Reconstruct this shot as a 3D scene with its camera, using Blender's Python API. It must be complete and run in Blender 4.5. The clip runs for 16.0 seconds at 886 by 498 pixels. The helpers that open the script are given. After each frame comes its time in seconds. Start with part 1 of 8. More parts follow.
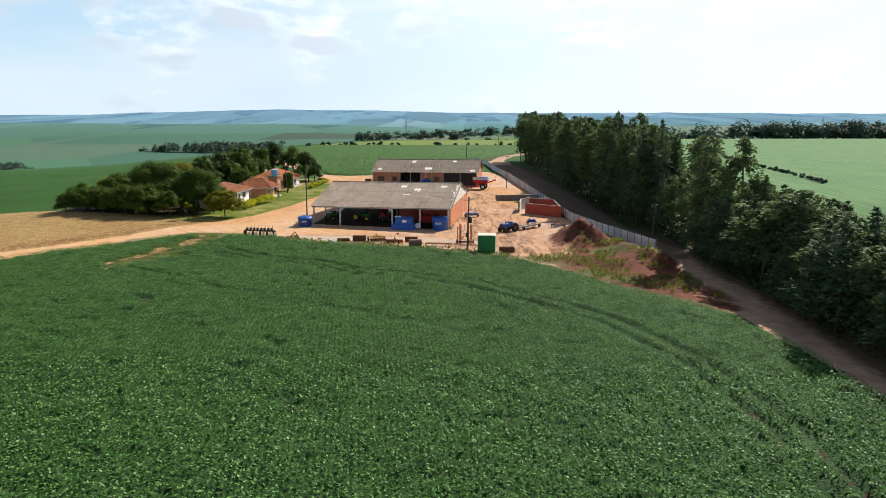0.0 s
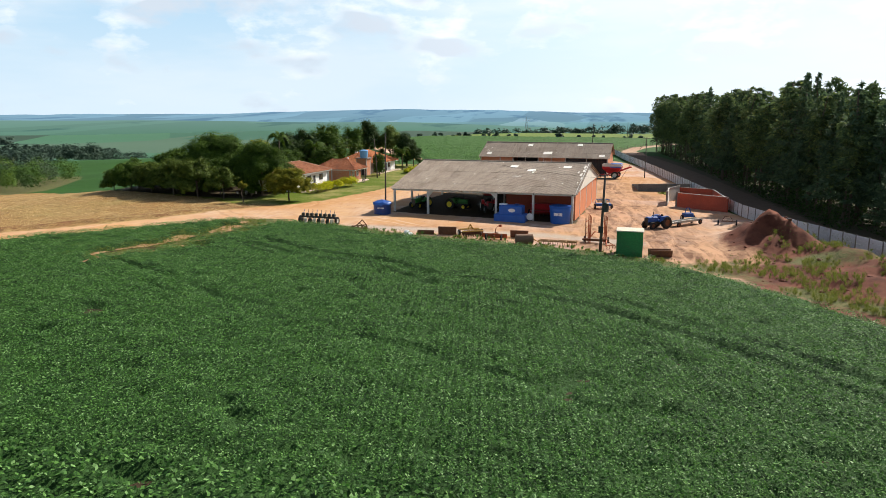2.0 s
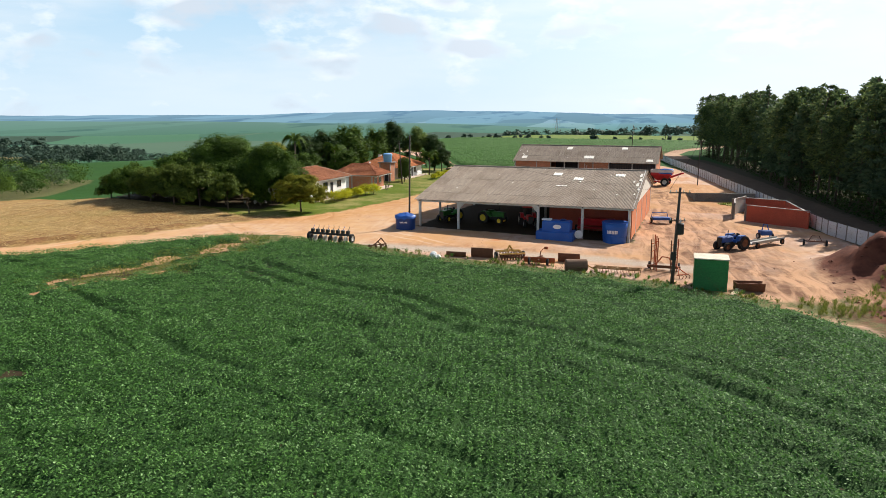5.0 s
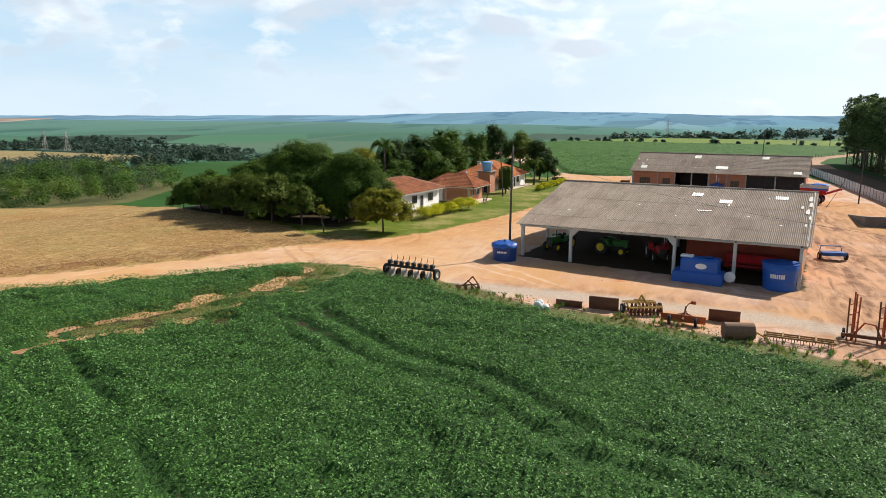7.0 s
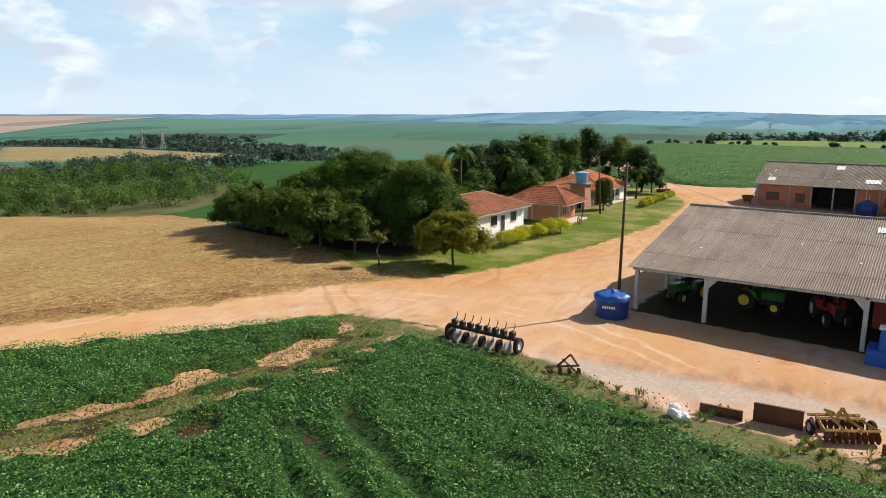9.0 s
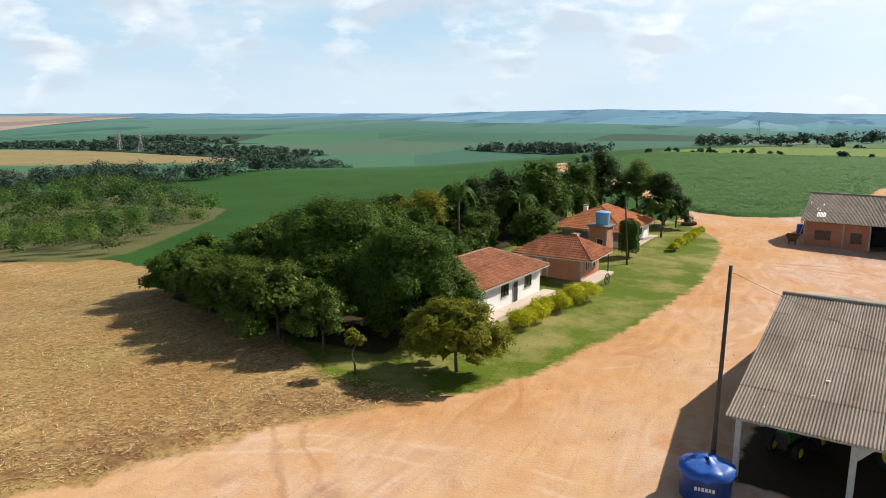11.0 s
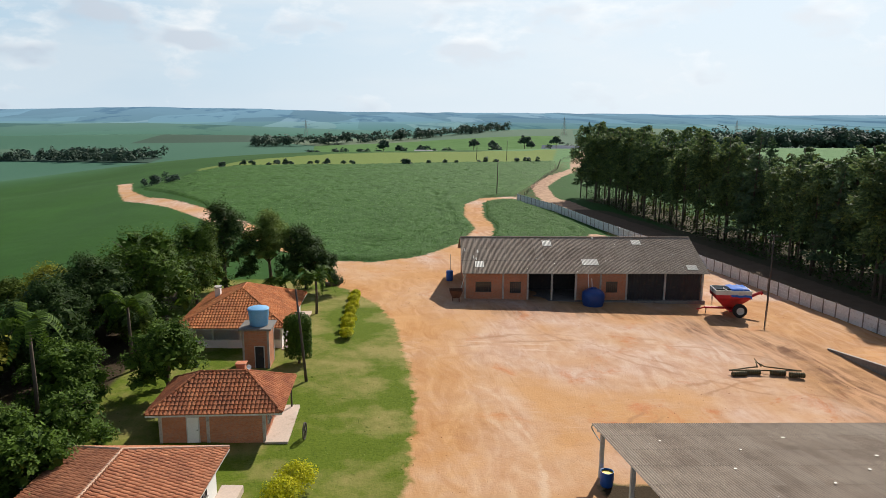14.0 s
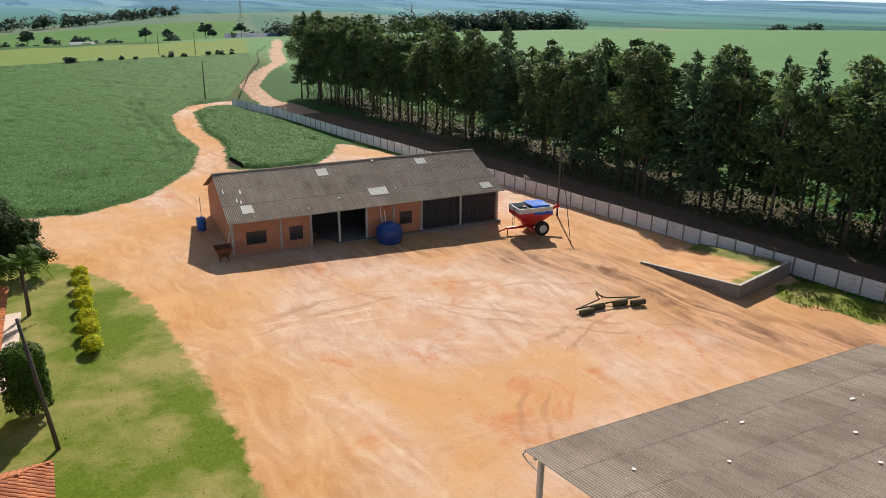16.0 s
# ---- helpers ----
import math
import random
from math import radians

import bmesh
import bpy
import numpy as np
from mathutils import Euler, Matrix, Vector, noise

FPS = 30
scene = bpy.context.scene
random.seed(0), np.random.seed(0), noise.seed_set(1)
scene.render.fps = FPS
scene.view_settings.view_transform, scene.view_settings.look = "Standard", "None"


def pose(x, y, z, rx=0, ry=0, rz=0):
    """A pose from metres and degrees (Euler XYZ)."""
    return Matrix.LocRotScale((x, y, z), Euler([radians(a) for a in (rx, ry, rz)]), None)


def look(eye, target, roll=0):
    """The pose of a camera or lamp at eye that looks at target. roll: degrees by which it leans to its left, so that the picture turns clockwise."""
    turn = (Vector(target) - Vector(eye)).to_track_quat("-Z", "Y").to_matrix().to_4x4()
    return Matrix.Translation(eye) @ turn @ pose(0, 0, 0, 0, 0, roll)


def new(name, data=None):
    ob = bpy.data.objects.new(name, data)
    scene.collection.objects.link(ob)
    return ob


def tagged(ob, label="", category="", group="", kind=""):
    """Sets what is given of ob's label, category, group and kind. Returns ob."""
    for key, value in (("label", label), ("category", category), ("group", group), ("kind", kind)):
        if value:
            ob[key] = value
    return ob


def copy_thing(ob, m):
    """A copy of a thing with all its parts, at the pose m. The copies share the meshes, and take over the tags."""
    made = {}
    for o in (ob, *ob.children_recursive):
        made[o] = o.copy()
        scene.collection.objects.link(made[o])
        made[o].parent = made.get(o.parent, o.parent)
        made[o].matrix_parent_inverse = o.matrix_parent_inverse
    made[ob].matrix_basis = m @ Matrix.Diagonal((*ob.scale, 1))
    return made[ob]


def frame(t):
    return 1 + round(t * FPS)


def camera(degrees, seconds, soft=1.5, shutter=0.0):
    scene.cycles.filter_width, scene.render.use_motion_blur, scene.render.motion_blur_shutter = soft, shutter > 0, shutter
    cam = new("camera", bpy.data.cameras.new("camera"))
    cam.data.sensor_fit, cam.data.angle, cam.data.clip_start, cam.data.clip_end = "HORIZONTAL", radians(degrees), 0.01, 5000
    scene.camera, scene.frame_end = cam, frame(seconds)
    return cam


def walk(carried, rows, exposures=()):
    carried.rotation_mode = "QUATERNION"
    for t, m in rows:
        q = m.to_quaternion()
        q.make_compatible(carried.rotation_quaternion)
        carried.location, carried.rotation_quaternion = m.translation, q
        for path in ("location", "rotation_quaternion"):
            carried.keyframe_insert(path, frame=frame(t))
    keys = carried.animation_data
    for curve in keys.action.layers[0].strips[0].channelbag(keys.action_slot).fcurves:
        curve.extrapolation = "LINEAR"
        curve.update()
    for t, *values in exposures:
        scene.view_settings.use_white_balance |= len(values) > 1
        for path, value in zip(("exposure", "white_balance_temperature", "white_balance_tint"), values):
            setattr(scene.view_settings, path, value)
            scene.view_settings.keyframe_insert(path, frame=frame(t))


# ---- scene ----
# ---------------------------------------------------------------- camera
cam = camera(64.2, 16.0, soft=0.85)
METRES, EYE, TILT, LEAN, TURN = 170.0, 25.5, 0.3, 1.2, 0.0
ROWS = [
    (0.0, -0.0004, 0.0106, -0.0015, 0.22, -11.5, -1.07),
    (0.1, -0.0011, 0.0328, -0.0062, 0.22, -11.5, -1.07),
    (0.2, -0.0018, 0.0550, -0.0107, 0.25, -11.5, -1.07),
    (0.3, -0.0025, 0.0772, -0.0152, 0.4, -11.5, -1.07),
    (0.4, -0.0031, 0.0994, -0.0196, 0.65, -11.51, -1.07),
    (0.5, -0.0037, 0.1210, -0.0236, 0.97, -11.52, -1.07),
    (1.0, -0.0057, 0.2085, -0.0449, 6.68, -11.59, -1.1),
    (1.5, -0.0019, 0.2168, -0.0444, 9.87, -11.65, -1.02),
    (2.0, -0.0027, 0.2246, -0.0471, 9.87, -11.61, -1.03),
    (2.5, -0.0042, 0.2321, -0.0497, 9.83, -11.6, -1.01),
    (3.0, -0.0063, 0.2426, -0.0495, 9.79, -11.6, -1.02),
    (3.5, -0.0092, 0.2564, -0.0495, 9.76, -11.59, -1.03),
    (6.0, -0.0349, 0.3648, -0.0498, 16.35, -11.56, -1.06),
    (6.5, -0.0419, 0.3914, -0.0489, 18.71, -11.61, -1.07),
    (7.0, -0.05, 0.4185, -0.0486, 20.41, -11.64, -1.07),
    (7.5, -0.0589, 0.4459, -0.0481, 25.11, -11.76, -1.05),
    (8.0, -0.0684, 0.4734, -0.0481, 27.32, -11.82, -0.99),
    (8.5, -0.0796, 0.5006, -0.0484, 27.3, -11.83, -1.0),
    (11.0, -0.1562, 0.6379, -0.0255, 26.11, -11.95, -1.0),
    (11.5, -0.1747, 0.6636, -0.0165, 21.98, -11.92, -1.03),
    (12.0, -0.1917, 0.69, -0.0097, 17.76, -11.86, -1.05),
    (12.5, -0.2081, 0.7161, -0.0049, 9.39, -11.74, -1.16),
    (13.0, -0.2239, 0.7435, -0.001, 3.64, -11.65, -1.28),
    (13.5, -0.2381, 0.7726, 0.0028, -3.05, -11.55, -1.4),
    (14.0, -0.2504, 0.8021, 0.006, -9.12, -11.39, -1.54),
    (14.5, -0.2604, 0.8332, 0.0097, -14.45, -11.31, -1.66),
    (15.0, -0.2677, 0.8641, 0.0119, -20.65, -11.19, -1.73),
    (15.5, -0.2727, 0.8955, 0.0117, -27.56, -15.62, -1.73),
    (16.0, -0.2746, 0.9281, 0.0127, -34.36, -19.58, -1.67),
]
walk(cam, [(t, pose(0, 0, EYE, TILT, LEAN, TURN) @ pose(METRES * x, METRES * y, METRES * z, 90 + pitch, roll, yaw)) for t, x, y, z, yaw, pitch, roll in ROWS],
     exposures=[(0.0, 0.50), (3.5, 0.52), (8.5, 0.46), (11.0, 0.42), (12.5, 0.40), (13.5, 0.29), (15.0, 0.16), (15.5, 0.15), (16.0, 0.44)])

# ---------------------------------------------------------------- light
SUN_AZ, SUN_EL = 35.0, 35.5          # degrees clockwise from +y, and above the horizon
sun = new("sun", bpy.data.lights.new("sun", "SUN"))
sun.data.energy, sun.data.angle, sun.data.color = 5.0, radians(0.6), (1.0, 0.945, 0.86)
sun.matrix_world = look((math.sin(radians(SUN_AZ)) * 100, math.cos(radians(SUN_AZ)) * 100, math.tan(radians(SUN_EL)) * 100), (0, 0, 0))

world = bpy.data.worlds.new("sky")
scene.world = world
world.use_nodes = True
wt = world.node_tree
wt.nodes.clear()


def wn(kind, **ins):
    node = wt.nodes.new(kind)
    for k, v in ins.items():
        sock = node.inputs[int(k[1:])] if k[0] == "i" and k[1:].isdigit() else node.inputs[k]
        if hasattr(v, "is_output"):
            wt.links.new(v, sock)
        else:
            sock.default_value = v
    return node


def wmath(op, a, b=0.0):
    node = wn("ShaderNodeMath", i0=a, i1=b)
    node.operation = op
    return node.outputs[0]


def wmix(fac, a, b):
    node = wt.nodes.new("ShaderNodeMix")
    node.data_type = "RGBA"
    for i, v in ((0, fac), (6, a), (7, b)):
        if hasattr(v, "is_output"):
            wt.links.new(v, node.inputs[i])
        else:
            node.inputs[i].default_value = v
    return node.outputs[2]


sky = wn("ShaderNodeTexSky")
sky.sky_type, sky.sun_disc, sky.sun_elevation, sky.sun_rotation = "NISHITA", False, radians(SUN_EL), radians(SUN_AZ)
sky.altitude, sky.dust_density = 700, 2.0
way = wn("ShaderNodeTexCoord").outputs["Generated"]
sep = wn("ShaderNodeSeparateXYZ", Vector=way)
tall = wmath("MULTIPLY", sep.outputs[2], 2.1)
puff_at = wn("ShaderNodeCombineXYZ", X=sep.outputs[0], Y=sep.outputs[1], Z=tall)
puff_low = wn("ShaderNodeCombineXYZ", X=sep.outputs[0], Y=sep.outputs[1], Z=wmath("SUBTRACT", tall, 0.055))
veil_at = wn("ShaderNodeCombineXYZ", X=sep.outputs[0], Y=sep.outputs[1], Z=wmath("MULTIPLY", sep.outputs[2], 4.5))
puffs = wn("ShaderNodeTexNoise", Vector=puff_at.outputs[0], Scale=8.0, Detail=9.0, Roughness=0.56, Distortion=0.1)
body_ = wn("ShaderNodeTexNoise", Vector=puff_at.outputs[0], Scale=8.0, Detail=2.5, Roughness=0.5, Distortion=0.1)
under = wn("ShaderNodeTexNoise", Vector=puff_low.outputs[0], Scale=8.0, Detail=2.5, Roughness=0.5, Distortion=0.1)
veil = wn("ShaderNodeTexNoise", Vector=veil_at.outputs[0], Scale=2.6, Detail=5.0, Roughness=0.55)
rise_ = wn("ShaderNodeMapRange", i0=sep.outputs[2], i1=0.02, i2=0.11, i3=-0.10, i4=0.0)
ramp = wn("ShaderNodeMapRange", i0=wmath("ADD", puffs.outputs[0], rise_.outputs[0]), i1=0.475, i2=0.625, i3=0.0, i4=1.0)
shade = wn("ShaderNodeMapRange", i0=wmath("SUBTRACT", under.outputs[0], body_.outputs[0]), i1=0.03, i2=-0.10, i3=0.0, i4=0.9)
sheet_cloud = wn("ShaderNodeMapRange", i0=veil.outputs[0], i1=0.42, i2=0.62, i3=0.0, i4=0.75)
to_sun = wn("ShaderNodeVectorMath", i0=way, i1=(math.sin(radians(SUN_AZ)) * math.cos(radians(SUN_EL)), math.cos(radians(SUN_AZ)) * math.cos(radians(SUN_EL)), math.sin(radians(SUN_EL))))
to_sun.operation = "DOT_PRODUCT"
glow = wn("ShaderNodeMapRange", i0=to_sun.outputs["Value"], i1=0.55, i2=0.97, i3=0.0, i4=0.60)
cloud = wmix(shade.outputs[0], (11.6, 12.0, 12.3, 1), (6.9, 8.0, 9.3, 1))
blue = wmix(0.15, (5.2, 8.2, 10.8, 1), sky.outputs[0])
rise = wn("ShaderNodeMapRange", i0=sep.outputs[2], i1=0.0, i2=0.16, i3=0.85, i4=0.05)
low = wn("ShaderNodeMapRange", i0=sep.outputs[2], i1=0.16, i2=0.42, i3=1.0, i4=0.0)
thin = wmix(rise.outputs[0], wmix(sheet_cloud.outputs[0], blue, (8.8, 9.8, 10.6, 1)), (8.3, 9.8, 11.0, 1))
near = wmix(ramp.outputs[0], thin, cloud)
near = wmix(glow.outputs[0], near, (14.2, 14.6, 14.9, 1))
overhead = wmix(wmath("MULTIPLY", ramp.outputs[0], 0.22), sky.outputs[0], cloud)
full = wmix(low.outputs[0], overhead, near)
back = wn("ShaderNodeBackground", Color=full, Strength=0.066)
wout = wt.nodes.new("ShaderNodeOutputWorld")
wt.links.new(back.outputs[0], wout.inputs[0])


# ---------------------------------------------------------------- material helpers
class Mat:
    """A node material with short calls for nodes."""

    def __init__(self, name, rough=0.8, metal=0.0, spec=0.3):
        self.m = bpy.data.materials.new(name)
        self.m.use_nodes = True
        self.t = self.m.node_tree
        self.b = self.t.nodes["Principled BSDF"]
        self.b.inputs["Roughness"].default_value = rough
        self.b.inputs["Metallic"].default_value = metal
        self.b.inputs["Specular IOR Level"].default_value = spec

    def put(self, sock, v):
        if hasattr(v, "is_output"):
            self.t.links.new(v, sock)
        elif isinstance(v, tuple) and len(v) == 3 and sock.type == "RGBA":
            sock.default_value = (*v, 1)
        else:
            sock.default_value = v

    def n(self, kind, out=0, **ins):
        node = self.t.nodes.new(kind)
        for k, v in ins.items():
            sock = node.inputs[int(k[1:])] if k[0] == "i" and k[1:].isdigit() else node.inputs[k]
            self.put(sock, v)
        return node.outputs[out]

    def math(self, op, a, b=0.0, clamp=False):
        o = self.n("ShaderNodeMath", i0=a, i1=b)
        o.node.operation, o.node.use_clamp = op, clamp
        return o

    def mix(self, fac, a, b, blend="MIX"):
        node = self.t.nodes.new("ShaderNodeMix")
        node.data_type, node.blend_type = "RGBA", blend
        for i, v in ((0, fac), (6, a), (7, b)):
            self.put(node.inputs[i], v)
        return node.outputs[2]

    def pos(self):
        return self.n("ShaderNodeNewGeometry", 0)

    def own(self):
        return self.n("ShaderNodeTexCoord", 3)

    def noise(self, scale, detail=4.0, rough=0.55, vec=None, out=0, dist=0.0):
        return self.n("ShaderNodeTexNoise", out, Vector=vec or self.pos(), Scale=scale, Detail=detail, Roughness=rough, Distortion=dist)

    def rng(self, v, a, b, c=0.0, d=1.0):
        return self.n("ShaderNodeMapRange", i0=v, i1=a, i2=b, i3=c, i4=d)

    def stretch(self, sx, sy, sz, vec=None, rz=0.0):
        o = self.n("ShaderNodeMapping", Vector=vec or self.pos(), Scale=(sx, sy, sz), Rotation=(0, 0, rz))
        return o

    def attr(self, name):
        o = self.n("ShaderNodeAttribute", 2)
        o.node.attribute_name = name
        return o

    def bump(self, height, strength=0.4, dist=0.05):
        self.put(self.b.inputs["Normal"], self.n("ShaderNodeBump", Height=height, Strength=strength, Distance=dist))

    def color(self, c):
        self.put(self.b.inputs["Base Color"], c)
        return self

    def rough(self, v):
        self.put(self.b.inputs["Roughness"], v)
        return self


def plain(name, c, rough=0.6, metal=0.0, spread=0.25, scale=6.0, stain=(0.16, 0.10, 0.06), wear=0.25, bump=0.15, spec=0.3, per=False):
    """Painted or raw surface: grain, large uneven tone and dirt in blotches."""
    m = Mat(name, rough, metal, spec)
    fine, broad = m.noise(scale * 6, 3.0), m.noise(scale * 0.35, 4.0)
    dark, light = tuple(v * (1 - spread) for v in c), tuple(min(1, v * (1 + spread)) for v in c)
    col = m.mix(m.rng(m.math("ADD", m.math("MULTIPLY", fine, 0.5), m.math("MULTIPLY", broad, 0.5)), 0.35, 0.65), dark, light)
    if per:
        col = m.mix(m.rng(m.n("ShaderNodeObjectInfo", 5), 0, 1, 0.0, 0.5), col, tuple(v * 0.78 for v in c))
    col = m.mix(m.rng(m.noise(scale * 0.9, 6.0, 0.65), 0.55, 0.72, 0.0, wear), col, stain)
    m.color(col)
    m.rough(m.rng(broad, 0.3, 0.7, max(0.05, rough - 0.12), min(1, rough + 0.12)))
    m.bump(fine, bump, 0.02)
    return m.m


def leafy(name, dark, light, trans=0.35, rough=0.7, tip=None, spec=0.12, grain=0.6):
    """Leaves: tone by island, patchy over the crown, light shining through."""
    m = Mat(name, rough, 0.0, spec)
    isl = m.n("ShaderNodeNewGeometry", 8)
    patch = m.noise(0.55, 3.0)
    f = m.math("ADD", m.math("MULTIPLY", isl, grain), m.math("MULTIPLY", patch, 1.05 - grain))
    col = m.mix(m.rng(f, 0.15, 0.9), dark, light)
    if tip:
        col = m.mix(m.rng(m.math("MULTIPLY", isl, m.noise(0.9, 2.0)), 0.38, 0.6), col, tip)
    m.color(col)
    tr = m.n("ShaderNodeBsdfTranslucent", Color=col)
    mix = m.t.nodes.new("ShaderNodeMixShader")
    mix.inputs[0].default_value = trans
    m.t.links.new(m.b.outputs[0], mix.inputs[1])
    m.t.links.new(tr, mix.inputs[2])
    m.t.links.new(mix.outputs[0], m.t.nodes["Material Output"].inputs[0])
    return m.m


def brickwork(name, c1, c2, mortar, bw=0.20, bh=0.075):
    m = Mat(name, 0.9)
    gx = m.n("ShaderNodeSeparateXYZ", 0, Vector=m.own())
    sep3 = gx.node
    vec = m.n("ShaderNodeCombineXYZ", X=m.math("ADD", sep3.outputs[0], sep3.outputs[1]), Y=sep3.outputs[2], Z=0.0)
    br = m.n("ShaderNodeTexBrick", 0, Vector=vec, Color1=c1, Color2=c2, Mortar=mortar, Scale=1.0)
    br.node.inputs["Mortar Size"].default_value = 0.009
    br.node.inputs["Brick Width"].default_value = bw
    br.node.inputs["Row Height"].default_value = bh
    broad = m.noise(0.5, 5.0, 0.6)
    col = m.mix(m.rng(broad, 0.4, 0.68, 0.0, 0.55), br, tuple(v * 0.6 for v in c1))
    col = m.mix(m.rng(m.noise(1.3, 6.0, 0.7), 0.56, 0.7, 0, 0.35), col, mortar)
    m.color(col)
    m.bump(m.math("ADD", m.math("MULTIPLY", br.node.outputs[1], -1.0), m.noise(30, 2.0)), 0.5, 0.012)
    return m.m


# ---------------------------------------------------------------- materials
CROP_LEAF = leafy("crop_leaf", (0.024, 0.080, 0.016), (0.170, 0.355, 0.078), 0.34, 0.50, tip=(0.310, 0.500, 0.200), spec=0.10)
TREE_DARK = leafy("broadleaf", (0.017, 0.041, 0.006), (0.126, 0.210, 0.024), 0.24)
TREE_FRESH = leafy("fresh_broadleaf", (0.029, 0.053, 0.008), (0.156, 0.210, 0.029), 0.27)
TREE_OLIVE = leafy("olive_leaf", (0.100, 0.116, 0.012), (0.350, 0.340, 0.040), 0.45)
TREE_BLACK = leafy("dark_leaf", (0.016, 0.036, 0.010), (0.070, 0.120, 0.026), 0.24)
FOREST_PINE = leafy("conifer_leaf", (0.038, 0.070, 0.040), (0.128, 0.188, 0.086), 0.30)
TREE_EUCA = leafy("gum_leaf", (0.046, 0.080, 0.038), (0.165, 0.225, 0.078), 0.34, tip=(0.24, 0.29, 0.075))
TREE_LIGHT = leafy("light_leaf", (0.085, 0.130, 0.026), (0.215, 0.285, 0.066), 0.42)
HEDGE_LEAF = leafy("hedge_leaf", (0.22, 0.26, 0.010), (0.70, 0.66, 0.018), 0.45, tip=(0.80, 0.72, 0.025))
STRIP_WEED = leafy("strip_weed_leaf", (0.10, 0.14, 0.022), (0.27, 0.285, 0.060), 0.35)
WEED_LEAF = leafy("weed_leaf", (0.06, 0.095, 0.018), (0.16, 0.185, 0.045), 0.35)
HOLLOW_GREY = leafy("grey_green_leaf", (0.050, 0.080, 0.044), (0.130, 0.175, 0.095), 0.3, grain=0.25)
HOLLOW_GREEN = leafy("hollow_leaf", (0.034, 0.078, 0.014), (0.125, 0.215, 0.040), 0.3, grain=0.25)
HOLLOW_DARK = leafy("hollow_dark_leaf", (0.018, 0.044, 0.010), (0.068, 0.125, 0.026), 0.25, grain=0.25)
HOLLOW_LIME = leafy("hollow_lime_leaf", (0.060, 0.110, 0.016), (0.170, 0.260, 0.045), 0.3, grain=0.25)
# distance haze put into the leaf colour, paler and bluer
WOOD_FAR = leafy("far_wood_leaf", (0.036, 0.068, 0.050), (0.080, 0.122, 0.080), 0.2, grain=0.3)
BARK = plain("bark", (0.10, 0.075, 0.055), 0.9, scale=3, bump=0.5)
POLE_WOOD = plain("pole_wood", (0.085, 0.070, 0.058), 0.9, scale=2, bump=0.4)
CONCRETE = plain("concrete", (0.42, 0.39, 0.35), 0.9, scale=1.5, stain=(0.12, 0.10, 0.085), wear=0.6)
WALL_CONC = plain("wall_concrete", (0.60, 0.61, 0.62), 0.9, spread=0.12, scale=0.8, stain=(0.26, 0.19, 0.14), wear=0.4, per=True)
OLD_CONC = plain("old_concrete", (0.20, 0.18, 0.16), 0.95, scale=0.8, stain=(0.06, 0.05, 0.05), wear=0.7)
WHITE_PAINT = plain("white_wall_paint", (0.78, 0.77, 0.74), 0.8, spread=0.06, scale=1.5, stain=(0.45, 0.34, 0.25), wear=0.25)
OFF_WHITE = plain("grey_white_paint", (0.55, 0.54, 0.50), 0.8, spread=0.12, scale=2)
BRICK = brickwork("brick_wall", (0.60, 0.235, 0.115), (0.48, 0.165, 0.080), (0.38, 0.28, 0.21))
BRICK_RED = plain("red_painted_brick", (0.38, 0.085, 0.05), 0.9, spread=0.22, scale=1.2, stain=(0.16, 0.07, 0.05), wear=0.4)
# brick of the sun-facing side, sunlight painted in as orange
SUNLIT_BRICK = plain("sunlit_brick", (0.58, 0.20, 0.085), 0.9, spread=0.15, scale=1.2, stain=(0.30, 0.11, 0.05), wear=0.4)
STEEL_DARK = plain("dark_steel", (0.05, 0.048, 0.045), 0.5, 0.6, scale=4)
RUST = plain("rusty_steel", (0.17, 0.072, 0.038), 0.85, 0.2, scale=4, spread=0.4)
ORANGE_STEEL = plain("orange_red_steel", (0.42, 0.09, 0.03), 0.6, 0.1, scale=4)
YELLOW_STEEL = plain("yellow_steel", (0.52, 0.30, 0.06), 0.6, 0.1, scale=4, wear=0.5)
YELLOW_PAINT = plain("yellow_paint", (0.75, 0.55, 0.03), 0.45, scale=4)
GREEN_PAINT = plain("green_paint", (0.035, 0.16, 0.03), 0.4, scale=3, wear=0.2)
BOX_GREEN = plain("box_green_paint", (0.035, 0.20, 0.055), 0.6, scale=1.2, wear=0.25)
RED_PAINT = plain("red_paint", (0.48, 0.025, 0.03), 0.4, scale=3, wear=0.2)
BLUE_PLASTIC = plain("blue_plastic", (0.022, 0.105, 0.40), 0.45, spread=0.12, scale=1.5, stain=(0.10, 0.14, 0.25), wear=0.3)
BLUE_DARK = plain("dark_blue_plastic", (0.018, 0.055, 0.21), 0.4, spread=0.15, scale=1.5, wear=0.15)
BLUE_PALE = plain("pale_blue_fibre", (0.18, 0.42, 0.68), 0.55, spread=0.1, scale=1.5, stain=(0.5, 0.5, 0.5), wear=0.25)
BLUE_STEEL = plain("blue_machine_paint", (0.025, 0.085, 0.30), 0.45, scale=3, wear=0.3)
TARP_BLUE = plain("blue_tarpaulin", (0.022, 0.12, 0.46), 0.8, scale=2, wear=0.1, bump=0.4)
RUBBER = plain("tyre_rubber", (0.022, 0.021, 0.020), 0.85, scale=5, stain=(0.16, 0.09, 0.05), wear=0.4)
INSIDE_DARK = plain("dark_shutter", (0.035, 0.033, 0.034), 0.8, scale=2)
GLASS_DARK = plain("window_glass", (0.03, 0.035, 0.04), 0.08, scale=1, wear=0.0, spec=0.6)
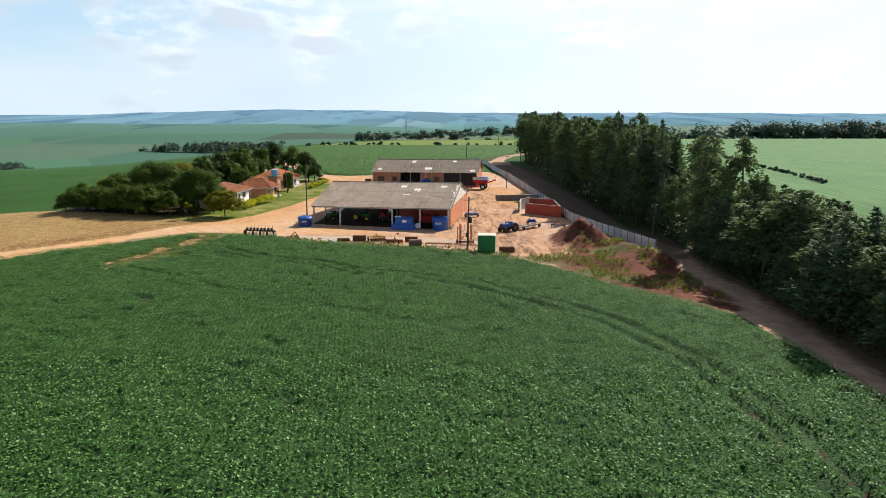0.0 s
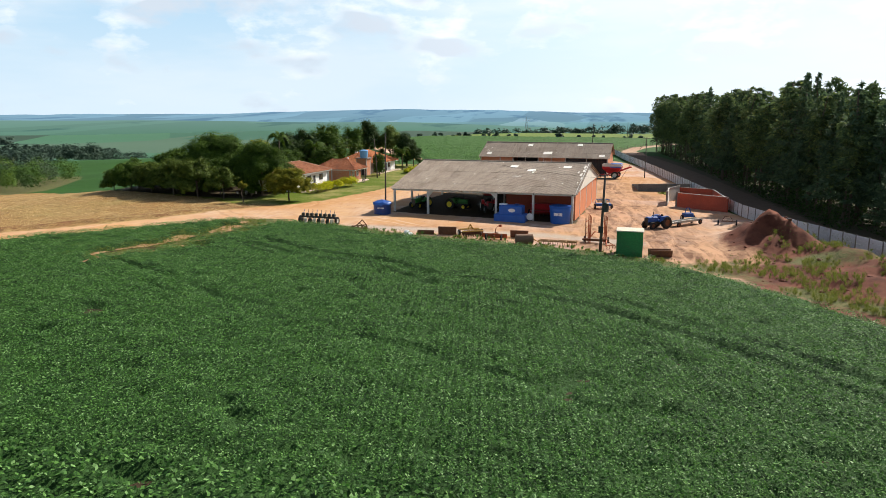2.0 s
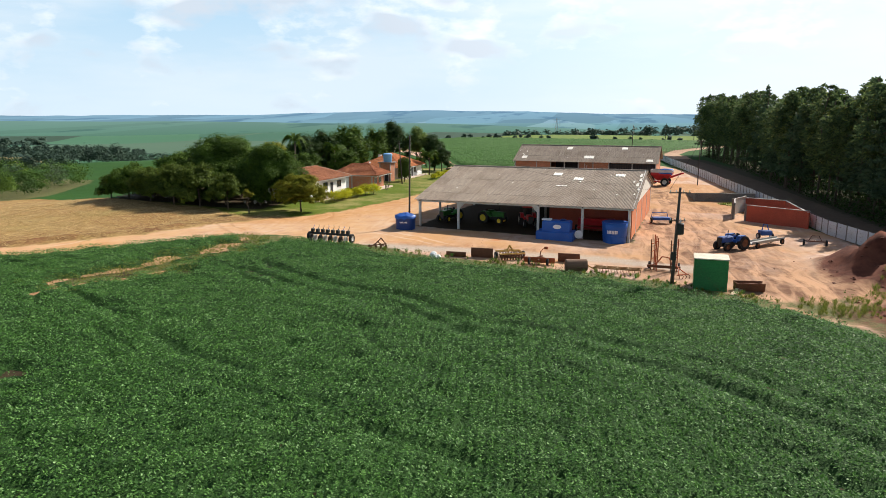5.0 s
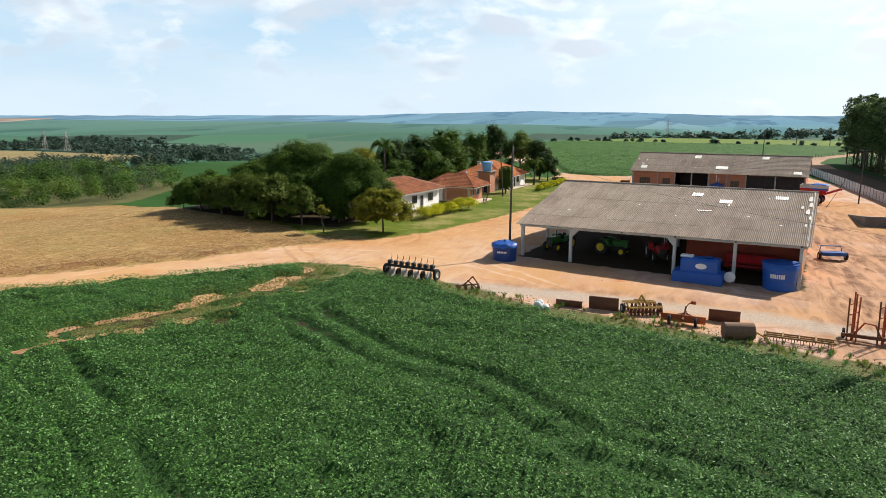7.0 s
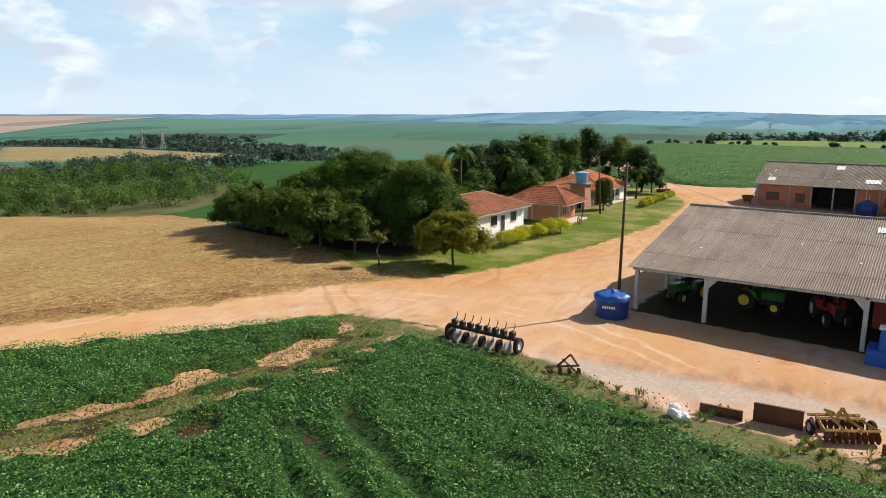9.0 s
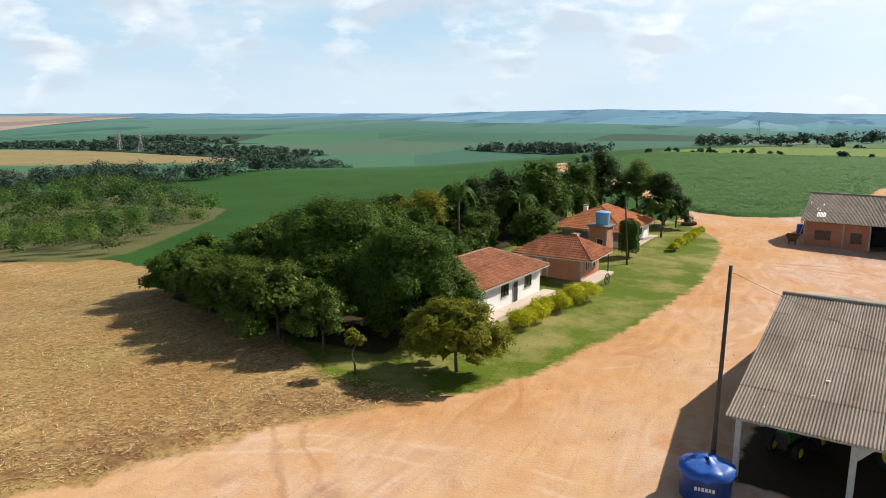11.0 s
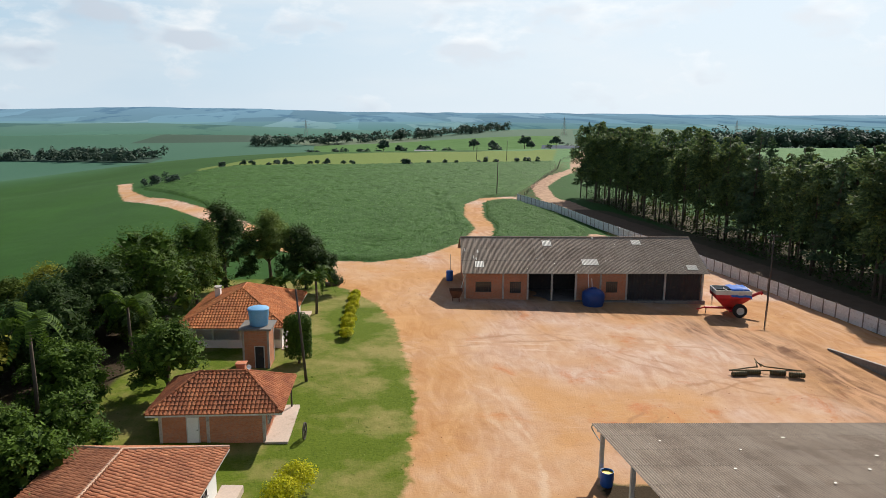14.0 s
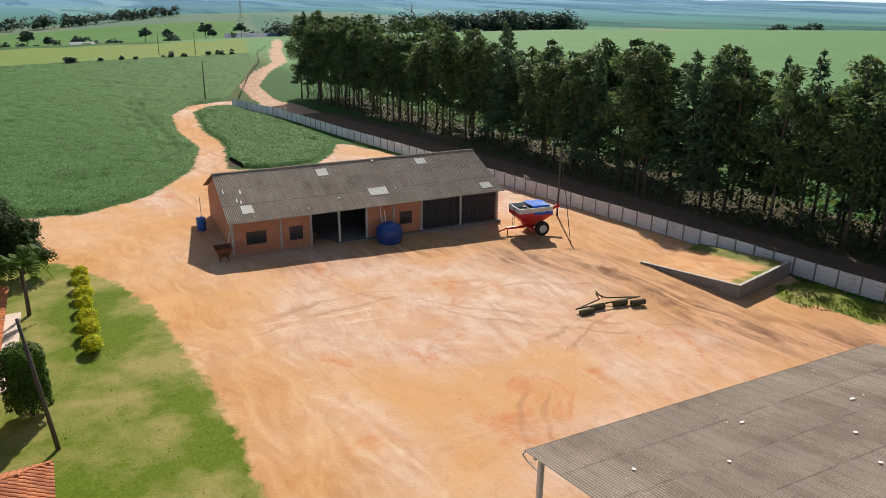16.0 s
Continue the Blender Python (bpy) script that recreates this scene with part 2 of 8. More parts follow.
WHITE_THING = plain("white_plastic", (0.74, 0.74, 0.72), 0.5, spread=0.08, scale=3, wear=0.2)
# dark slab colour stands in for the shade between tiles
TILE_SHADOW = plain("tile_gap_shade", (0.10, 0.045, 0.03), 0.95, scale=3)
DIRT_HEAP = plain("red_soil", (0.15, 0.052, 0.030), 1.0, spread=0.35, scale=0.8, stain=(0.12, 0.05, 0.03), wear=0.5, bump=0.6)


def sheet_material():
    m = Mat("fibre_cement", 0.95, 0.0, 0.15)
    rnd = m.n("ShaderNodeObjectInfo", 5)
    broad, fine = m.noise(0.28, 5.0, 0.62), m.noise(9.0, 4.0, 0.6)
    col = m.mix(m.rng(broad, 0.32, 0.68), (0.250, 0.188, 0.142), (0.430, 0.345, 0.268))
    col = m.mix(m.rng(fine, 0.42, 0.70, 0.0, 0.55), col, (0.10, 0.088, 0.078))
    col = m.mix(m.rng(rnd, 0.0, 1.0, 0.0, 0.55), col, (0.40, 0.335, 0.270))
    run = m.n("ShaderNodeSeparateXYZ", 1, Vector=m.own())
    streaks = m.noise(1.0, 5.0, 0.6, vec=m.stretch(2.6, 0.22, 1.0, vec=m.own()))
    col = m.mix(m.rng(streaks, 0.48, 0.70, 0.0, 0.5), col, (0.15, 0.118, 0.095))
    # lap shadow and dirt, painted as a dark band at the lower edge
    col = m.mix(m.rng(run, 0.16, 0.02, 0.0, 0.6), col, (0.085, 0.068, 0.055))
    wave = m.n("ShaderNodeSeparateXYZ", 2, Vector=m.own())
    # wave hollows painted dark, dirt and the corrugation's shade together
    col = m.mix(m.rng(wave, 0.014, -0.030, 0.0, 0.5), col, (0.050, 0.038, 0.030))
    spots = m.n("ShaderNodeTexVoronoi", 0, Vector=m.stretch(0.75, 1.25, 1.0, rz=0.3), Scale=0.8, Randomness=1.0)
    col = m.mix(m.math("MULTIPLY", m.rng(spots, 0.075, 0.05), m.rng(m.noise(0.6), 0.46, 0.50)), col, (0.66, 0.63, 0.58))
    m.color(col)
    m.bump(fine, 0.3, 0.01)
    return m.m


SHEET = sheet_material()
SHEET_LIGHT = plain("translucent_sheet", (0.72, 0.68, 0.60), 0.6, spread=0.12, scale=3, wear=0.35, stain=(0.35, 0.30, 0.24))


def tile_material(name, a, b, c):
    m = Mat(name, 0.9, 0.0, 0.2)
    isl = m.n("ShaderNodeNewGeometry", 8)
    each = m.math("FRACT", m.math("ADD", isl, m.n("ShaderNodeObjectInfo", 5)))
    col = m.mix(each, a, b)
    col = m.mix(m.rng(m.noise(0.6, 6.0, 0.65), 0.45, 0.66, 0.0, 0.75), col, c)
    col = m.mix(m.rng(m.noise(7, 4.0, 0.6), 0.5, 0.75, 0.0, 0.6), col, (0.09, 0.045, 0.03))
    m.color(col)
    return m.m


TILE_RED = tile_material("clay_tile", (0.36, 0.115, 0.048), (0.50, 0.190, 0.085), (0.23, 0.082, 0.045))
TILE_ORANGE = tile_material("orange_clay_tile", (0.52, 0.165, 0.055), (0.64, 0.26, 0.10), (0.34, 0.12, 0.055))
TILE_BROWN = tile_material("weathered_clay_tile", (0.37, 0.145, 0.072), (0.50, 0.215, 0.110), (0.25, 0.100, 0.058))


# ---------------------------------------------------------------- mesh helpers
class MB:
    """Collects vertices and faces of one mesh."""

    def __init__(self):
        self.v, self.f = [], []

    def add(self, vs, fs, m=None):
        k = len(self.v)
        self.v += [tuple(m @ Vector(p)) for p in vs] if m is not None else [tuple(p) for p in vs]
        self.f += [tuple(i + k for i in q) for q in fs]
        return self

    def box(self, x0, y0, z0, x1, y1, z1, bev=0.0, m=None):
        b = min(bev, 0.45 * min(x1 - x0, y1 - y0, z1 - z0))
        if b <= 0:
            vs = [(x, y, z) for z in (z0, z1) for y in (y0, y1) for x in (x0, x1)]
            fs = [(0, 2, 3, 1), (4, 5, 7, 6), (0, 1, 5, 4), (2, 6, 7, 3), (0, 4, 6, 2), (1, 3, 7, 5)]
            return self.add(vs, fs, m)
        vs, cx, cy, cz = [], (x0 + x1) / 2, (y0 + y1) / 2, (z0 + z1) / 2
        hx, hy, hz = (x1 - x0) / 2, (y1 - y0) / 2, (z1 - z0) / 2
        bm = bmesh.new()
        for sx in (-1, 1):
            for sy in (-1, 1):
                for sz in (-1, 1):
                    for d in ((hx, hy - b, hz - b), (hx - b, hy, hz - b), (hx - b, hy - b, hz)):
                        bm.verts.new((cx + sx * d[0], cy + sy * d[1], cz + sz * d[2]))
        hull = bmesh.ops.convex_hull(bm, input=bm.verts[:])
        bm.verts.index_update()
        vs = [tuple(v.co) for v in bm.verts]
        fs = [tuple(v.index for v in f.verts) for f in bm.faces]
        bm.free()
        return self.add(vs, fs, m)

    def cyl(self, p0, p1, r0, r1=None, n=10, cap=True, m=None):
        r1 = r0 if r1 is None else r1
        p0, p1 = Vector(p0), Vector(p1)
        q = (p1 - p0).to_track_quat("Z", "Y")
        vs = []
        for p, r in ((p0, r0), (p1, r1)):
            vs += [p + q @ Vector((r * math.cos(6.28319 * i / n), r * math.sin(6.28319 * i / n), 0)) for i in range(n)]
        fs = [(i, (i + 1) % n, n + (i + 1) % n, n + i) for i in range(n)]
        if cap:
            fs += [tuple(range(n - 1, -1, -1)), tuple(range(n, 2 * n))]
        return self.add(vs, fs, m)

    def tube(self, pts, r, n=6, r1=None):
        r1 = r if r1 is None else r1
        P = [Vector(p) for p in pts]
        k = len(P) - 1
        vs, side = [], None
        for i, p in enumerate(P):
            d = (P[min(i + 1, k)] - P[max(i - 1, 0)]).normalized()
            if side is None:
                side = d.orthogonal().normalized()
            side = (side - d * side.dot(d)).normalized()
            up_ = d.cross(side)
            a = r + (r1 - r) * i / k
            vs += [p + (side * math.cos(6.28319 * j / n) + up_ * math.sin(6.28319 * j / n)) * a for j in range(n)]
        fs = [(i * n + j, i * n + (j + 1) % n, (i + 1) * n + (j + 1) % n, (i + 1) * n + j) for i in range(k) for j in range(n)]
        return self.add(vs, fs + [tuple(range(n - 1, -1, -1)), tuple(k * n + j for j in range(n))])

    def lathe(self, prof, n=20, at=(0, 0, 0), axis="z", cap=True):
        vs = []
        for r, z in prof:
            for i in range(n):
                a = 6.28319 * i / n
                p = (r * math.cos(a), r * math.sin(a), z)
                if axis == "x":
                    p = (p[2], p[0], p[1])
                elif axis == "y":
                    p = (p[1], p[2], p[0])
                vs.append((p[0] + at[0], p[1] + at[1], p[2] + at[2]))
        fs = [(j * n + i, j * n + (i + 1) % n, (j + 1) * n + (i + 1) % n, (j + 1) * n + i) for j in range(len(prof) - 1) for i in range(n)]
        if cap:
            fs += [tuple(range(n - 1, -1, -1)), tuple(range((len(prof) - 1) * n, len(prof) * n))]
        return self.add(vs, fs)

    def prism(self, poly, h, m=None):
        """poly: points in space in one plane; h: the vector of its thickness."""
        n, h = len(poly), Vector(h)
        vs = [Vector(p) for p in poly] + [Vector(p) + h for p in poly]
        fs = [tuple(range(n - 1, -1, -1)), tuple(range(n, 2 * n))] + [(i, (i + 1) % n, n + (i + 1) % n, n + i) for i in range(n)]
        return self.add(vs, fs, m)

    def mesh(self, name, smooth=False):
        me = bpy.data.meshes.new(name)
        me.from_pydata(self.v, [], self.f)
        if smooth:
            me.polygons.foreach_set("use_smooth", [True] * len(me.polygons))
        me.update()
        return me


def part(name, mb, material, parent=None, label="", smooth=False, at=None):
    me = mb if isinstance(mb, bpy.types.Mesh) else mb.mesh(name, smooth)
    if not me.materials:
        me.materials.append(material)
    ob = new(name, me)
    if parent is not None:
        ob.parent = parent
    if at is not None:
        ob.matrix_basis = at
    return tagged(ob, label)


def thing(name, at, label, category, group=""):
    e = new(name)
    e.empty_display_size = 0.2
    e.matrix_basis = at
    return tagged(e, label, category, group)


def quads_mesh(name, verts, material):
    """Many loose quads: verts is an array (n, 4, 3)."""
    n = len(verts)
    me = bpy.data.meshes.new(name)
    me.vertices.add(4 * n)
    me.vertices.foreach_set("co", np.ascontiguousarray(verts, dtype=np.float32).ravel())
    me.loops.add(4 * n)
    me.loops.foreach_set("vertex_index", np.arange(4 * n, dtype=np.int32))
    me.polygons.add(n)
    me.polygons.foreach_set("loop_start", np.arange(0, 4 * n, 4, dtype=np.int32))
    me.update(calc_edges=True)
    me.validate()
    me.materials.append(material)
    return me


def leaf_quads(rng, c, size, flat=0.0, lean=None):
    """Quads round the centres c (n, 3), tumbled at random; flat: how much they lie level."""
    n = len(c)
    a = rng.normal(size=(n, 3))
    nrm = rng.normal(size=(n, 3))
    nrm[:, 2] = np.abs(nrm[:, 2]) + flat * 2.0
    if lean is not None:
        nrm += lean * 1.3
    nrm /= np.linalg.norm(nrm, axis=1)[:, None]
    u = np.cross(nrm, a)
    u /= np.linalg.norm(u, axis=1)[:, None]
    w = np.cross(nrm, u)
    s = (size * rng.uniform(0.65, 1.35, n))[:, None]
    u, w = u * s, w * s * rng.uniform(0.5, 0.8, n)[:, None]
    return np.stack([c - u, c - w * 0.9 + u * 0.1, c + u, c + w * 0.9 + u * 0.1], 1)


def tuft_quads(rng, X, Y, Z, blades, h, wide):
    """Clumps of upright blades: (n * blades) narrow quads."""
    n = len(X)
    hh = np.repeat(h * rng.uniform(.45, 1.2, n), blades)
    c = np.repeat(np.stack([X, Y, Z], 1), blades, 0)
    a, lean = rng.uniform(0, 6.283, n * blades), rng.uniform(.05, .75, n * blades)
    d = np.stack([np.cos(a), np.sin(a), np.zeros(len(a))], 1)
    s = np.stack([-np.sin(a), np.cos(a), np.zeros(len(a))], 1) * wide
    foot = c + d * (hh * .12)[:, None]
    tip = c + d * (hh * lean)[:, None] + np.array([0, 0, 1.0]) * (hh * rng.uniform(.6, 1.0, len(a)))[:, None]
    mid = foot * .45 + tip * .55 + np.array([0, 0, .12]) * hh[:, None]
    return np.stack([foot, mid - s, tip, mid + s], 1)


def signed(poly, X, Y):
    """Signed distance to a closed polygon, negative inside."""
    P = np.array(poly, float)
    d = np.full(X.shape, 1e9)
    inside = np.zeros(X.shape, bool)
    for i in range(len(P)):
        (ax, ay), (bx, by) = P[i], P[(i + 1) % len(P)]
        ex, ey = bx - ax, by - ay
        t = np.clip(((X - ax) * ex + (Y - ay) * ey) / (ex * ex + ey * ey), 0, 1)
        d = np.minimum(d, np.hypot(X - ax - t * ex, Y - ay - t * ey))
        if ay != by:
            inside ^= ((ay > Y) != (by > Y)) & (X < (bx - ax) * (Y - ay) / (by - ay) + ax)
    return np.where(inside, -d, d)


def along(line, X, Y):
    """Distance to an open line."""
    d = np.full(np.shape(X), 1e9)
    for (ax, ay), (bx, by) in zip(line, line[1:]):
        ex, ey = bx - ax, by - ay
        t = np.clip(((X - ax) * ex + (Y - ay) * ey) / (ex * ex + ey * ey), 0, 1)
        d = np.minimum(d, np.hypot(X - ax - t * ex, Y - ay - t * ey))
    return d


def smooth(a, b, x):
    t = np.clip((x - a) / (b - a), 0, 1)
    return t * t * (3 - 2 * t)


def soft_noise(X, Y, step, seed):
    """Value noise on a plane, 0 to 1."""
    g = np.random.RandomState(seed).rand(256, 256)
    x, y = X / step + 1000, Y / step + 1000
    i, j = np.floor(x).astype(int), np.floor(y).astype(int)
    u, w = x - i, y - j
    u, w = u * u * (3 - 2 * u), w * w * (3 - 2 * w)
    i, j, i1, j1 = i % 256, j % 256, (i + 1) % 256, (j + 1) % 256
    return (g[i, j] * (1 - u) + g[i1, j] * u) * (1 - w) + (g[i, j1] * (1 - u) + g[i1, j1] * u) * w


# ---------------------------------------------------------------- the plan of the ground
CROP = [(-150, 5), (-110, 59), (-65, 113.9), (-60, 119.8), (-54.9, 126.5), (-48.6, 133.2), (-41.5, 133.6), (-37.7, 132.6), (-32.2, 131.2),
        (-26.8, 128), (-21.1, 126.9), (-16.1, 125.3), (-8, 124.3), (-1.4, 122.4), (3, 120.6), (10, 117), (14.6, 113), (18.1, 107.8), (25, 98),
        (33.3, 89.4), (37.5, 73.4), (38.7, 58.7), (39, 20), (39, -40), (-150, -40)]
RUTS = ([(-52, 107.5), (-50.7, 110.6), (-49.8, 113.6), (-48.9, 115.6), (-48.6, 119.3), (-47.2, 121.9), (-45.8, 126.7), (-46.2, 133.4), (-47.5, 137)],
        [(-51, 103.5), (-49.1, 107.0), (-47.1, 110.6), (-45.6, 114.3), (-44.4, 116.8), (-43.2, 122.1), (-42.2, 125.5), (-42.0, 130.0), (-41.6, 133.9), (-41.8, 137)])
CROP_GAP = [(-50, 109), (-47.5, 114.5), (-46.3, 119), (-44.8, 123.5), (-44.0, 128), (-43.9, 134)]
VERGE = [(-47, 134.6), (-41.5, 135), (-32, 132.4), (-21, 128.2), (-8, 126.2), (3, 122.6), (10.5, 118.4)]
BACK_CROP = [(-43, 260), (-35.4, 257.8), (-26.5, 263), (-17, 275.5), (-10.2, 293), (-9.2, 312), (-5.0, 334), (4, 350), (16, 356), (40, 410), (64, 464), (83, 520),
             (-37, 472), (-99, 462), (-106, 393), (-71, 322), (-51, 284)]
LOOP_CROP = [(2.5, 337), (-3.0, 311), (-4.2, 294), (-10.2, 275), (-4, 271), (4, 272.5), (10, 279), (14.6, 287), (16.6, 300), (15.8, 320), (12.5, 343), (7, 342)]
YARD = [(-48.5, 136), (-41, 136.5), (-32, 133.2), (-21, 128.5), (-8, 126.8), (3, 123.4), (11, 119.2), (17, 112), (27, 99), (36, 87), (40.5, 70), (41, 20),
        (42.5, 20), (43, 130), (27, 165), (26, 200), (25, 225), (22.5, 262), (17, 284), (15, 285), (10.4, 277.5), (4, 270.8), (-4, 269.2), (-10.8, 274), (-5, 293.5), (-3.8, 311), (1.6, 337.5), (8.5, 345.5), (17.5, 346),
        (18, 353), (4.5, 349.5), (-4.4, 334), (-8.6, 312), (-9.6, 293), (-16.4, 275), (-26, 262.2), (-35.2, 256.8), (-43, 259.0), (-51, 267), (-61, 285), (-76, 313), (-103, 358),
        (-115, 396), (-125, 432), (-120, 433), (-110, 394), (-97, 360), (-66, 311), (-50, 276), (-44, 256), (-45, 245), (-40, 238), (-36.2, 229), (-35, 222), (-34.8, 204),
        (-35.3, 196), (-36.5, 188), (-38.5, 177), (-43, 159.5), (-46.5, 153), (-55, 142), (-60, 131.5), (-65.2, 124), (-70, 117.6), (-112, 66), (-152, 16),
        (-150, 8), (-109, 60), (-64.5, 115), (-59, 121), (-54, 128)]
LAWN = [(-36.2, 230), (-35, 222), (-34.8, 204), (-35.3, 196), (-36.5, 188), (-38.5, 177), (-43, 159.5), (-46.5, 153.2), (-52, 150.2), (-57, 151), (-62, 155),
        (-72, 158), (-80, 163), (-83, 180), (-80, 215), (-68, 245), (-46, 244), (-41, 238)]
STUBBLE = [(-152, 16), (-70.6, 117.8), (-60.5, 131.8), (-55.4, 142.5), (-48, 152), (-52, 150.6), (-57, 151.6), (-63, 155), (-72, 157), (-80, 160), (-88, 162),
           (-107, 178), (-118.5, 181.5), (-128.5, 181), (-139, 177), (-240, 158), (-300, 60)]
BACK_ROAD = [(44, 18), (42.5, 70), (39.5, 100), (37, 125), (33.5, 160), (32.5, 200), (31.5, 240), (28.5, 290), (25, 325), (25.5, 352), (33, 385), (52, 425), (78, 470), (104, 543), (150, 640)]
HOLLOW = [(-127, 188), (-128, 182), (-141, 178), (-165, 172.5), (-232, 159), (-330, 156), (-350, 240), (-300, 290), (-240, 285), (-195, 268), (-164, 250), (-158, 242), (-146, 226), (-136, 206)]
WEEDS = [(12, 119), (20, 122), (30, 138), (34, 132), (37, 115), (38, 92), (27, 99.5), (17, 112)]
RAISED = [(15.4, 207), (15.6, 195), (25.6, 196.2), (25.4, 207)]


def plane(X, Y):
    Xc = np.clip(X, -150, 90)
    return 0.95 - 0.021 * Xc


CREST = [(-135, -600), (-135, 168), (-128, 200), (-150, 228), (-200, 250), (-195, 345), (-118, 412), (-60, 500), (-30, 575), (130, 650), (420, 640), (700, 500), (900, 0), (900, -600)]


def height(X, Y):
    """The ground's height in metres: a gently tilted ridge that falls away to a wide valley."""
    X, Y = np.asarray(X, float), np.asarray(Y, float)
    z = plane(X, Y)
    r = np.hypot(X + 10, Y - 180)
    out = signed(CREST, X, Y) if X.size > 1 or r.ravel()[0] > 150 else np.full(X.shape, -50.0)
    z = z - 40 * smooth(-30, 420, out) - 14 * smooth(1650, 1900, r)
    z = z + (soft_noise(X, Y, 430, 3) - 0.5) * 12 * smooth(60, 500, out) + (soft_noise(X, Y, 70, 4) - 0.5) * 0.9 * smooth(140, 240, r) * (1 - smooth(300, 420, r))
    z = z + (4 + 22 * smooth(-100, 420, X)) * np.exp(-(along([(-170, 1230), (330, 1640), (700, 1700)], X, Y) / 230) ** 2)      # a far ridge
    z = z - 4.2 * smooth(80, 118, -X) * smooth(112, 150, Y) * (1 - smooth(300, 420, r))      # the stubble rolls off to the west
    z = z - 5.0 * smooth(115, 185, -X) * smooth(160, 200, Y) * (1 - smooth(330, 480, r))      # the dip of the wooded hollow
    # heap of earth, spoil and the pit's edge beside the road
    z = z + 2.7 * np.exp(-(((X - 25.0) / 3.9) ** 2 + ((Y - 134) / 6.2) ** 2)) * (0.45 + 1.1 * soft_noise(X, Y, 1.9, 8))
    z = z + 1.5 * np.exp(-(along([(26, 134), (31, 126), (35, 114)], X, Y) / 2.6) ** 2) * (0.5 + soft_noise(X, Y, 2.3, 12))
    z = z + 1.1 * np.exp(-(((X - 30) / 5) ** 2 + ((Y - 117) / 9) ** 2)) * (0.6 + 0.8 * soft_noise(X, Y, 2.0, 9))
    z = z + 0.5 * np.exp(-(((X - 17) / 3) ** 2 + ((Y - 124) / 3) ** 2)) * soft_noise(X, Y, 1.2, 10)
    z = z + .5 * np.exp(-(along([(-152, 18), (-71.8, 118.6), (-61.8, 132.6), (-57, 141)], X, Y) / .9) ** 2) * (.4 + soft_noise(X, Y, 3.0, 15))
    z = z + (soft_noise(X, Y, 2.2, 6) - 0.5) * 0.10 + (soft_noise(X, Y, 0.9, 7) - 0.5) * 0.04
    return z


def gz(x, y):
    return float(height(np.array([x]), np.array([y]))[0])


def axis_lines(a, b, step, lo, hi, grow=1.09):
    out = list(np.arange(a, b + step * 0.5, step))
    s, v = step, out[-1]
    while v < hi:
        s *= grow
        v += s
        out.append(v)
    s, v, pre = step, a, []
    while v > lo:
        s *= grow
        v -= s
        pre.append(v)
    return np.array(pre[::-1] + out)


def sheet_mesh(name, xs, ys, zfun, keep=None):
    X, Y = np.meshgrid(xs, ys)
    Z = zfun(X, Y)
    nx, ny = len(xs), len(ys)
    idx = np.arange(nx * ny).reshape(ny, nx)
    f = np.stack([idx[:-1, :-1], idx[:-1, 1:], idx[1:, 1:], idx[1:, :-1]], -1).reshape(-1, 4)
    v = np.stack([X, Y, Z], -1).reshape(-1, 3)
    if keep is not None:
        ok = keep(X, Y).ravel()
        f = f[ok[f].any(1)]
        used = np.unique(f)
        back_to = np.zeros(len(v), int)
        back_to[used] = np.arange(len(used))
        v, f = v[used], back_to[f]
    me = bpy.data.meshes.new(name)
    me.vertices.add(len(v))
    me.vertices.foreach_set("co", v.astype(np.float32).ravel())
    me.loops.add(4 * len(f))
    me.loops.foreach_set("vertex_index", f.astype(np.int32).ravel())
    me.polygons.add(len(f))
    me.polygons.foreach_set("loop_start", np.arange(0, 4 * len(f), 4, dtype=np.int32))
    me.polygons.foreach_set("use_smooth", np.ones(len(f), bool))
    me.update(calc_edges=True)
    return me, v


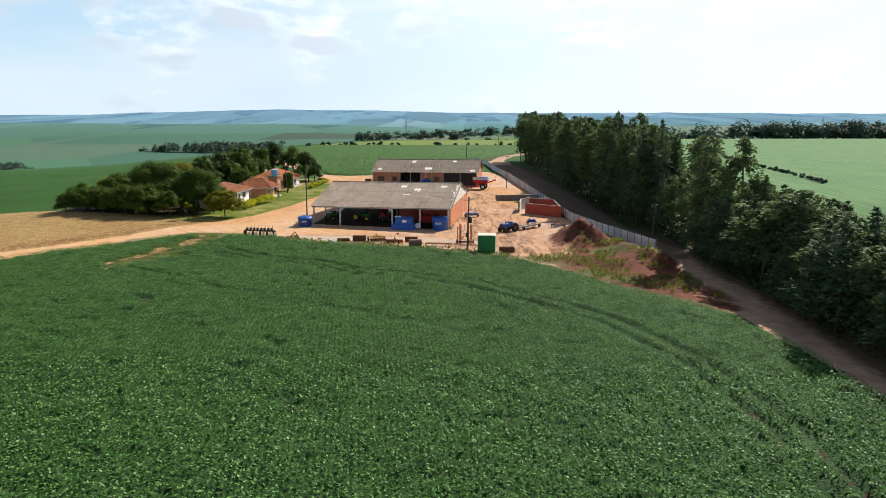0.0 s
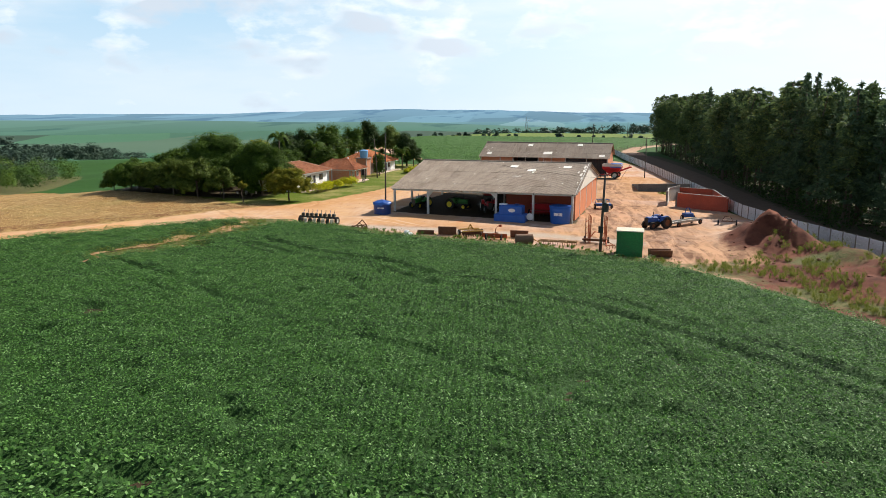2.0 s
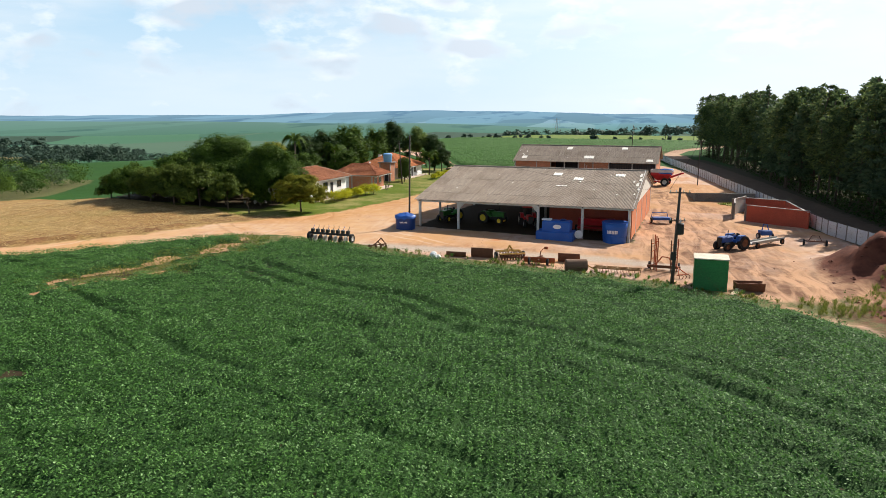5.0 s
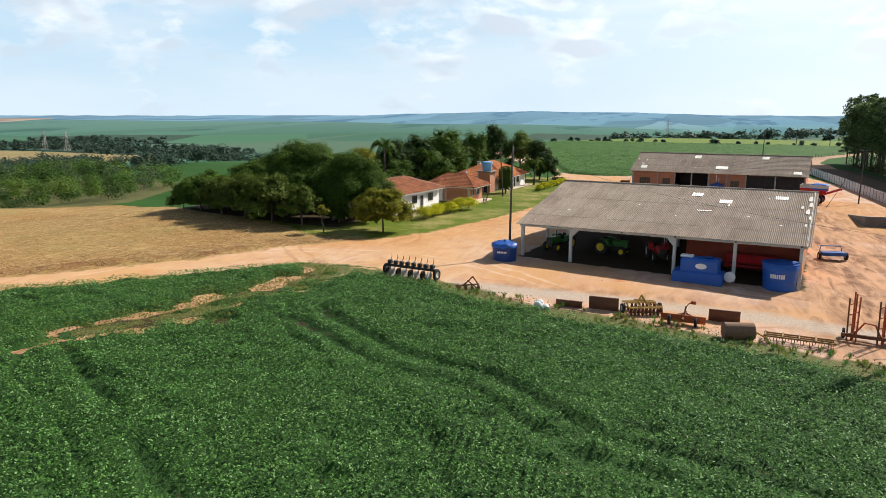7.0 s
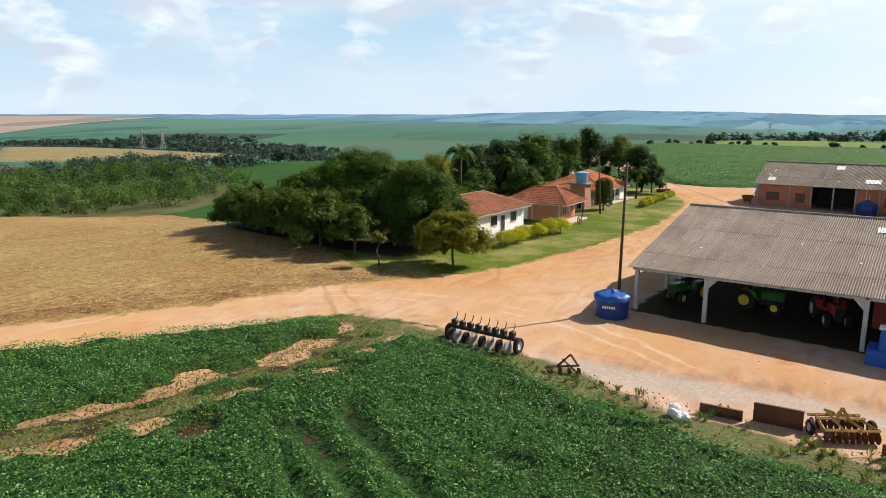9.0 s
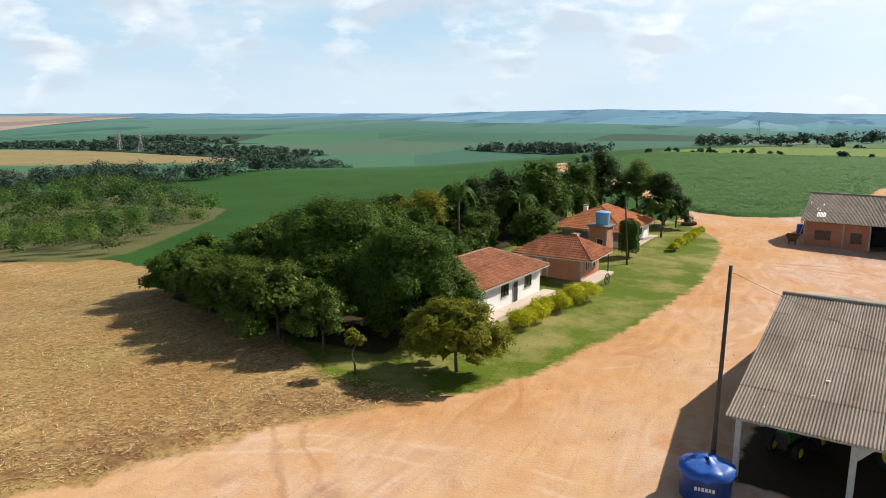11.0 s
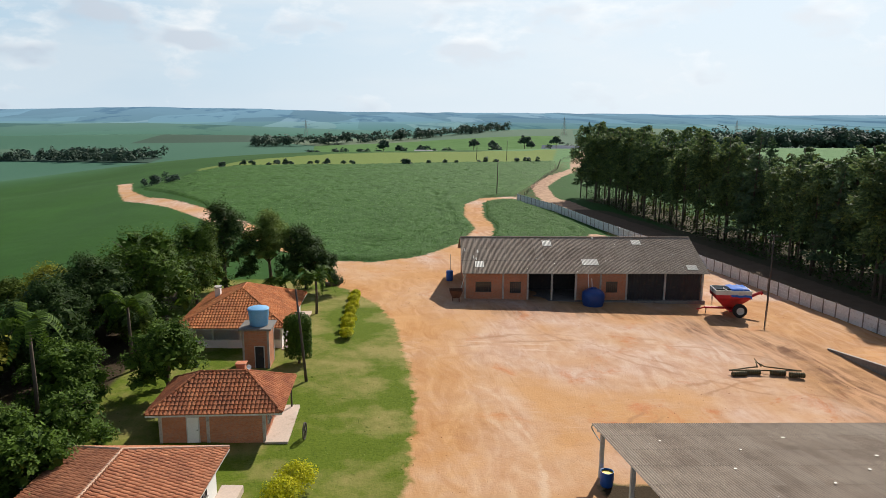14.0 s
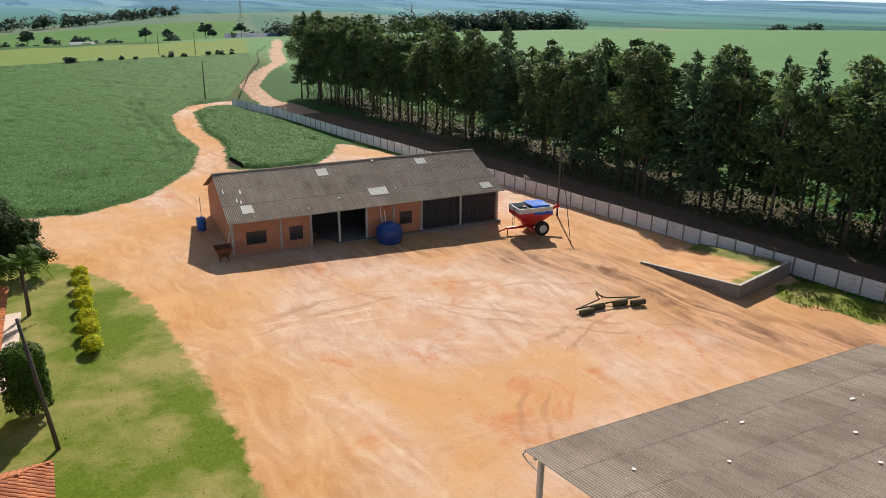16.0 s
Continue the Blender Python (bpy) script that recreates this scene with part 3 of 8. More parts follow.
def ground_material():
    m = Mat("ground_cover", 0.95, 0.0, 0.1)
    p = m.pos()
    rag = m.math("MULTIPLY", m.math("SUBTRACT", m.noise(0.7, 6.0, 0.62), 0.5), 0.85)

    def mask(name, soft=0.12):
        return m.rng(m.math("ADD", m.attr(name), rag), 0.5 - soft, 0.5 + soft)

    fine, mid, broad = m.noise(5.0, 6.0, 0.65), m.noise(0.5, 5.0, 0.6), m.noise(0.07, 4.0, 0.55)
    # default: green fields far and near, in parcels
    cell = m.n("ShaderNodeTexVoronoi", 1, Vector=m.stretch(0.0028, 0.0016, 0.0, rz=0.5), Scale=1.0, Randomness=0.9)
    pick = m.n("ShaderNodeSeparateColor", 0, Color=cell)
    green = m.mix(m.rng(fine, 0.3, 0.7), (0.016, 0.060, 0.006), (0.033, 0.096, 0.011))
    green = m.mix(m.rng(mid, 0.35, 0.7, 0.0, 0.4), green, (0.023, 0.076, 0.014))
    green = m.mix(m.rng(m.noise(0.035, 5.0, 0.6), 0.42, 0.64, 0.0, 0.4), green, (0.041, 0.116, 0.021))
    drill = m.noise(0.9, 3.0, 0.5, vec=m.stretch(1.0, 0.05, 1.0, rz=0.35), dist=0.4)
    green = m.mix(m.rng(drill, 0.42, 0.60, 0.0, 0.35), green, (0.022, 0.070, 0.014))
    # haze on the sunward fields, painted as a lighter green
    green = m.mix(m.attr("pale"), green, m.mix(m.rng(drill, 0.35, 0.65), (0.070, 0.160, 0.052), (0.112, 0.215, 0.078)))
    # far parcels carry the valley's haze in their bluer, paler greens
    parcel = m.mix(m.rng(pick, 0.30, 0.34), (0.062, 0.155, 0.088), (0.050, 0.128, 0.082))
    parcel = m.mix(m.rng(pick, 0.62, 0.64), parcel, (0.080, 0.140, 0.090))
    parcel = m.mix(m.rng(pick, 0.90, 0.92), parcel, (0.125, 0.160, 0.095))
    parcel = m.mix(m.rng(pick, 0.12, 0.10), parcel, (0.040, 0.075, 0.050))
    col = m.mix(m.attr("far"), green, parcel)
    col = m.mix(mask("yellow", 0.1), col, m.mix(fine, (0.105, 0.160, 0.030), (0.165, 0.215, 0.045)))
    # mown maize stubble
    rowsn = m.noise(1.6, 4.0, 0.6, vec=m.stretch(1.0, 0.10, 1.0, rz=-0.75), dist=0.5)
    straw = m.mix(m.rng(m.math("ADD", m.math("MULTIPLY", fine, 0.55), m.math("MULTIPLY", rowsn, 0.45)), 0.36, 0.64), (0.20, 0.108, 0.042), (0.55, 0.385, 0.165))
    straw = m.mix(m.rng(m.noise(0.10, 5.0, 0.6), 0.44, 0.62, 0.0, 0.6), straw, (0.29, 0.15, 0.052))
    straw = m.mix(m.rng(mid, 0.45, 0.7, 0.0, 0.55), straw, (0.38, 0.235, 0.080))
    straw = m.mix(m.rng(broad, 0.48, 0.66, 0.0, 0.45), straw, (0.30, 0.26, 0.085))
    straw = m.mix(m.rng(m.noise(2.4, 3.0, 0.65), 0.50, 0.62, 0.0, 0.6), straw, (0.150, 0.088, 0.034))
    col = m.mix(mask("stubble", 0.06), col, straw)
    # lawn
    lawn = m.mix(m.rng(fine, 0.3, 0.7), (0.062, 0.100, 0.006), (0.130, 0.170, 0.014))
    lawn = m.mix(m.rng(m.noise(0.16, 5.0, 0.6), 0.46, 0.64, 0.0, 0.85), lawn, m.mix(fine, (0.23, 0.195, 0.062), (0.34, 0.285, 0.105)))
    col = m.mix(mask("lawn", 0.16), col, lawn)
    # beaten earth of the yard and tracks
    streak = m.noise(0.40, 6.0, 0.62, vec=m.stretch(1.0, 0.35, 1.0, rz=-0.25), dist=1.5)
    earth = m.mix(m.rng(mid, 0.30, 0.70), (0.44, 0.250, 0.158), (0.57, 0.380, 0.272))
    earth = m.mix(m.rng(streak, 0.42, 0.62, 0.0, 0.75), earth, (0.61, 0.450, 0.345))
    earth = m.mix(m.rng(broad, 0.40, 0.64, 0.0, 0.9), earth, (0.53, 0.280, 0.112))
    earth = m.mix(m.rng(m.noise(0.13, 6.0, 0.7, dist=0.8), 0.58, 0.68, 0.0, 0.75), earth, (0.50, 0.175, 0.065))
    earth = m.mix(m.rng(m.noise(0.8, 6.0, 0.7), 0.56, 0.72, 0.0, 0.4), earth, (0.35, 0.18, 0.10))
    earth = m.mix(m.rng(fine, 0.55, 0.8, 0.0, 0.28), earth, (0.36, 0.19, 0.10))
    earth = m.mix(m.math("MULTIPLY", m.attr("orange"), m.rng(mid, 0.25, 0.65, 0.15, 0.7)), earth, m.mix(streak, (0.52, 0.270, 0.098), (0.63, 0.400, 0.200)))
    tyre = m.noise(1.1, 4.0, 0.55, vec=m.stretch(1.0, 0.10, 1.0, rz=0.62), dist=1.6)
    tyre2 = m.noise(1.3, 4.0, 0.55, vec=m.stretch(0.12, 1.0, 1.0, rz=0.25), dist=1.8)
    earth = m.mix(m.math("MULTIPLY", m.rng(tyre, 0.58, 0.72, 0.0, 0.35), m.rng(m.noise(0.06, 3.0), 0.42, 0.58)), earth, (0.37, 0.18, 0.085))
    earth = m.mix(m.math("MULTIPLY", m.rng(tyre2, 0.58, 0.72, 0.0, 0.3), m.rng(m.noise(0.05, 3.0, vec=m.stretch(1, 1, 1, rz=1.0)), 0.45, 0.60)), earth, (0.60, 0.42, 0.30))
    flat_p = m.n("ShaderNodeVectorMath", i0=p, i1=(1, 1, 0))
    flat_p.node.operation = "MULTIPLY"
    wobble = m.math("MULTIPLY", m.math("SUBTRACT", m.noise(0.22, 3.0), 0.5), 2.6)
    worn = m.rng(m.noise(0.16, 4.0, 0.6, dist=0.6), 0.44, 0.60)
    for cx, cy, radius, tone in ((-62, 196, 31.5, (0.38, 0.20, 0.095)), (-64, 190, 36.0, (0.64, 0.47, 0.33)), (-12, 262, 52.0, (0.62, 0.45, 0.33)), (30, 236, 50.0, (0.37, 0.19, 0.10)), (6, 170, 30.0, (0.35, 0.18, 0.09)), (-40, 118, 26.0, (0.62, 0.45, 0.32)), (-20, 170, 44.0, (0.36, 0.19, 0.10))):
        off = m.n("ShaderNodeVectorMath", 1, i0=flat_p, i1=(cx, cy, 0))
        off.node.operation = "DISTANCE"
        d = m.math("ABSOLUTE", m.math("SUBTRACT", m.math("ABSOLUTE", m.math("ADD", m.math("SUBTRACT", off, radius), wobble)), 0.95))
        earth = m.mix(m.math("MULTIPLY", m.rng(d, 0.34, 0.12, 0.0, 0.55), worn), earth, tone)
    ochre = m.mix(m.rng(streak, 0.35, 0.65), (0.42, 0.190, 0.062), (0.56, 0.300, 0.125))
    earth = m.mix(m.math("MULTIPLY", m.attr("ochre"), m.rng(mid, 0.2, 0.6, 0.45, 0.95)), earth, ochre)
    churned = m.mix(m.rng(m.noise(0.7, 5.0, 0.6, vec=m.stretch(1.0, 0.22, 1.0, rz=0.9), dist=0.8), 0.40, 0.60), (0.175, 0.085, 0.046), (0.52, 0.29, 0.16))
    earth = m.mix(m.math("MULTIPLY", m.attr("churn"), m.rng(mid, 0.25, 0.6, 0.35, 1.0)), earth, churned)
    earth = m.mix(1.0, earth, (0.985, 1.0, 1.03), "MULTIPLY")
    # dark soil below crops; also stands in for shade under shed and grove
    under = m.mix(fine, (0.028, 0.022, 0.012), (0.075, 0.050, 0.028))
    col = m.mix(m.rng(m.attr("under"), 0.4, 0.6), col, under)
    col = m.mix(mask("earth", 0.10), col, earth)
    gravel = m.mix(m.rng(fine, 0.3, 0.7), (0.34, 0.27, 0.21), (0.52, 0.44, 0.36))
    col = m.mix(m.math("MULTIPLY", mask("gravel", 0.2), 0.85), col, gravel)
    road = m.mix(m.rng(mid, 0.35, 0.65), (0.36, 0.225, 0.145), (0.50, 0.33, 0.22))
    col = m.mix(mask("road", 0.08), col, road)
    # shade of the roadside trees painted dark into road and forest floor
    col = m.mix(m.rng(m.math("ADD", m.attr("tree_shade"), rag), 0.3, 0.7, 0.0, 0.85), col, m.mix(fine, (0.055, 0.040, 0.026), (0.125, 0.085, 0.058)))
    red = m.mix(m.rng(mid, 0.35, 0.65), (0.085, 0.029, 0.018), (0.190, 0.068, 0.040))
    col = m.mix(mask("soil", 0.2), col, red)
    rough = m.mix(m.rng(fine, 0.35, 0.65), (0.060, 0.085, 0.022), (0.18, 0.155, 0.065))
    col = m.mix(mask("weeds", 0.15), col, rough)
    m.color(col)
    m.bump(m.math("ADD", m.math("MULTIPLY", fine, 0.6), m.math("MULTIPLY", mid, 0.8)), 0.5, 0.12)
    return m.m


xs = axis_lines(-132, 48, 1.0, -4700, 4700, 1.085)
ys = axis_lines(84, 300, 0.95, -1500, 4700, 1.06)
ground_me, gv = sheet_mesh("ground", xs, ys, height)
ground = tagged(new("ground", ground_me), "rolling farmland with red earth yard, lawn, stubble and green fields", "ground", kind="structure")
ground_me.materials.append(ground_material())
GX, GY = gv[:, 0], gv[:, 1]


def band(sd, w=1.6):
    return np.clip(0.5 - sd / (2 * w), 0, 1)


def put_mask(name, values):
    a = ground_me.attributes.new(name, "FLOAT", "POINT")
    a.data.foreach_set("value", values.astype(np.float32))


far_r = np.hypot(GX + 10, GY - 180)
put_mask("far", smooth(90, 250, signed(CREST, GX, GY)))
FOOT_GRASS = [(16.4, 193.2), (22, 194.4), (26.8, 194.5), (27.2, 183), (27.6, 172), (24.6, 178), (21.6, 183.4), (19.4, 189)]
# ground below the trees and shed roof, painted dark for their shade
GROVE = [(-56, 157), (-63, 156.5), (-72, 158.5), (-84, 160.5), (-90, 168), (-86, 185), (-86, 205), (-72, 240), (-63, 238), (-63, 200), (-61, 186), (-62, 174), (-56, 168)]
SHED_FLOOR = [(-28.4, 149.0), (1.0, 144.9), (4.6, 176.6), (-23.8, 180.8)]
put_mask("orange", (1 - smooth(-36, -18, GX + 10 * (soft_noise(GX, GY, 14, 91) - .5))) * (1 - smooth(238, 262, GY)))
put_mask("pale", smooth(58, 85, GX) * smooth(120, 220, GY))
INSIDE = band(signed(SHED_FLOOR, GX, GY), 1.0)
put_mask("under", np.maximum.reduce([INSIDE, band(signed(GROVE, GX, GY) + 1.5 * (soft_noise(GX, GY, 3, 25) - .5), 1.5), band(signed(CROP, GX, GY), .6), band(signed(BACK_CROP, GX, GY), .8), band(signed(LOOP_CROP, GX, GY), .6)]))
FOOT = band(signed(FOOT_GRASS, GX, GY) + .4 + 2.4 * (soft_noise(GX, GY, 2.2, 77) - .5))
RUT_DIST = np.minimum(along(RUTS[0], GX, GY), along(RUTS[1], GX, GY)) + 2.6 * (soft_noise(GX, GY, 1.5, 82) - .5)
put_mask("earth", (1 - FOOT) * (1 - INSIDE) * np.maximum(band(signed(YARD, GX, GY)), np.maximum(band(RUT_DIST - .55, .8), band(np.hypot(GX + 48.4, GY - 119.6) - 1.6, 1.0))))
put_mask("lawn", np.maximum(band(signed(LAWN, GX, GY) - 0.8), np.maximum(FOOT, band(along([(19.5, 287), (21.4, 266), (23.2, 243), (24.2, 224), (24.9, 208)], GX, GY) - .9 + 1.6 * (soft_noise(GX, GY, 3, 78) - .3)))))
put_mask("stubble", band(signed(STUBBLE, GX, GY) - 1.5))
put_mask("road", band(along(BACK_ROAD, GX, GY) - np.where(GY > 345, 3.0, 5.0)))
put_mask("tree_shade", np.maximum(band(along([(37, 125), (35, 160), (34, 200), (33, 240), (31, 285), (28, 318)], GX, GY) - 6.5, 2.0), band(along([(50, 55), (49, 150), (47, 250), (46, 345)], GX, GY) - 8.5 + 5 * (soft_noise(GX, GY, 9, 27) - .5), 2.5)))
put_mask("gravel", band(along([(-30, 133), (-18, 134), (-4, 133.5), (8, 131)], GX, GY) - 1.6, 1.8))
put_mask("soil", np.maximum(band(along([(-152, 18), (-71.8, 118.6), (-61.8, 132.6), (-56.6, 143.2)], GX, GY) - .3, 1.2) * .8, np.maximum(.46 * (1 - smooth(0, 13, along([(-152, 18), (-71.8, 118.6), (-61.8, 132.6), (-56.6, 143.2), (-50, 151)], GX, GY))) * (signed(STUBBLE, GX, GY) < 0), np.maximum(band(np.maximum(np.abs(along([(19, 352), (41, 408), (66, 464), (90, 522)], GX, GY) - 2.2) - 2.0, 0), 1.2) * (GY > 350) * 0.75, np.maximum(band(signed([(16, 117), (22, 122), (22, 140), (30, 140), (36, 124), (39, 92), (27, 99), (18, 110)], GX, GY)) * .9, np.maximum(band(np.hypot((GX - 24) / 1.0, (GY - 133) / 1.5) - 4.5), band(along([(24, 104), (36, 90)], GX, GY) - 2.2)))))))
put_mask("ochre", np.clip(np.maximum((1 - smooth(2.5, 10, signed(LAWN, GX, GY))) * (.35 + .9 * soft_noise(GX, GY, 7, 91)), np.maximum(.9 * band(along([(-38, 236), (-20, 250), (-3, 290), (-6, 330)], GX, GY) - 4, 5), .85 * smooth(6, 14, GX) * (GY > 178) * (GY < 228))), 0, 1))
put_mask("churn", np.clip(np.maximum(band(RUT_DIST - .8, .6), np.maximum(np.maximum(band(along([(6, 172), (10, 150), (9, 134), (17, 126)], GX, GY) - 9, 4.0), band(along([(28, 174), (15, 182), (9, 190), (9.2, 199), (9.6, 208), (3, 216)], GX, GY) - 3.6, 3.2)), np.maximum(band(along([(-26, 135), (-4, 137.5), (6, 136)], GX, GY) - 1.5, 2.0) * .7, band(along([(-20, 226), (2, 222), (10, 219)], GX, GY) - 1.8, 2.0) * .8))), 0, 1))
put_mask("weeds", np.maximum(np.minimum(band(signed(WEEDS, GX, GY)), np.clip(soft_noise(GX, GY, 4.5, 21) * 1.3 - 0.30, 0, 1)), np.maximum(band(along(VERGE, GX, GY) - 1.5 + 2.4 * (soft_noise(GX, GY, 2.6, 23) - .45), 1.2), np.maximum(band(signed(HOLLOW, GX, GY) - 3.0, 2.0), band(along(CROP_GAP, GX, GY) - 2.2, 1.0) * (RUT_DIST > 1.0)))))
put_mask("yellow", band(signed([(-99, 463), (-37, 474), (83, 524), (123, 640), (-36, 566), (-107, 500)], GX, GY), 4))

# ---------------------------------------------------------------- buildings
def corrugated(length, width, waves, amp=0.030, seg=4):
    """One wavy sheet: x across the waves, y up the slope."""
    mb, n = MB(), waves * seg
    top = [(width * i / n, amp * math.sin(6.28319 * i / seg)) for i in range(n + 1)]
    vs = [(x, y, z) for y in (0, length) for x, z in top]
    fs = [(i, i + 1, n + 2 + i, n + 1 + i) for i in range(n)]
    vs += [(x, y, z - 0.012) for x, y, z in vs]
    k = 2 * (n + 1)
    fs += [(k + i + 1, k + i, k + n + 1 + i, k + n + 2 + i) for i in range(n)]
    fs += [(i + 1, i, k + i, k + i + 1) for i in range(n)]
    return mb.add(vs, fs)


def sheet_roof(owner, u0, u1, v0, v1, z0, z1, cols, rows, lights=(), chips=()):
    """A slope of corrugated sheets from the eave (v0, z0) up to the ridge (v1, z1)."""
    w = (u1 - u0) / cols
    slope = math.hypot(v1 - v0, z1 - z0)
    length = slope / rows + 0.14
    me = corrugated(length, w + 0.02, max(3, round(w / 0.177))).mesh("sheet")
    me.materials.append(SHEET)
    ml = me.copy()
    ml.materials[0] = SHEET_LIGHT
    ang = math.degrees(math.atan2(z1 - z0, abs(v1 - v0)))
    turn = 0 if v1 > v0 else 180
    rnd = random.Random(cols * 7 + rows + turn)
    for r in range(rows):
        for c in range(cols):
            k = r * slope / rows
            vv = v0 + (v1 - v0) * k / slope
            zz = z0 + (z1 - z0) * k / slope + 0.006 * (r % 2) + 0.02 + rnd.uniform(-0.008, 0.008)
            uu = u0 + c * w if turn == 0 else u0 + (c + 1) * w
            ob = part("sheet", ml if (c, r) in lights else me, None, owner)
            ob.matrix_basis = pose(uu, vv, zz + 0.006 * (c % 2), 0, 0, turn) @ pose(0, 0, 0, ang, 0, rnd.uniform(-0.25, 0.25))
    for (u, k, du, dk) in chips:
        vv, zz = v0 + (v1 - v0) * k, z0 + (z1 - z0) * k
        if du > .8:
            part("roof_light", corrugated(dk, du, max(2, round(du / .2))).mesh("roof_light"), SHEET_LIGHT, owner, "white translucent roof sheet", at=pose(u - du / 2, vv, zz + 0.09, ang, 0, 0))
        else:
            mb = MB().add([(-du * .26, -dk * .34, .012), (du * .2, -dk * .4, .012), (du * .3, -dk * .1, .012), (du * .22, dk * .42, .012), (-du * .1, dk * .36, .012), (-du * .28, dk * .1, .012)], [(0, 1, 2, 3, 4, 5)])
            part("roof_patch", mb, SHEET_LIGHT, owner, "pale worn patch on the roof", at=pose(u, vv, zz + 0.095, ang if turn == 0 else -ang, 0, 0))


def at_ground(x, y, rz=0.0, dz=0.0):
    return pose(x, y, gz(x, y) + dz, 0, 0, rz)


ROT = -8.3
# --- open machinery shed
SHED_Z = 1.25
shed = thing("machinery_shed", pose(-28.75, 149.1, SHED_Z, 0, 0, ROT) @ Matrix.Diagonal((.974, 1.015, 1, 1)), "open brick and concrete machinery shed with grey corrugated roof", "shed")
EV, RG, SL, SD = 5.32 - SHED_Z, 8.8 - SHED_Z, 31.0, 33.4
sheet_roof(shed, 0, SL, 0, SD / 2, EV, RG, 28, 5, chips=[(18.0, 0.78, 1.3, 1.3), (21.5, 0.66, 1.4, 1.2), (27.3, 0.80, 1.4, 1.1), (30.2, .58, .7, 2.0), (30.4, .72, .6, 1.8), (30.3, .84, .7, 2.2), (29.6, .66, .5, 1.2), (30.5, .47, .4, 1.5), (27.9, 0.30, .5, .5), (12.2, 0.52, .35, .3), (17, 0.35, .3, .4), (22, 0.62, .4, .9), (19.7, 0.48, 1.6, .25), (26, 0.8, .35, .5), (30.2, 0.33, .4, .9), (24.5, 0.42, .5, .3), (4.6, 0.33, .5, .25)])
sheet_roof(shed, 0, SL, SD, SD / 2, EV, RG, 28, 5,
           chips=[(3.5, 0.3, .35, .3), (8.1, 0.42, .3, .3), (12.4, 0.25, .5, .25), (16.2, 0.5, .4, .3), (6.0, 0.65, .3, .35), (20.3, 0.33, .7, .3), (10.5, 0.8, .3, .3), (14, 0.66, .35, .3), (23, 0.7, .4, .3), (25.6, 0.4, .3, .35)])
part("ridge_cap", MB().tube([(0, SD / 2, RG + 0.02), (SL, SD / 2, RG + 0.02)], 0.16, 8), SHEET, shed)
for i, u in enumerate((0.7, 6.6, 18.1, 24.1, 30.2)):
    mb = MB().box(u - .17, .45, -1.2, u + .17, .79, EV - .28, .03)
    if i in (1, 2):
        mb.prism([(u - .17, .5, EV - 1.1), (u - .17, .5, EV - .3), (u - .9 if i == 2 else u + .9, .5, EV - .3)], (0, .25, 0)) if i == 2 else mb.prism([(u + .17, .5, EV - 1.1), (u + .9, .5, EV - .3), (u + .17, .5, EV - .3)], (0, .25, 0))
    part("post", mb, OFF_WHITE, shed, "whitewashed concrete post")
for v in (8.5, 16.7, 25, 32.6):
    for u in (0.7, 15.5, 30.2):
        part("post", MB().box(u - .15, v - .15, -1.2, u + .15, v + .15, EV + (RG - EV) * (1 - abs(v - SD / 2) / (SD / 2)) - .25, .03), OFF_WHITE, shed)
part("beam", MB().box(.3, .5, EV - .32, SL - .3, .74, EV - .04, .02), OFF_WHITE, shed)
part("beam", MB().box(.3, SD - .74, EV - .32, SL - .3, SD - .5, EV - .04, .02), OFF_WHITE, shed)
for u in (0.7, 6.6, 12.4, 18.1, 24.1, 30.2):
    part("rafter", MB().prism([(u - .1, .5, EV - .26), (u - .1, SD / 2, RG - .3), (u - .1, SD - .5, EV - .26), (u - .1, SD - .5, EV - .06), (u - .1, SD / 2, RG - .08), (u - .1, .5, EV - .06)], (.2, 0, 0)), POLE_WOOD, shed)
part("inner_wall", MB().box(18.1, 7.6, -1.2, 30.0, 7.8, EV - .1), BRICK_RED, shed, "red painted brick wall")
part("side_wall", MB().box(30.05, 3.2, -1.2, 30.3, SD - .7, EV - .15), SUNLIT_BRICK, shed, "brick side wall with its sunlit orange painted in")
part("gable_panel", MB().prism([(30.5, .6, EV - .1), (30.5, SD / 2, RG - .12), (30.5, SD - .6, EV - .1)], (.05, 0, 0)), SHEET_LIGHT, shed, "pale corrugated gable panel")
part("bargeboard", MB().prism([(30.62, 0, EV - .12), (30.62, SD / 2, RG - .08), (30.62, SD, EV - .12), (30.62, SD, EV + .02), (30.62, SD / 2, RG + .1), (30.62, 0, EV + .02)], (.05, 0, 0)), WHITE_THING, shed)
part("back_wall", MB().box(10.0, SD - 1.0, -1.2, 30.2, SD - .8, EV - .35), BRICK_RED, shed)
part("gutter_bracket", MB().tube([(.1, SD - .1, EV - .05), (.05, SD + .15, EV - .35), (.3, SD + .1, EV - .8), (.7, SD - .5, EV - 1.3)], 0.05, 6), OFF_WHITE, shed)

# --- brick workshop
WK_Z = 1.1
shop = thing("workshop", pose(-24.4, 231.4, WK_Z, 0, 0, ROT) @ Matrix.Diagonal((.982, 1, 1, 1)), "long red brick workshop with grey corrugated roof and open bays", "workshop")
EW, RW, WL, WD = 5.28 - WK_Z, 8.85 - WK_Z, 35.7, 18.4
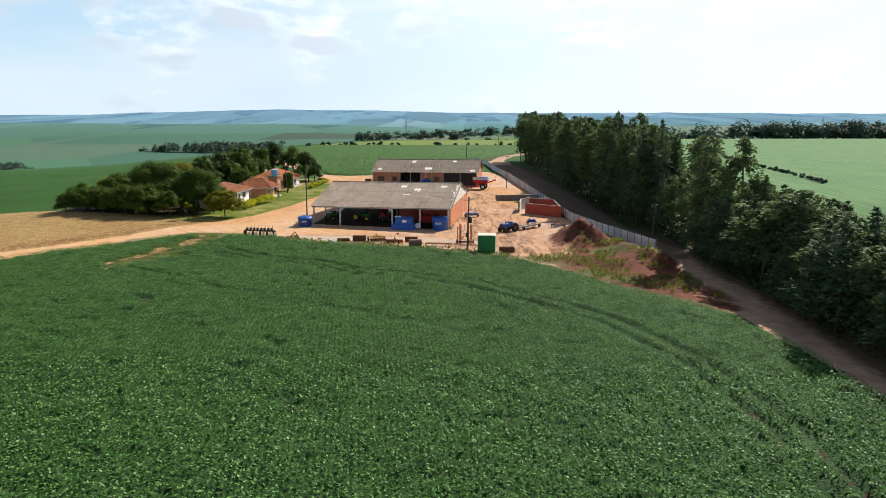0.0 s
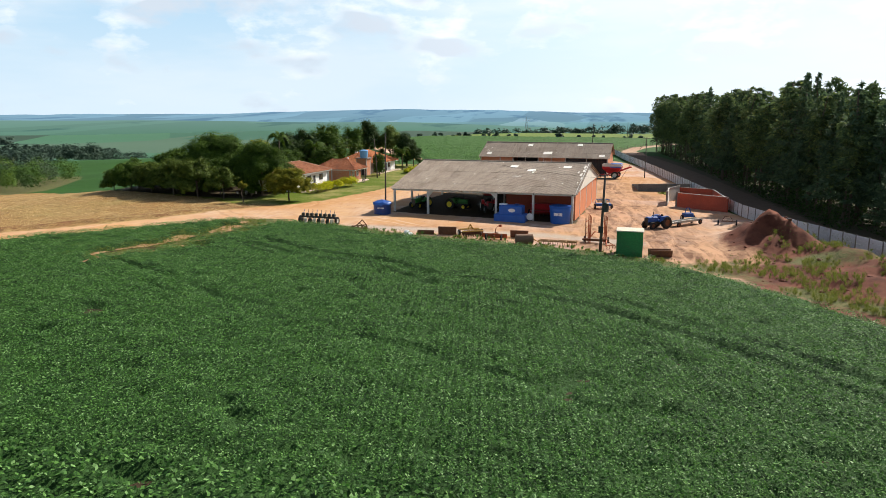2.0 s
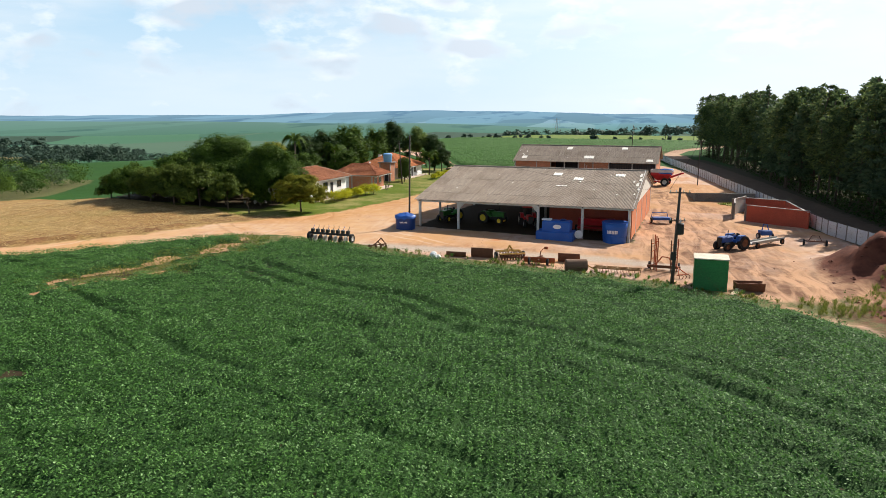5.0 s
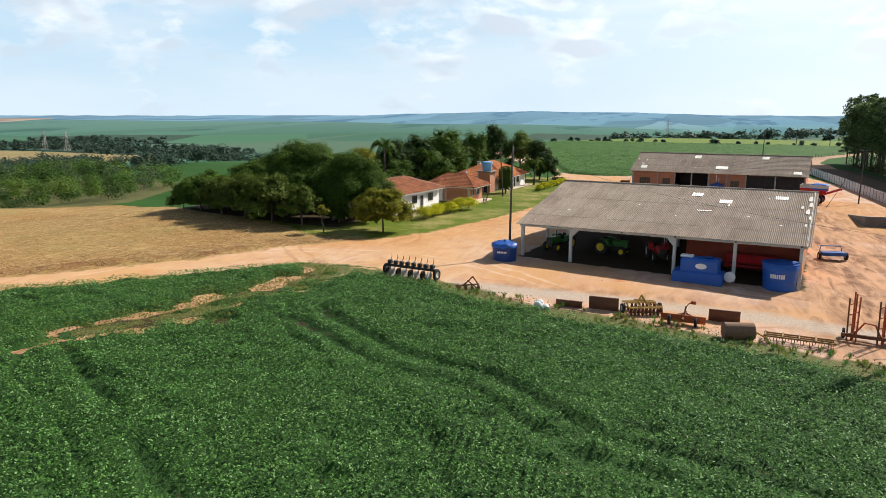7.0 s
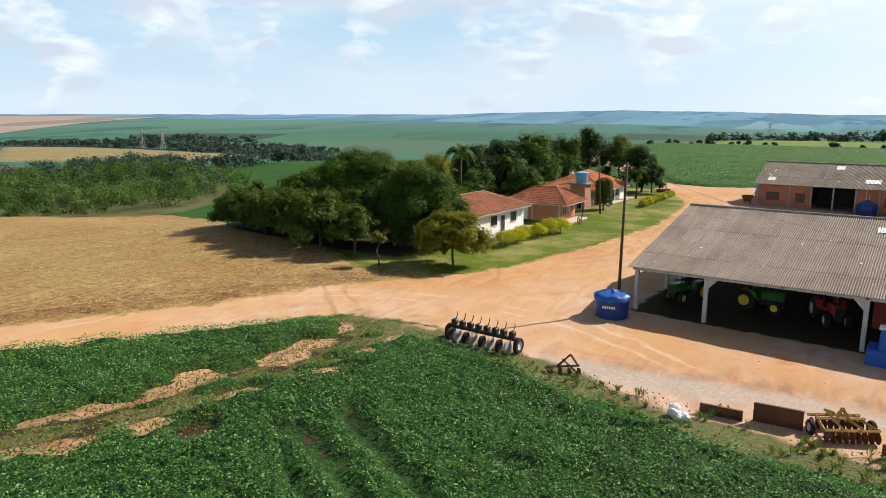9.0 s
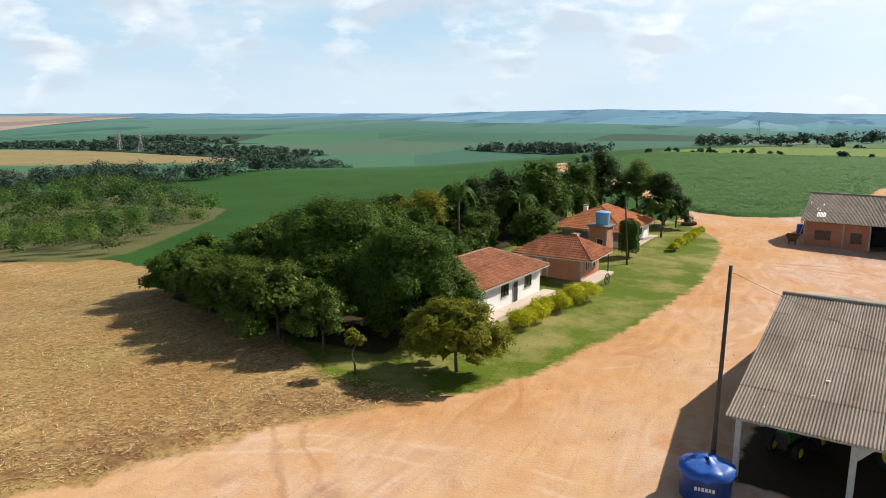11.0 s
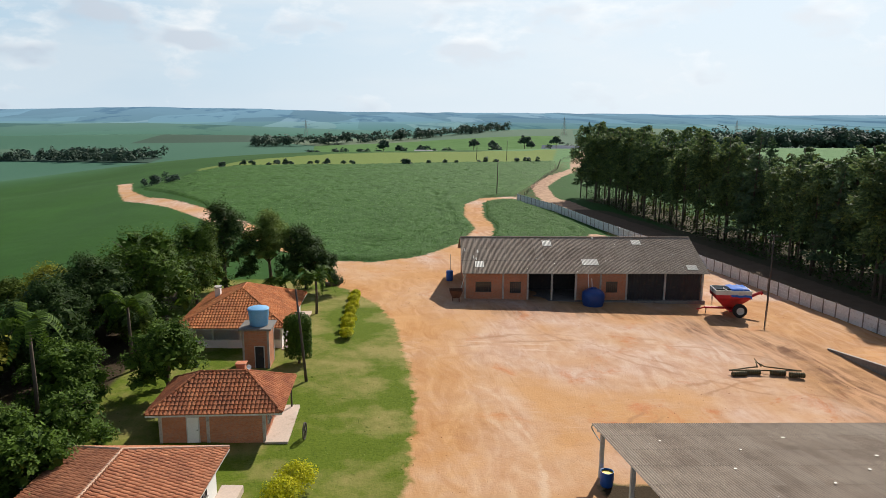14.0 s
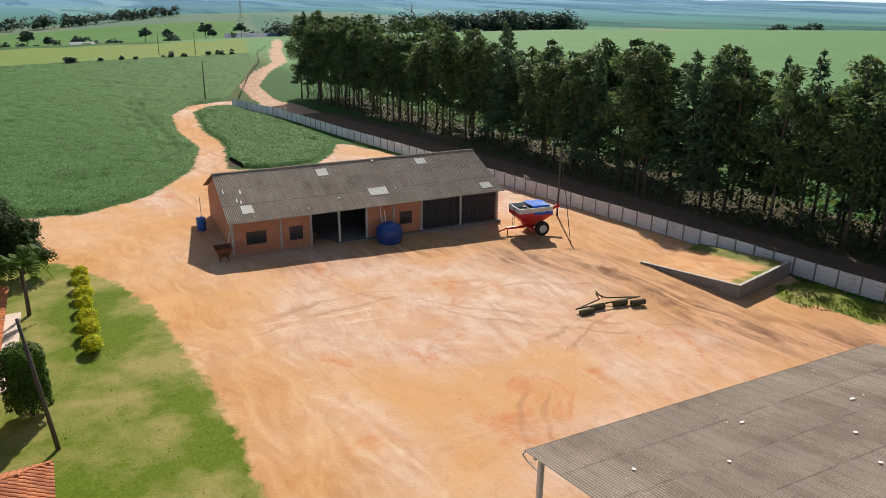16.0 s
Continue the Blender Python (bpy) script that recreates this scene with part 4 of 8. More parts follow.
sheet_roof(shop, 0, WL, 0, WD / 2, EW, RW, 32, 3, chips=[(13.2, .74, 1.4, 1.5), (18.9, .22, 2.4, 1.5), (27.0, .78, 1.4, 1.3), (2.6, .16, 1.3, 1.5), (33.6, .10, 1.5, 1.2), (.6, .62, .25, 1.2), (2.5, .58, .4, 1.1), (1.8, .42, .3, 1.0), (2.2, .38, .4, .8), (13.6, .25, .4, .35), (21.3, .32, .25, .25), (9.5, .12, .3, .3), (13, .7, .2, .2), (23.6, .78, .25, .25), (20.5, .97, .6, .5)])
sheet_roof(shop, 0, WL, WD, WD / 2, EW, RW, 32, 3)
part("ridge_cap", MB().tube([(0, WD / 2, RW + .02), (WL, WD / 2, RW + .02)], 0.15, 8), SHEET, shop)
FRONT = 1.0


def shop_wall(u0, u1, hole=None):
    mb = MB()
    if hole is None:
        mb.box(u0, FRONT, -1.2, u1, FRONT + .2, EW - .05)
    else:
        a, b, c, d = hole
        mb.box(u0, FRONT, -1.2, a, FRONT + .2, EW - .05).box(b, FRONT, -1.2, u1, FRONT + .2, EW - .05)
        mb.box(a, FRONT, -1.2, b, FRONT + .2, c).box(a, FRONT, d, b, FRONT + .2, EW - .05)
        w = part("window", MB().box(a - .03, FRONT + .08, c - .03, b + .03, FRONT + .13, d + .03), GLASS_DARK, shop, "dark steel barred window")
        k = 6
        for i in range(k + 1):
            x = a + (b - a) * i / k
            part("bar", MB().box(x - .02, FRONT + .02, c, x + .02, FRONT + .06, d), STEEL_DARK, w)
        part("sill", MB().box(a - .04, FRONT - .03, c - .06, b + .04, FRONT + .07, c + .02), STEEL_DARK, w)
        part("lintel", MB().box(a - .04, FRONT - .03, d - .02, b + .04, FRONT + .07, d + .04), STEEL_DARK, w)
        part("rail", MB().box(a, FRONT + .015, (c + d) / 2 - .02, b, FRONT + .065, (c + d) / 2 + .02), STEEL_DARK, w)
    part("wall", mb, BRICK, shop, "red brick wall")


shop_wall(0.5, 6.0, (2.0, 4.3, 1.35, 2.75))
shop_wall(6.0, 9.6, (7.0, 8.6, 1.2, 2.75))
shop_wall(16.6, 20.2)
shop_wall(20.2, 24.0, (21.0, 22.7, 1.3, 2.8))
for u in (0.5, 6.0, 9.6, 13.1, 16.6, 20.2, 24.0, 29.6, 35.1):
    part("post", MB().box(u - .13, FRONT - .14, -1.2, u + .13, FRONT + .12, EW - .1, .02), CONCRETE, shop, "pale concrete post")
for a, b in ((24.1, 29.5), (29.7, 35.0)):
    part("shutter", corrugated(EW + .9, b - a, int((b - a) / .4), .03), INSIDE_DARK, shop, "closed dark metal shutter", at=pose(a, FRONT + .18, -1.1, 90, 0, 0))
part("side_wall", MB().box(.5, FRONT + .2, -1.2, .7, WD - .7, EW - .05), BRICK, shop)
part("side_wall", MB().box(WL - .8, FRONT + .2, -1.2, WL - .6, WD - .7, EW - .05), BRICK, shop)
part("back_wall", MB().box(.5, WD - .9, -1.2, WL - .6, WD - .7, EW - .05), BRICK, shop)
for u in (.5, WL - .8):
    part("gable", MB().prism([(u, .8, EW - .05), (u, WD / 2, RW - .12), (u, WD - .7, EW - .05)], (.2, 0, 0)), BRICK, shop)
# dark material gives the open bays their shade by colour
part("partition", MB().box(9.7, 7, -1.2, 24.0, 7.2, RW - 1.4), INSIDE_DARK, shop, "partition wall coloured dark for shade in the bays")
part("floor_slab", MB().box(.2, .5, -1.0, WL - .2, WD - .6, .12), OLD_CONC, shop, "worn concrete apron slab")
part("drainpipe", MB().tube([(.15, .05, EW - .1), (.3, .5, EW - .5), (.35, .8, EW - .7), (-.2, .8, 1.6), (-.3, .8, .4)], .06, 6), OFF_WHITE, shop)


# --- tiled roofs
def roof_tiles(poly, eave, rise, tw=0.33, tl=0.45, lift=0.05, singles=0, owner=None, material=None):
    """Barrel tiles over the sloping polygon: eave runs along it, rise points up the slope."""
    e, r = Vector(eave).normalized(), Vector(rise).normalized()
    nrm = e.cross(r)
    if nrm.z < 0:
        nrm = -nrm
    o = Vector(poly[0])
    pts = [((Vector(p) - o).dot(e), (Vector(p) - o).dot(r)) for p in poly]
    umin, umax = min(p[0] for p in pts), max(p[0] for p in pts)
    vmin, vmax = min(p[1] for p in pts), max(p[1] for p in pts)
    U, V = np.meshgrid(np.arange(umin + tw / 2, umax, tw), np.arange(vmin + tl * .4, vmax, tl))
    ok = signed(pts, U, V) < 0.03
    mb = MB()
    prof = [(-.5, 0.0), (-.34, .06), (0, .09), (.34, .06), (.5, 0.0)]
    U, V = U[ok], V[ok]
    if singles:                                  # the tiles along the eave are pieces of their own
        one = MB()
        vs = [(a * tw * 1.02, dv, h + up_by) for dv, up_by in ((-tl * .55, .055), (tl * .55, .0)) for a, h in prof] + [(a * tw, -tl * .55, -.01) for a in (-.5, .5)]
        me = one.add(vs, [(i, i + 1, 6 + i, 5 + i) for i in range(4)] + [(10, 11, 4, 3, 2, 1, 0)]).mesh("roof_tile")
        me.materials.append(material)
        turn = Matrix((e, r, nrm)).transposed().to_4x4()
        for u, v in zip(U[:singles], V[:singles]):
            part("roof_tile", me, None, owner, at=Matrix.Translation(o + e * u + r * v + nrm * lift) @ turn)
        U, V = U[singles:], V[singles:]
    for u, v in zip(U, V):
        vs = []
        for dv, up_by in ((-tl * .55, .055), (tl * .55, .0)):
            for a, h in prof:
                vs.append(o + e * (u + a * tw * 1.02) + r * (v + dv) + nrm * (lift + h + up_by))
        vs += [o + e * (u + a * tw) + r * (v - tl * .55) + nrm * (lift - .01) for a in (-.5, .5)]
        mb.add(vs, [(i, i + 1, 6 + i, 5 + i) for i in range(4)] + [(10, 11, 4, 3, 2, 1, 0)])
    return mb


def cap_row(a, b, r=0.12, step=0.4):
    a, b = Vector(a), Vector(b)
    n = max(1, int((b - a).length / step))
    mb = MB()
    for i in range(n):
        p, q = a + (b - a) * (i / n), a + (b - a) * ((i + 1.15) / n)
        mb.cyl(p, q, r * 1.1, r * .9, 7)
    return mb


def hip_roof(owner, w, d, ez, rz, run, tile, cap=None, near=0):
    """Hip roof on the rectangle (0,0)-(w,d); run: how far the ridge's ends stand in from the short sides (ridge along the longer side)."""
    c = [(0, 0, ez), (w, 0, ez), (w, d, ez), (0, d, ez)]
    if w >= d:
        r0, r1 = (run, d / 2, rz), (w - run, d / 2, rz)
        faces = [[c[0], c[1], r1, r0], [c[2], c[3], r0, r1], [c[1], c[2], r1], [c[3], c[0], r0]]
        ends = [(c[0], r0), (c[3], r0), (c[1], r1), (c[2], r1), (r0, r1)]
    else:
        r0, r1 = (w / 2, run, rz), (w / 2, d - run, rz)
        faces = [[c[0], c[1], r0], [c[2], c[3], r1], [c[1], c[2], r1, r0], [c[3], c[0], r0, r1]]
        ends = [(c[0], r0), (c[1], r0), (c[2], r1), (c[3], r1), (r0, r1)]
    for k, poly in enumerate(faces):
        p0, p1 = Vector(poly[0]), Vector(poly[1])
        e = (p1 - p0).normalized()
        mid = Vector(poly[2])
        rise = (mid - p0) - e * (mid - p0).dot(e)
        slab = part("roof_slope", MB().prism(poly, (0, 0, -.06)), TILE_SHADOW, owner)
        tagged(part("roof_tiles", roof_tiles(poly, e, rise, singles=290 if k == near else 0, owner=slab, material=tile), tile, slab, smooth=False), kind="stuff")
    for a, b in ends:
        part("ridge_tiles", cap_row((a[0], a[1], a[2] + .09), (b[0], b[1], b[2] + .09)), cap or tile, owner)
    eave = MB()
    for i in range(4):
        a, b = Vector(c[i]), Vector(c[(i + 1) % 4])
        dd = (b - a).normalized()
        side = Vector((dd.y, -dd.x, 0)) * .03
        eave.prism([a + side + Vector((0, 0, -.16)), b + side + Vector((0, 0, -.16)), b + side + Vector((0, 0, .0)), a + side + Vector((0, 0, .0))], side * -1.5)
    part("fascia", eave, OFF_WHITE, owner, "pale eave board")


def window(owner, x, y, z, w, h, face, frame_mat=OFF_WHITE, label="dark glazed window in pale frame"):
    """A window proud of a wall; face: the degrees about z that its outside looks along, 0 is -y."""
    m = pose(x, y, z, 0, 0, face)
    fr = MB()
    for a, b, c, d in ((-w / 2 - .06, -w / 2 + .02, 0, h), (w / 2 - .02, w / 2 + .06, 0, h), (-w / 2 - .06, w / 2 + .06, -.07, .02), (-w / 2 - .06, w / 2 + .06, h - .02, h + .06), (-.025, .025, 0, h)):
        fr.box(a, -.07, c, b, 0.02, d)
    wn_ = part("window", fr, frame_mat, owner, label, at=m)
    part("pane", MB().box(-w / 2, -.02, 0, w / 2, 0.015, h), GLASS_DARK, wn_)
    part("sill", MB().box(-w / 2 - .1, -.14, -.11, w / 2 + .1, 0.0, -.05), CONCRETE, wn_)


def door(owner, x, y, z, w, h, face, material, label):
    m = pose(x, y, z, 0, 0, face)
    d = part("door", MB().box(-w / 2, -.05, 0, w / 2, .02, h, .01), material, owner, label, at=m)
    part("door_frame", MB().box(-w / 2 - .08, -.07, 0, -w / 2, .03, h + .08).box(w / 2, -.07, 0, w / 2 + .08, .03, h + .08).box(-w / 2, -.07, h, w / 2, .03, h + .08), OFF_WHITE, d)
    part("handle", MB().box(w / 2 - .14, -.1, h * .48, w / 2 - .08, -.05, h * .53), STEEL_DARK, d)


# --- white farmhouse, hip roof
TERRACE = plain("pinkish_terrace", (.56, .44, .36), .9, spread=.12, scale=1.0, stain=(.33, .22, .16), wear=.5)
H1Z = gz(-53, 177)
W1, D1, E1, R1 = 10.6, 15.0, 5.45 - H1Z, 7.3 - H1Z
h1 = thing("farmhouse", pose(-49.7, 182.4, H1Z, 0, 0, ROT) @ pose(-W1, -D1, 0), "white plastered farmhouse with weathered clay tile hip roof", "house")
hip_roof(h1, W1, D1, E1, R1, 4.0, TILE_BROWN, plain("mortared_ridge", (.50, .33, .23), .9, spread=.3, scale=3), near=2)
inn = .75
part("wall", MB().box(W1 - inn - .2, inn, -.4, W1 - inn, D1 - inn, E1 - .08), WHITE_PAINT, h1, "white plastered wall")
part("wall", MB().box(inn, inn, -.4, inn + .2, D1 - inn, E1 - .08), WHITE_PAINT, h1)
part("wall", MB().box(inn + .2, inn, -.4, W1 - inn - .2, inn + .2, E1 - .08), WHITE_PAINT, h1)
part("wall", MB().box(inn + .2, D1 - inn - .2, -.4, W1 - inn - .2, D1 - inn, E1 - .08), WHITE_PAINT, h1)
for y in (6.35, 11.4):
    window(h1, W1 - inn, y, 1.62, 1.35, 1.1, 90, STEEL_DARK)
door(h1, W1 - inn, 8.55, .5, .95, 2.1, 90, INSIDE_DARK, "dark wooden door")
part("walkway", MB().box(W1 - inn, .4, -.4, W1 + .75, D1 + .3, .48, .03), TERRACE, h1, "pale pinkish concrete walkway")
part("annex_roof", corrugated(2.4, 1.6, 5).mesh("annex_roof"), SHEET_LIGHT, h1, "pale corrugated lean-to sheet", at=pose(-1.3, D1 - 4.2, E1 - .55, 4, 6, 0))
for x in (-1.1, .1):
    part("annex_post", MB().box(x - .05, D1 - 4.0, -.4, x + .05, D1 - 3.9, E1 - .6), POLE_WOOD, h1)

# --- brick house with porch
H2Z = gz(-52, 193)
h2 = thing("brick_house", pose(-57.0, 190.1, H2Z, 0, 0, -5.5), "small red brick house with clay tile hip roof and porch", "house")
W2, D2, E2, R2 = 10.4, 7.7, 4.78 - H2Z, 6.75 - H2Z
hip_roof(h2, W2, D2, E2, R2, 3.3, TILE_RED)
BW = 8.9
part("wall", MB().box(.75, .75, -.5, BW, .95, E2 - .08), BRICK, h2, "bare red brick wall")
part("wall", MB().box(.75, D2 - .95, -.5, BW, D2 - .75, E2 - .08), BRICK, h2)
part("wall", MB().box(.75, .95, -.5, .95, D2 - .95, E2 - .08), BRICK, h2)
part("wall", MB().box(BW - .2, .95, -.5, BW, D2 - .95, E2 - .08), BRICK, h2)
for u in (.85, 4.5, BW - .05):
    part("corner_post", MB().box(u - .12, .70, -.5, u + .12, .96, E2 - .1), CONCRETE, h2, "pale concrete pillar")
door(h2, 3.35, .73, .05, .85, 2.1, 0, WHITE_PAINT, "plain white door")
window(h2, BW, 2.6, 1.0, 1.2, 1.1, 90)
window(h2, BW, 5.0, 1.0, 1.0, 1.1, 90, WHITE_PAINT)
part("porch_slab", MB().box(BW, .4, -.6, W2 + .3, D2 - .1, .08, .03), TERRACE, h2, "pale concrete porch slab")
part("porch_post", MB().cyl((W2 - .35, D2 - .5, 0), (W2 - .35, D2 - .5, E2 - .05), .08, .07, 8), POLE_WOOD, h2)
part("chimney", MB().box(5.9, D2 - 2.6, R2 - 1.4, 6.6, D2 - 1.9, R2 + .12, .02).box(5.8, D2 - 2.7, R2 + .12, 6.7, D2 - 1.8, R2 + .22, .02), BRICK, h2, "short brick chimney")
dish = part("dish_mast", MB().tube([(7.2, D2 / 2, R2), (7.2, D2 / 2, R2 + .35)], .03, 6), OFF_WHITE, h2)
part("dish", MB().lathe([(.02, 0), (.13, .02), (.2, .06), (.21, .07), (.19, .05), (.02, .015)], 14), WHITE_THING, dish, "small white dish", at=pose(7.2, D2 / 2, R2 + .38, 55, 0, 40))

# --- larger tiled house
H3Z = gz(-53, 219)
h3 = thing("tiled_house", pose(-59.6, 213.2, H3Z, 0, 0, -6.5), "white house with orange clay tile hip roof and veranda", "house")
W3, D3, E3, R3 = 12.2, 15.0, 4.55 - H3Z, 7.4 - H3Z
hip_roof(h3, W3, D3, E3, R3, 6.3, TILE_ORANGE)
part("wall", MB().box(W3 - .95, .9, -.5, W3 - .75, D3 - .8, E3 - .08), WHITE_PAINT, h3, "white plastered wall")
part("wall", MB().box(.8, D3 - 1.0, -.5, W3 - .95, D3 - .8, E3 - .08), WHITE_PAINT, h3)
part("wall", MB().box(.8, 3.6, -.5, 1.0, D3 - 1.0, E3 - .08), WHITE_PAINT, h3)
part("wall", MB().box(1.0, 3.6, -.5, W3 - .95, 3.8, E3 - .08), WHITE_PAINT, h3)
part("veranda_wall", MB().box(.8, .8, -.5, W3 - .95, 1.0, .95), WHITE_PAINT, h3, "low white veranda wall")
for u in (.9, 3.9, 6.9, 9.6):
    part("veranda_post", MB().box(u - .1, .8, .95, u + .1, 1.0, E3 - .08), WHITE_PAINT, h3)
window(h3, W3 - .75, 5.2, 1.0, 1.3, 1.1, 90, STEEL_DARK)
window(h3, W3 - .75, 9.6, 1.0, 1.3, 1.1, 90, STEEL_DARK)
door(h3, W3 - .75, 7.5, .05, .9, 2.1, 90, INSIDE_DARK, "dark door")
part("walkway", MB().box(W3 - .75, .2, -.5, W3 + .6, D3, .08, .03), TERRACE, h3, "pinkish concrete walkway")
ch = part("chimney", MB().box(2.3, 8.4, E3 + .5, 2.95, 9.0, R3 - .55, .02), WHITE_PAINT, h3, "white plastered chimney")
part("chimney_cap", MB().box(2.22, 8.32, R3 - .38, 3.03, 9.08, R3 - .30, .02).box(2.3, 8.4, R3 - .55, 2.4, 8.5, R3 - .38).box(2.85, 8.9, R3 - .55, 2.95, 9.0, R3 - .38), CONCRETE, ch)

# --- brick water tower
TWZ = gz(-50, 208)
tower = thing("water_tower", pose(-50.15, 208.0, TWZ, 0, 0, -6.5), "square red brick water tower with concrete top slab", "tower")
TH = 6.25 - TWZ
part("wall", MB().box(-1.3, -1.3, -.5, 1.3, -1.12, TH - .2), BRICK, tower)
part("wall", MB().box(-1.3, 1.12, -.5, 1.3, 1.3, TH - .2), BRICK, tower)
part("wall", MB().box(-1.3, -1.12, -.5, -1.12, 1.12, TH - .2), BRICK, tower)
part("wall", MB().box(1.12, -1.12, -.5, 1.3, 1.12, TH - .2), BRICK, tower)
for x in (-1.24, 1.24):
    for y in (-1.24, 1.24):
        part("corner_post", MB().box(x - .1, y - .1, -.5, x + .1, y + .1, TH - .19), CONCRETE, tower, "grey concrete corner pillar")
part("slab", MB().box(-1.65, -1.65, TH - .2, 1.65, 1.65, TH, .02), OLD_CONC, tower, "weathered concrete slab")
# solid dark panel; its colour stands in for the opening's shade
door(tower, .35, -1.3, 0.0, .85, 2.3, 0, INSIDE_DARK, "doorway closed by a dark panel in place of shade")


def tank(name, x, y, z, prof, material, label, rim=None):
    t = thing(name, pose(x, y, z), label, "water tank")
    part("body", MB().lathe(prof, 28), material, t, smooth=True)
    if rim:
        part("rim", MB().lathe([(rim[0] - .03, rim[1] - .06), (rim[0] + .05, rim[1] - .06), (rim[0] + .05, rim[1] + .02), (rim[0] - .03, rim[1] + .02)], 28), material, t, smooth=False)
    return t


tt = tank("water_tank", -50.0, 207.9, TWZ + TH, [(.86, 0), (.9, .05), (.98, .9), (1.04, 1.62), (1.04, 1.7)], BLUE_PALE, "pale blue fibre water tank on the brick tower", (1.04, 1.68))
part("lid", MB().lathe([(1.09, 1.68), (1.09, 1.76), (1.0, 1.84), (.5, 1.95), (.1, 1.98)], 28), BLUE_PALE, tt, smooth=False)

# ---------------------------------------------------------------- boundary wall of concrete panels
WALL_LINE = [(13.6, 343), (18.0, 321), (19.6, 292), (21.6, 270), (23.6, 243), (24.5, 228), (25.1, 217), (25.9, 206.5), (26.4, 196), (27.2, 186), (27.6, 172), (28.2, 160), (31.3, 146.5), (35.4, 134), (38.3, 124.5)]


def points_along(line, step):
    out, left = [], 0.0
    for (ax, ay), (bx, by) in zip(line, line[1:]):
        L = math.hypot(bx - ax, by - ay)
        d = left
        while d < L:
            out.append((ax + (bx - ax) * d / L, ay + (by - ay) * d / L))
            d += step
        left = d - L
    return out


wall = tagged(new("boundary_wall"), "long grey precast concrete panel wall with posts", "wall", kind="structure")
bay = 2.35
panel_mb = MB()
for i in range(4):
    panel_mb.box(.07, -.03, .02 + i * .5, bay - .07, .03, .50 + i * .5, .015)
panel_me = panel_mb.mesh("panel")
panel_me.materials.append(WALL_CONC)
post_me = MB().box(-.085, -.09, -.5, .085, .09, 2.12, .02).mesh("post")
post_me.materials.append(OLD_CONC)
stops = points_along(WALL_LINE, bay)
for i, (x, y) in enumerate(stops):
    z = gz(x, y)
    nx, ny = stops[i + 1] if i + 1 < len(stops) else (2 * x - stops[i - 1][0], 2 * y - stops[i - 1][1])
    a = math.degrees(math.atan2(ny - y, nx - x))
    part("post", post_me, None, wall, at=pose(x, y, z, 0, random.uniform(-1, 1), a))
    if i + 1 < len(stops):
        s = math.hypot(nx - x, ny - y)
        tilt = -math.degrees(math.atan2(gz(nx, ny) - z, s))
        part("panel", panel_me, None, wall, at=pose(x, y, z, random.uniform(-.8, .8), tilt, a))


# ---------------------------------------------------------------- plants
def trunk_mesh(rng, h, r, limbs, spread, start=0.45, bend=0.4):
    mb = MB()
    pts = [(0, 0, -.3)]
    for i in range(1, 6):
        pts.append((rng.uniform(-bend, bend) * i / 5, rng.uniform(-bend, bend) * i / 5, h * i / 5))
    mb.tube(pts, r, 8, r * .35)
    for k in range(limbs):
        f = rng.uniform(start, .95)
        i = min(4, int(f * 5))
        p = Vector(pts[i]).lerp(Vector(pts[i + 1]), f * 5 - i)
        a = rng.uniform(0, 6.283)
        L = spread * rng.uniform(.35, .7)
        up_ = L * rng.uniform(.4, .9)
        q = p + Vector((math.cos(a) * L * .5, math.sin(a) * L * .5, up_ * .6))
        e = p + Vector((math.cos(a) * L, math.sin(a) * L, up_))
        mb.tube([p, q, e], r * .42, 6, r * .12)
    return mb


def crown_quads(rs, lobes, n, leaf, shell=0.4, flat=0.3):
    """lobes: (x, y, z, rx, ry, rz) ellipsoids, n leaves shared out by their surface."""
    w = np.array([l[3] * l[4] + l[3] * l[5] for l in lobes])
    out = []
    for l, k in zip(lobes, np.maximum(8, (n * w / w.sum()).astype(int))):
        d = rs.normal(size=(k, 3))
        d /= np.linalg.norm(d, axis=1)[:, None]
        d[:, 2] = np.where(d[:, 2] < -.35, -d[:, 2] * .6, d[:, 2])
        rad = shell + (1 - shell) * rs.rand(k) ** .6
        rad *= 1 + .16 * np.sin(d[:, 0] * 5 + l[0]) * np.cos(d[:, 1] * 6 + l[1])
        c = np.array(l[:3]) + d * rad[:, None] * np.array(l[3:])
        out.append(leaf_quads(rs, c, leaf, flat, d))
    return np.concatenate(out)


def broad_lobes(rs, rx, ry, z0, z1, k, size=0.42):
    """Lobes spread through a dome-shaped crown."""
    out = []
    h = z1 - z0
    for i in range(k):
        a, t = rs.uniform(0, 6.283), rs.rand() ** .55
        zz = rs.uniform(.12, 1.0)
        reach = math.sqrt(max(0.05, 1 - (zz * .95) ** 2)) * t
        s = size * rs.uniform(.55, 1.25)
        out.append((math.cos(a) * rx * reach * .92, math.sin(a) * ry * reach * .92, z0 + h * (zz * .78 + .05), rx * s, ry * s, h * s * .62))
    return out


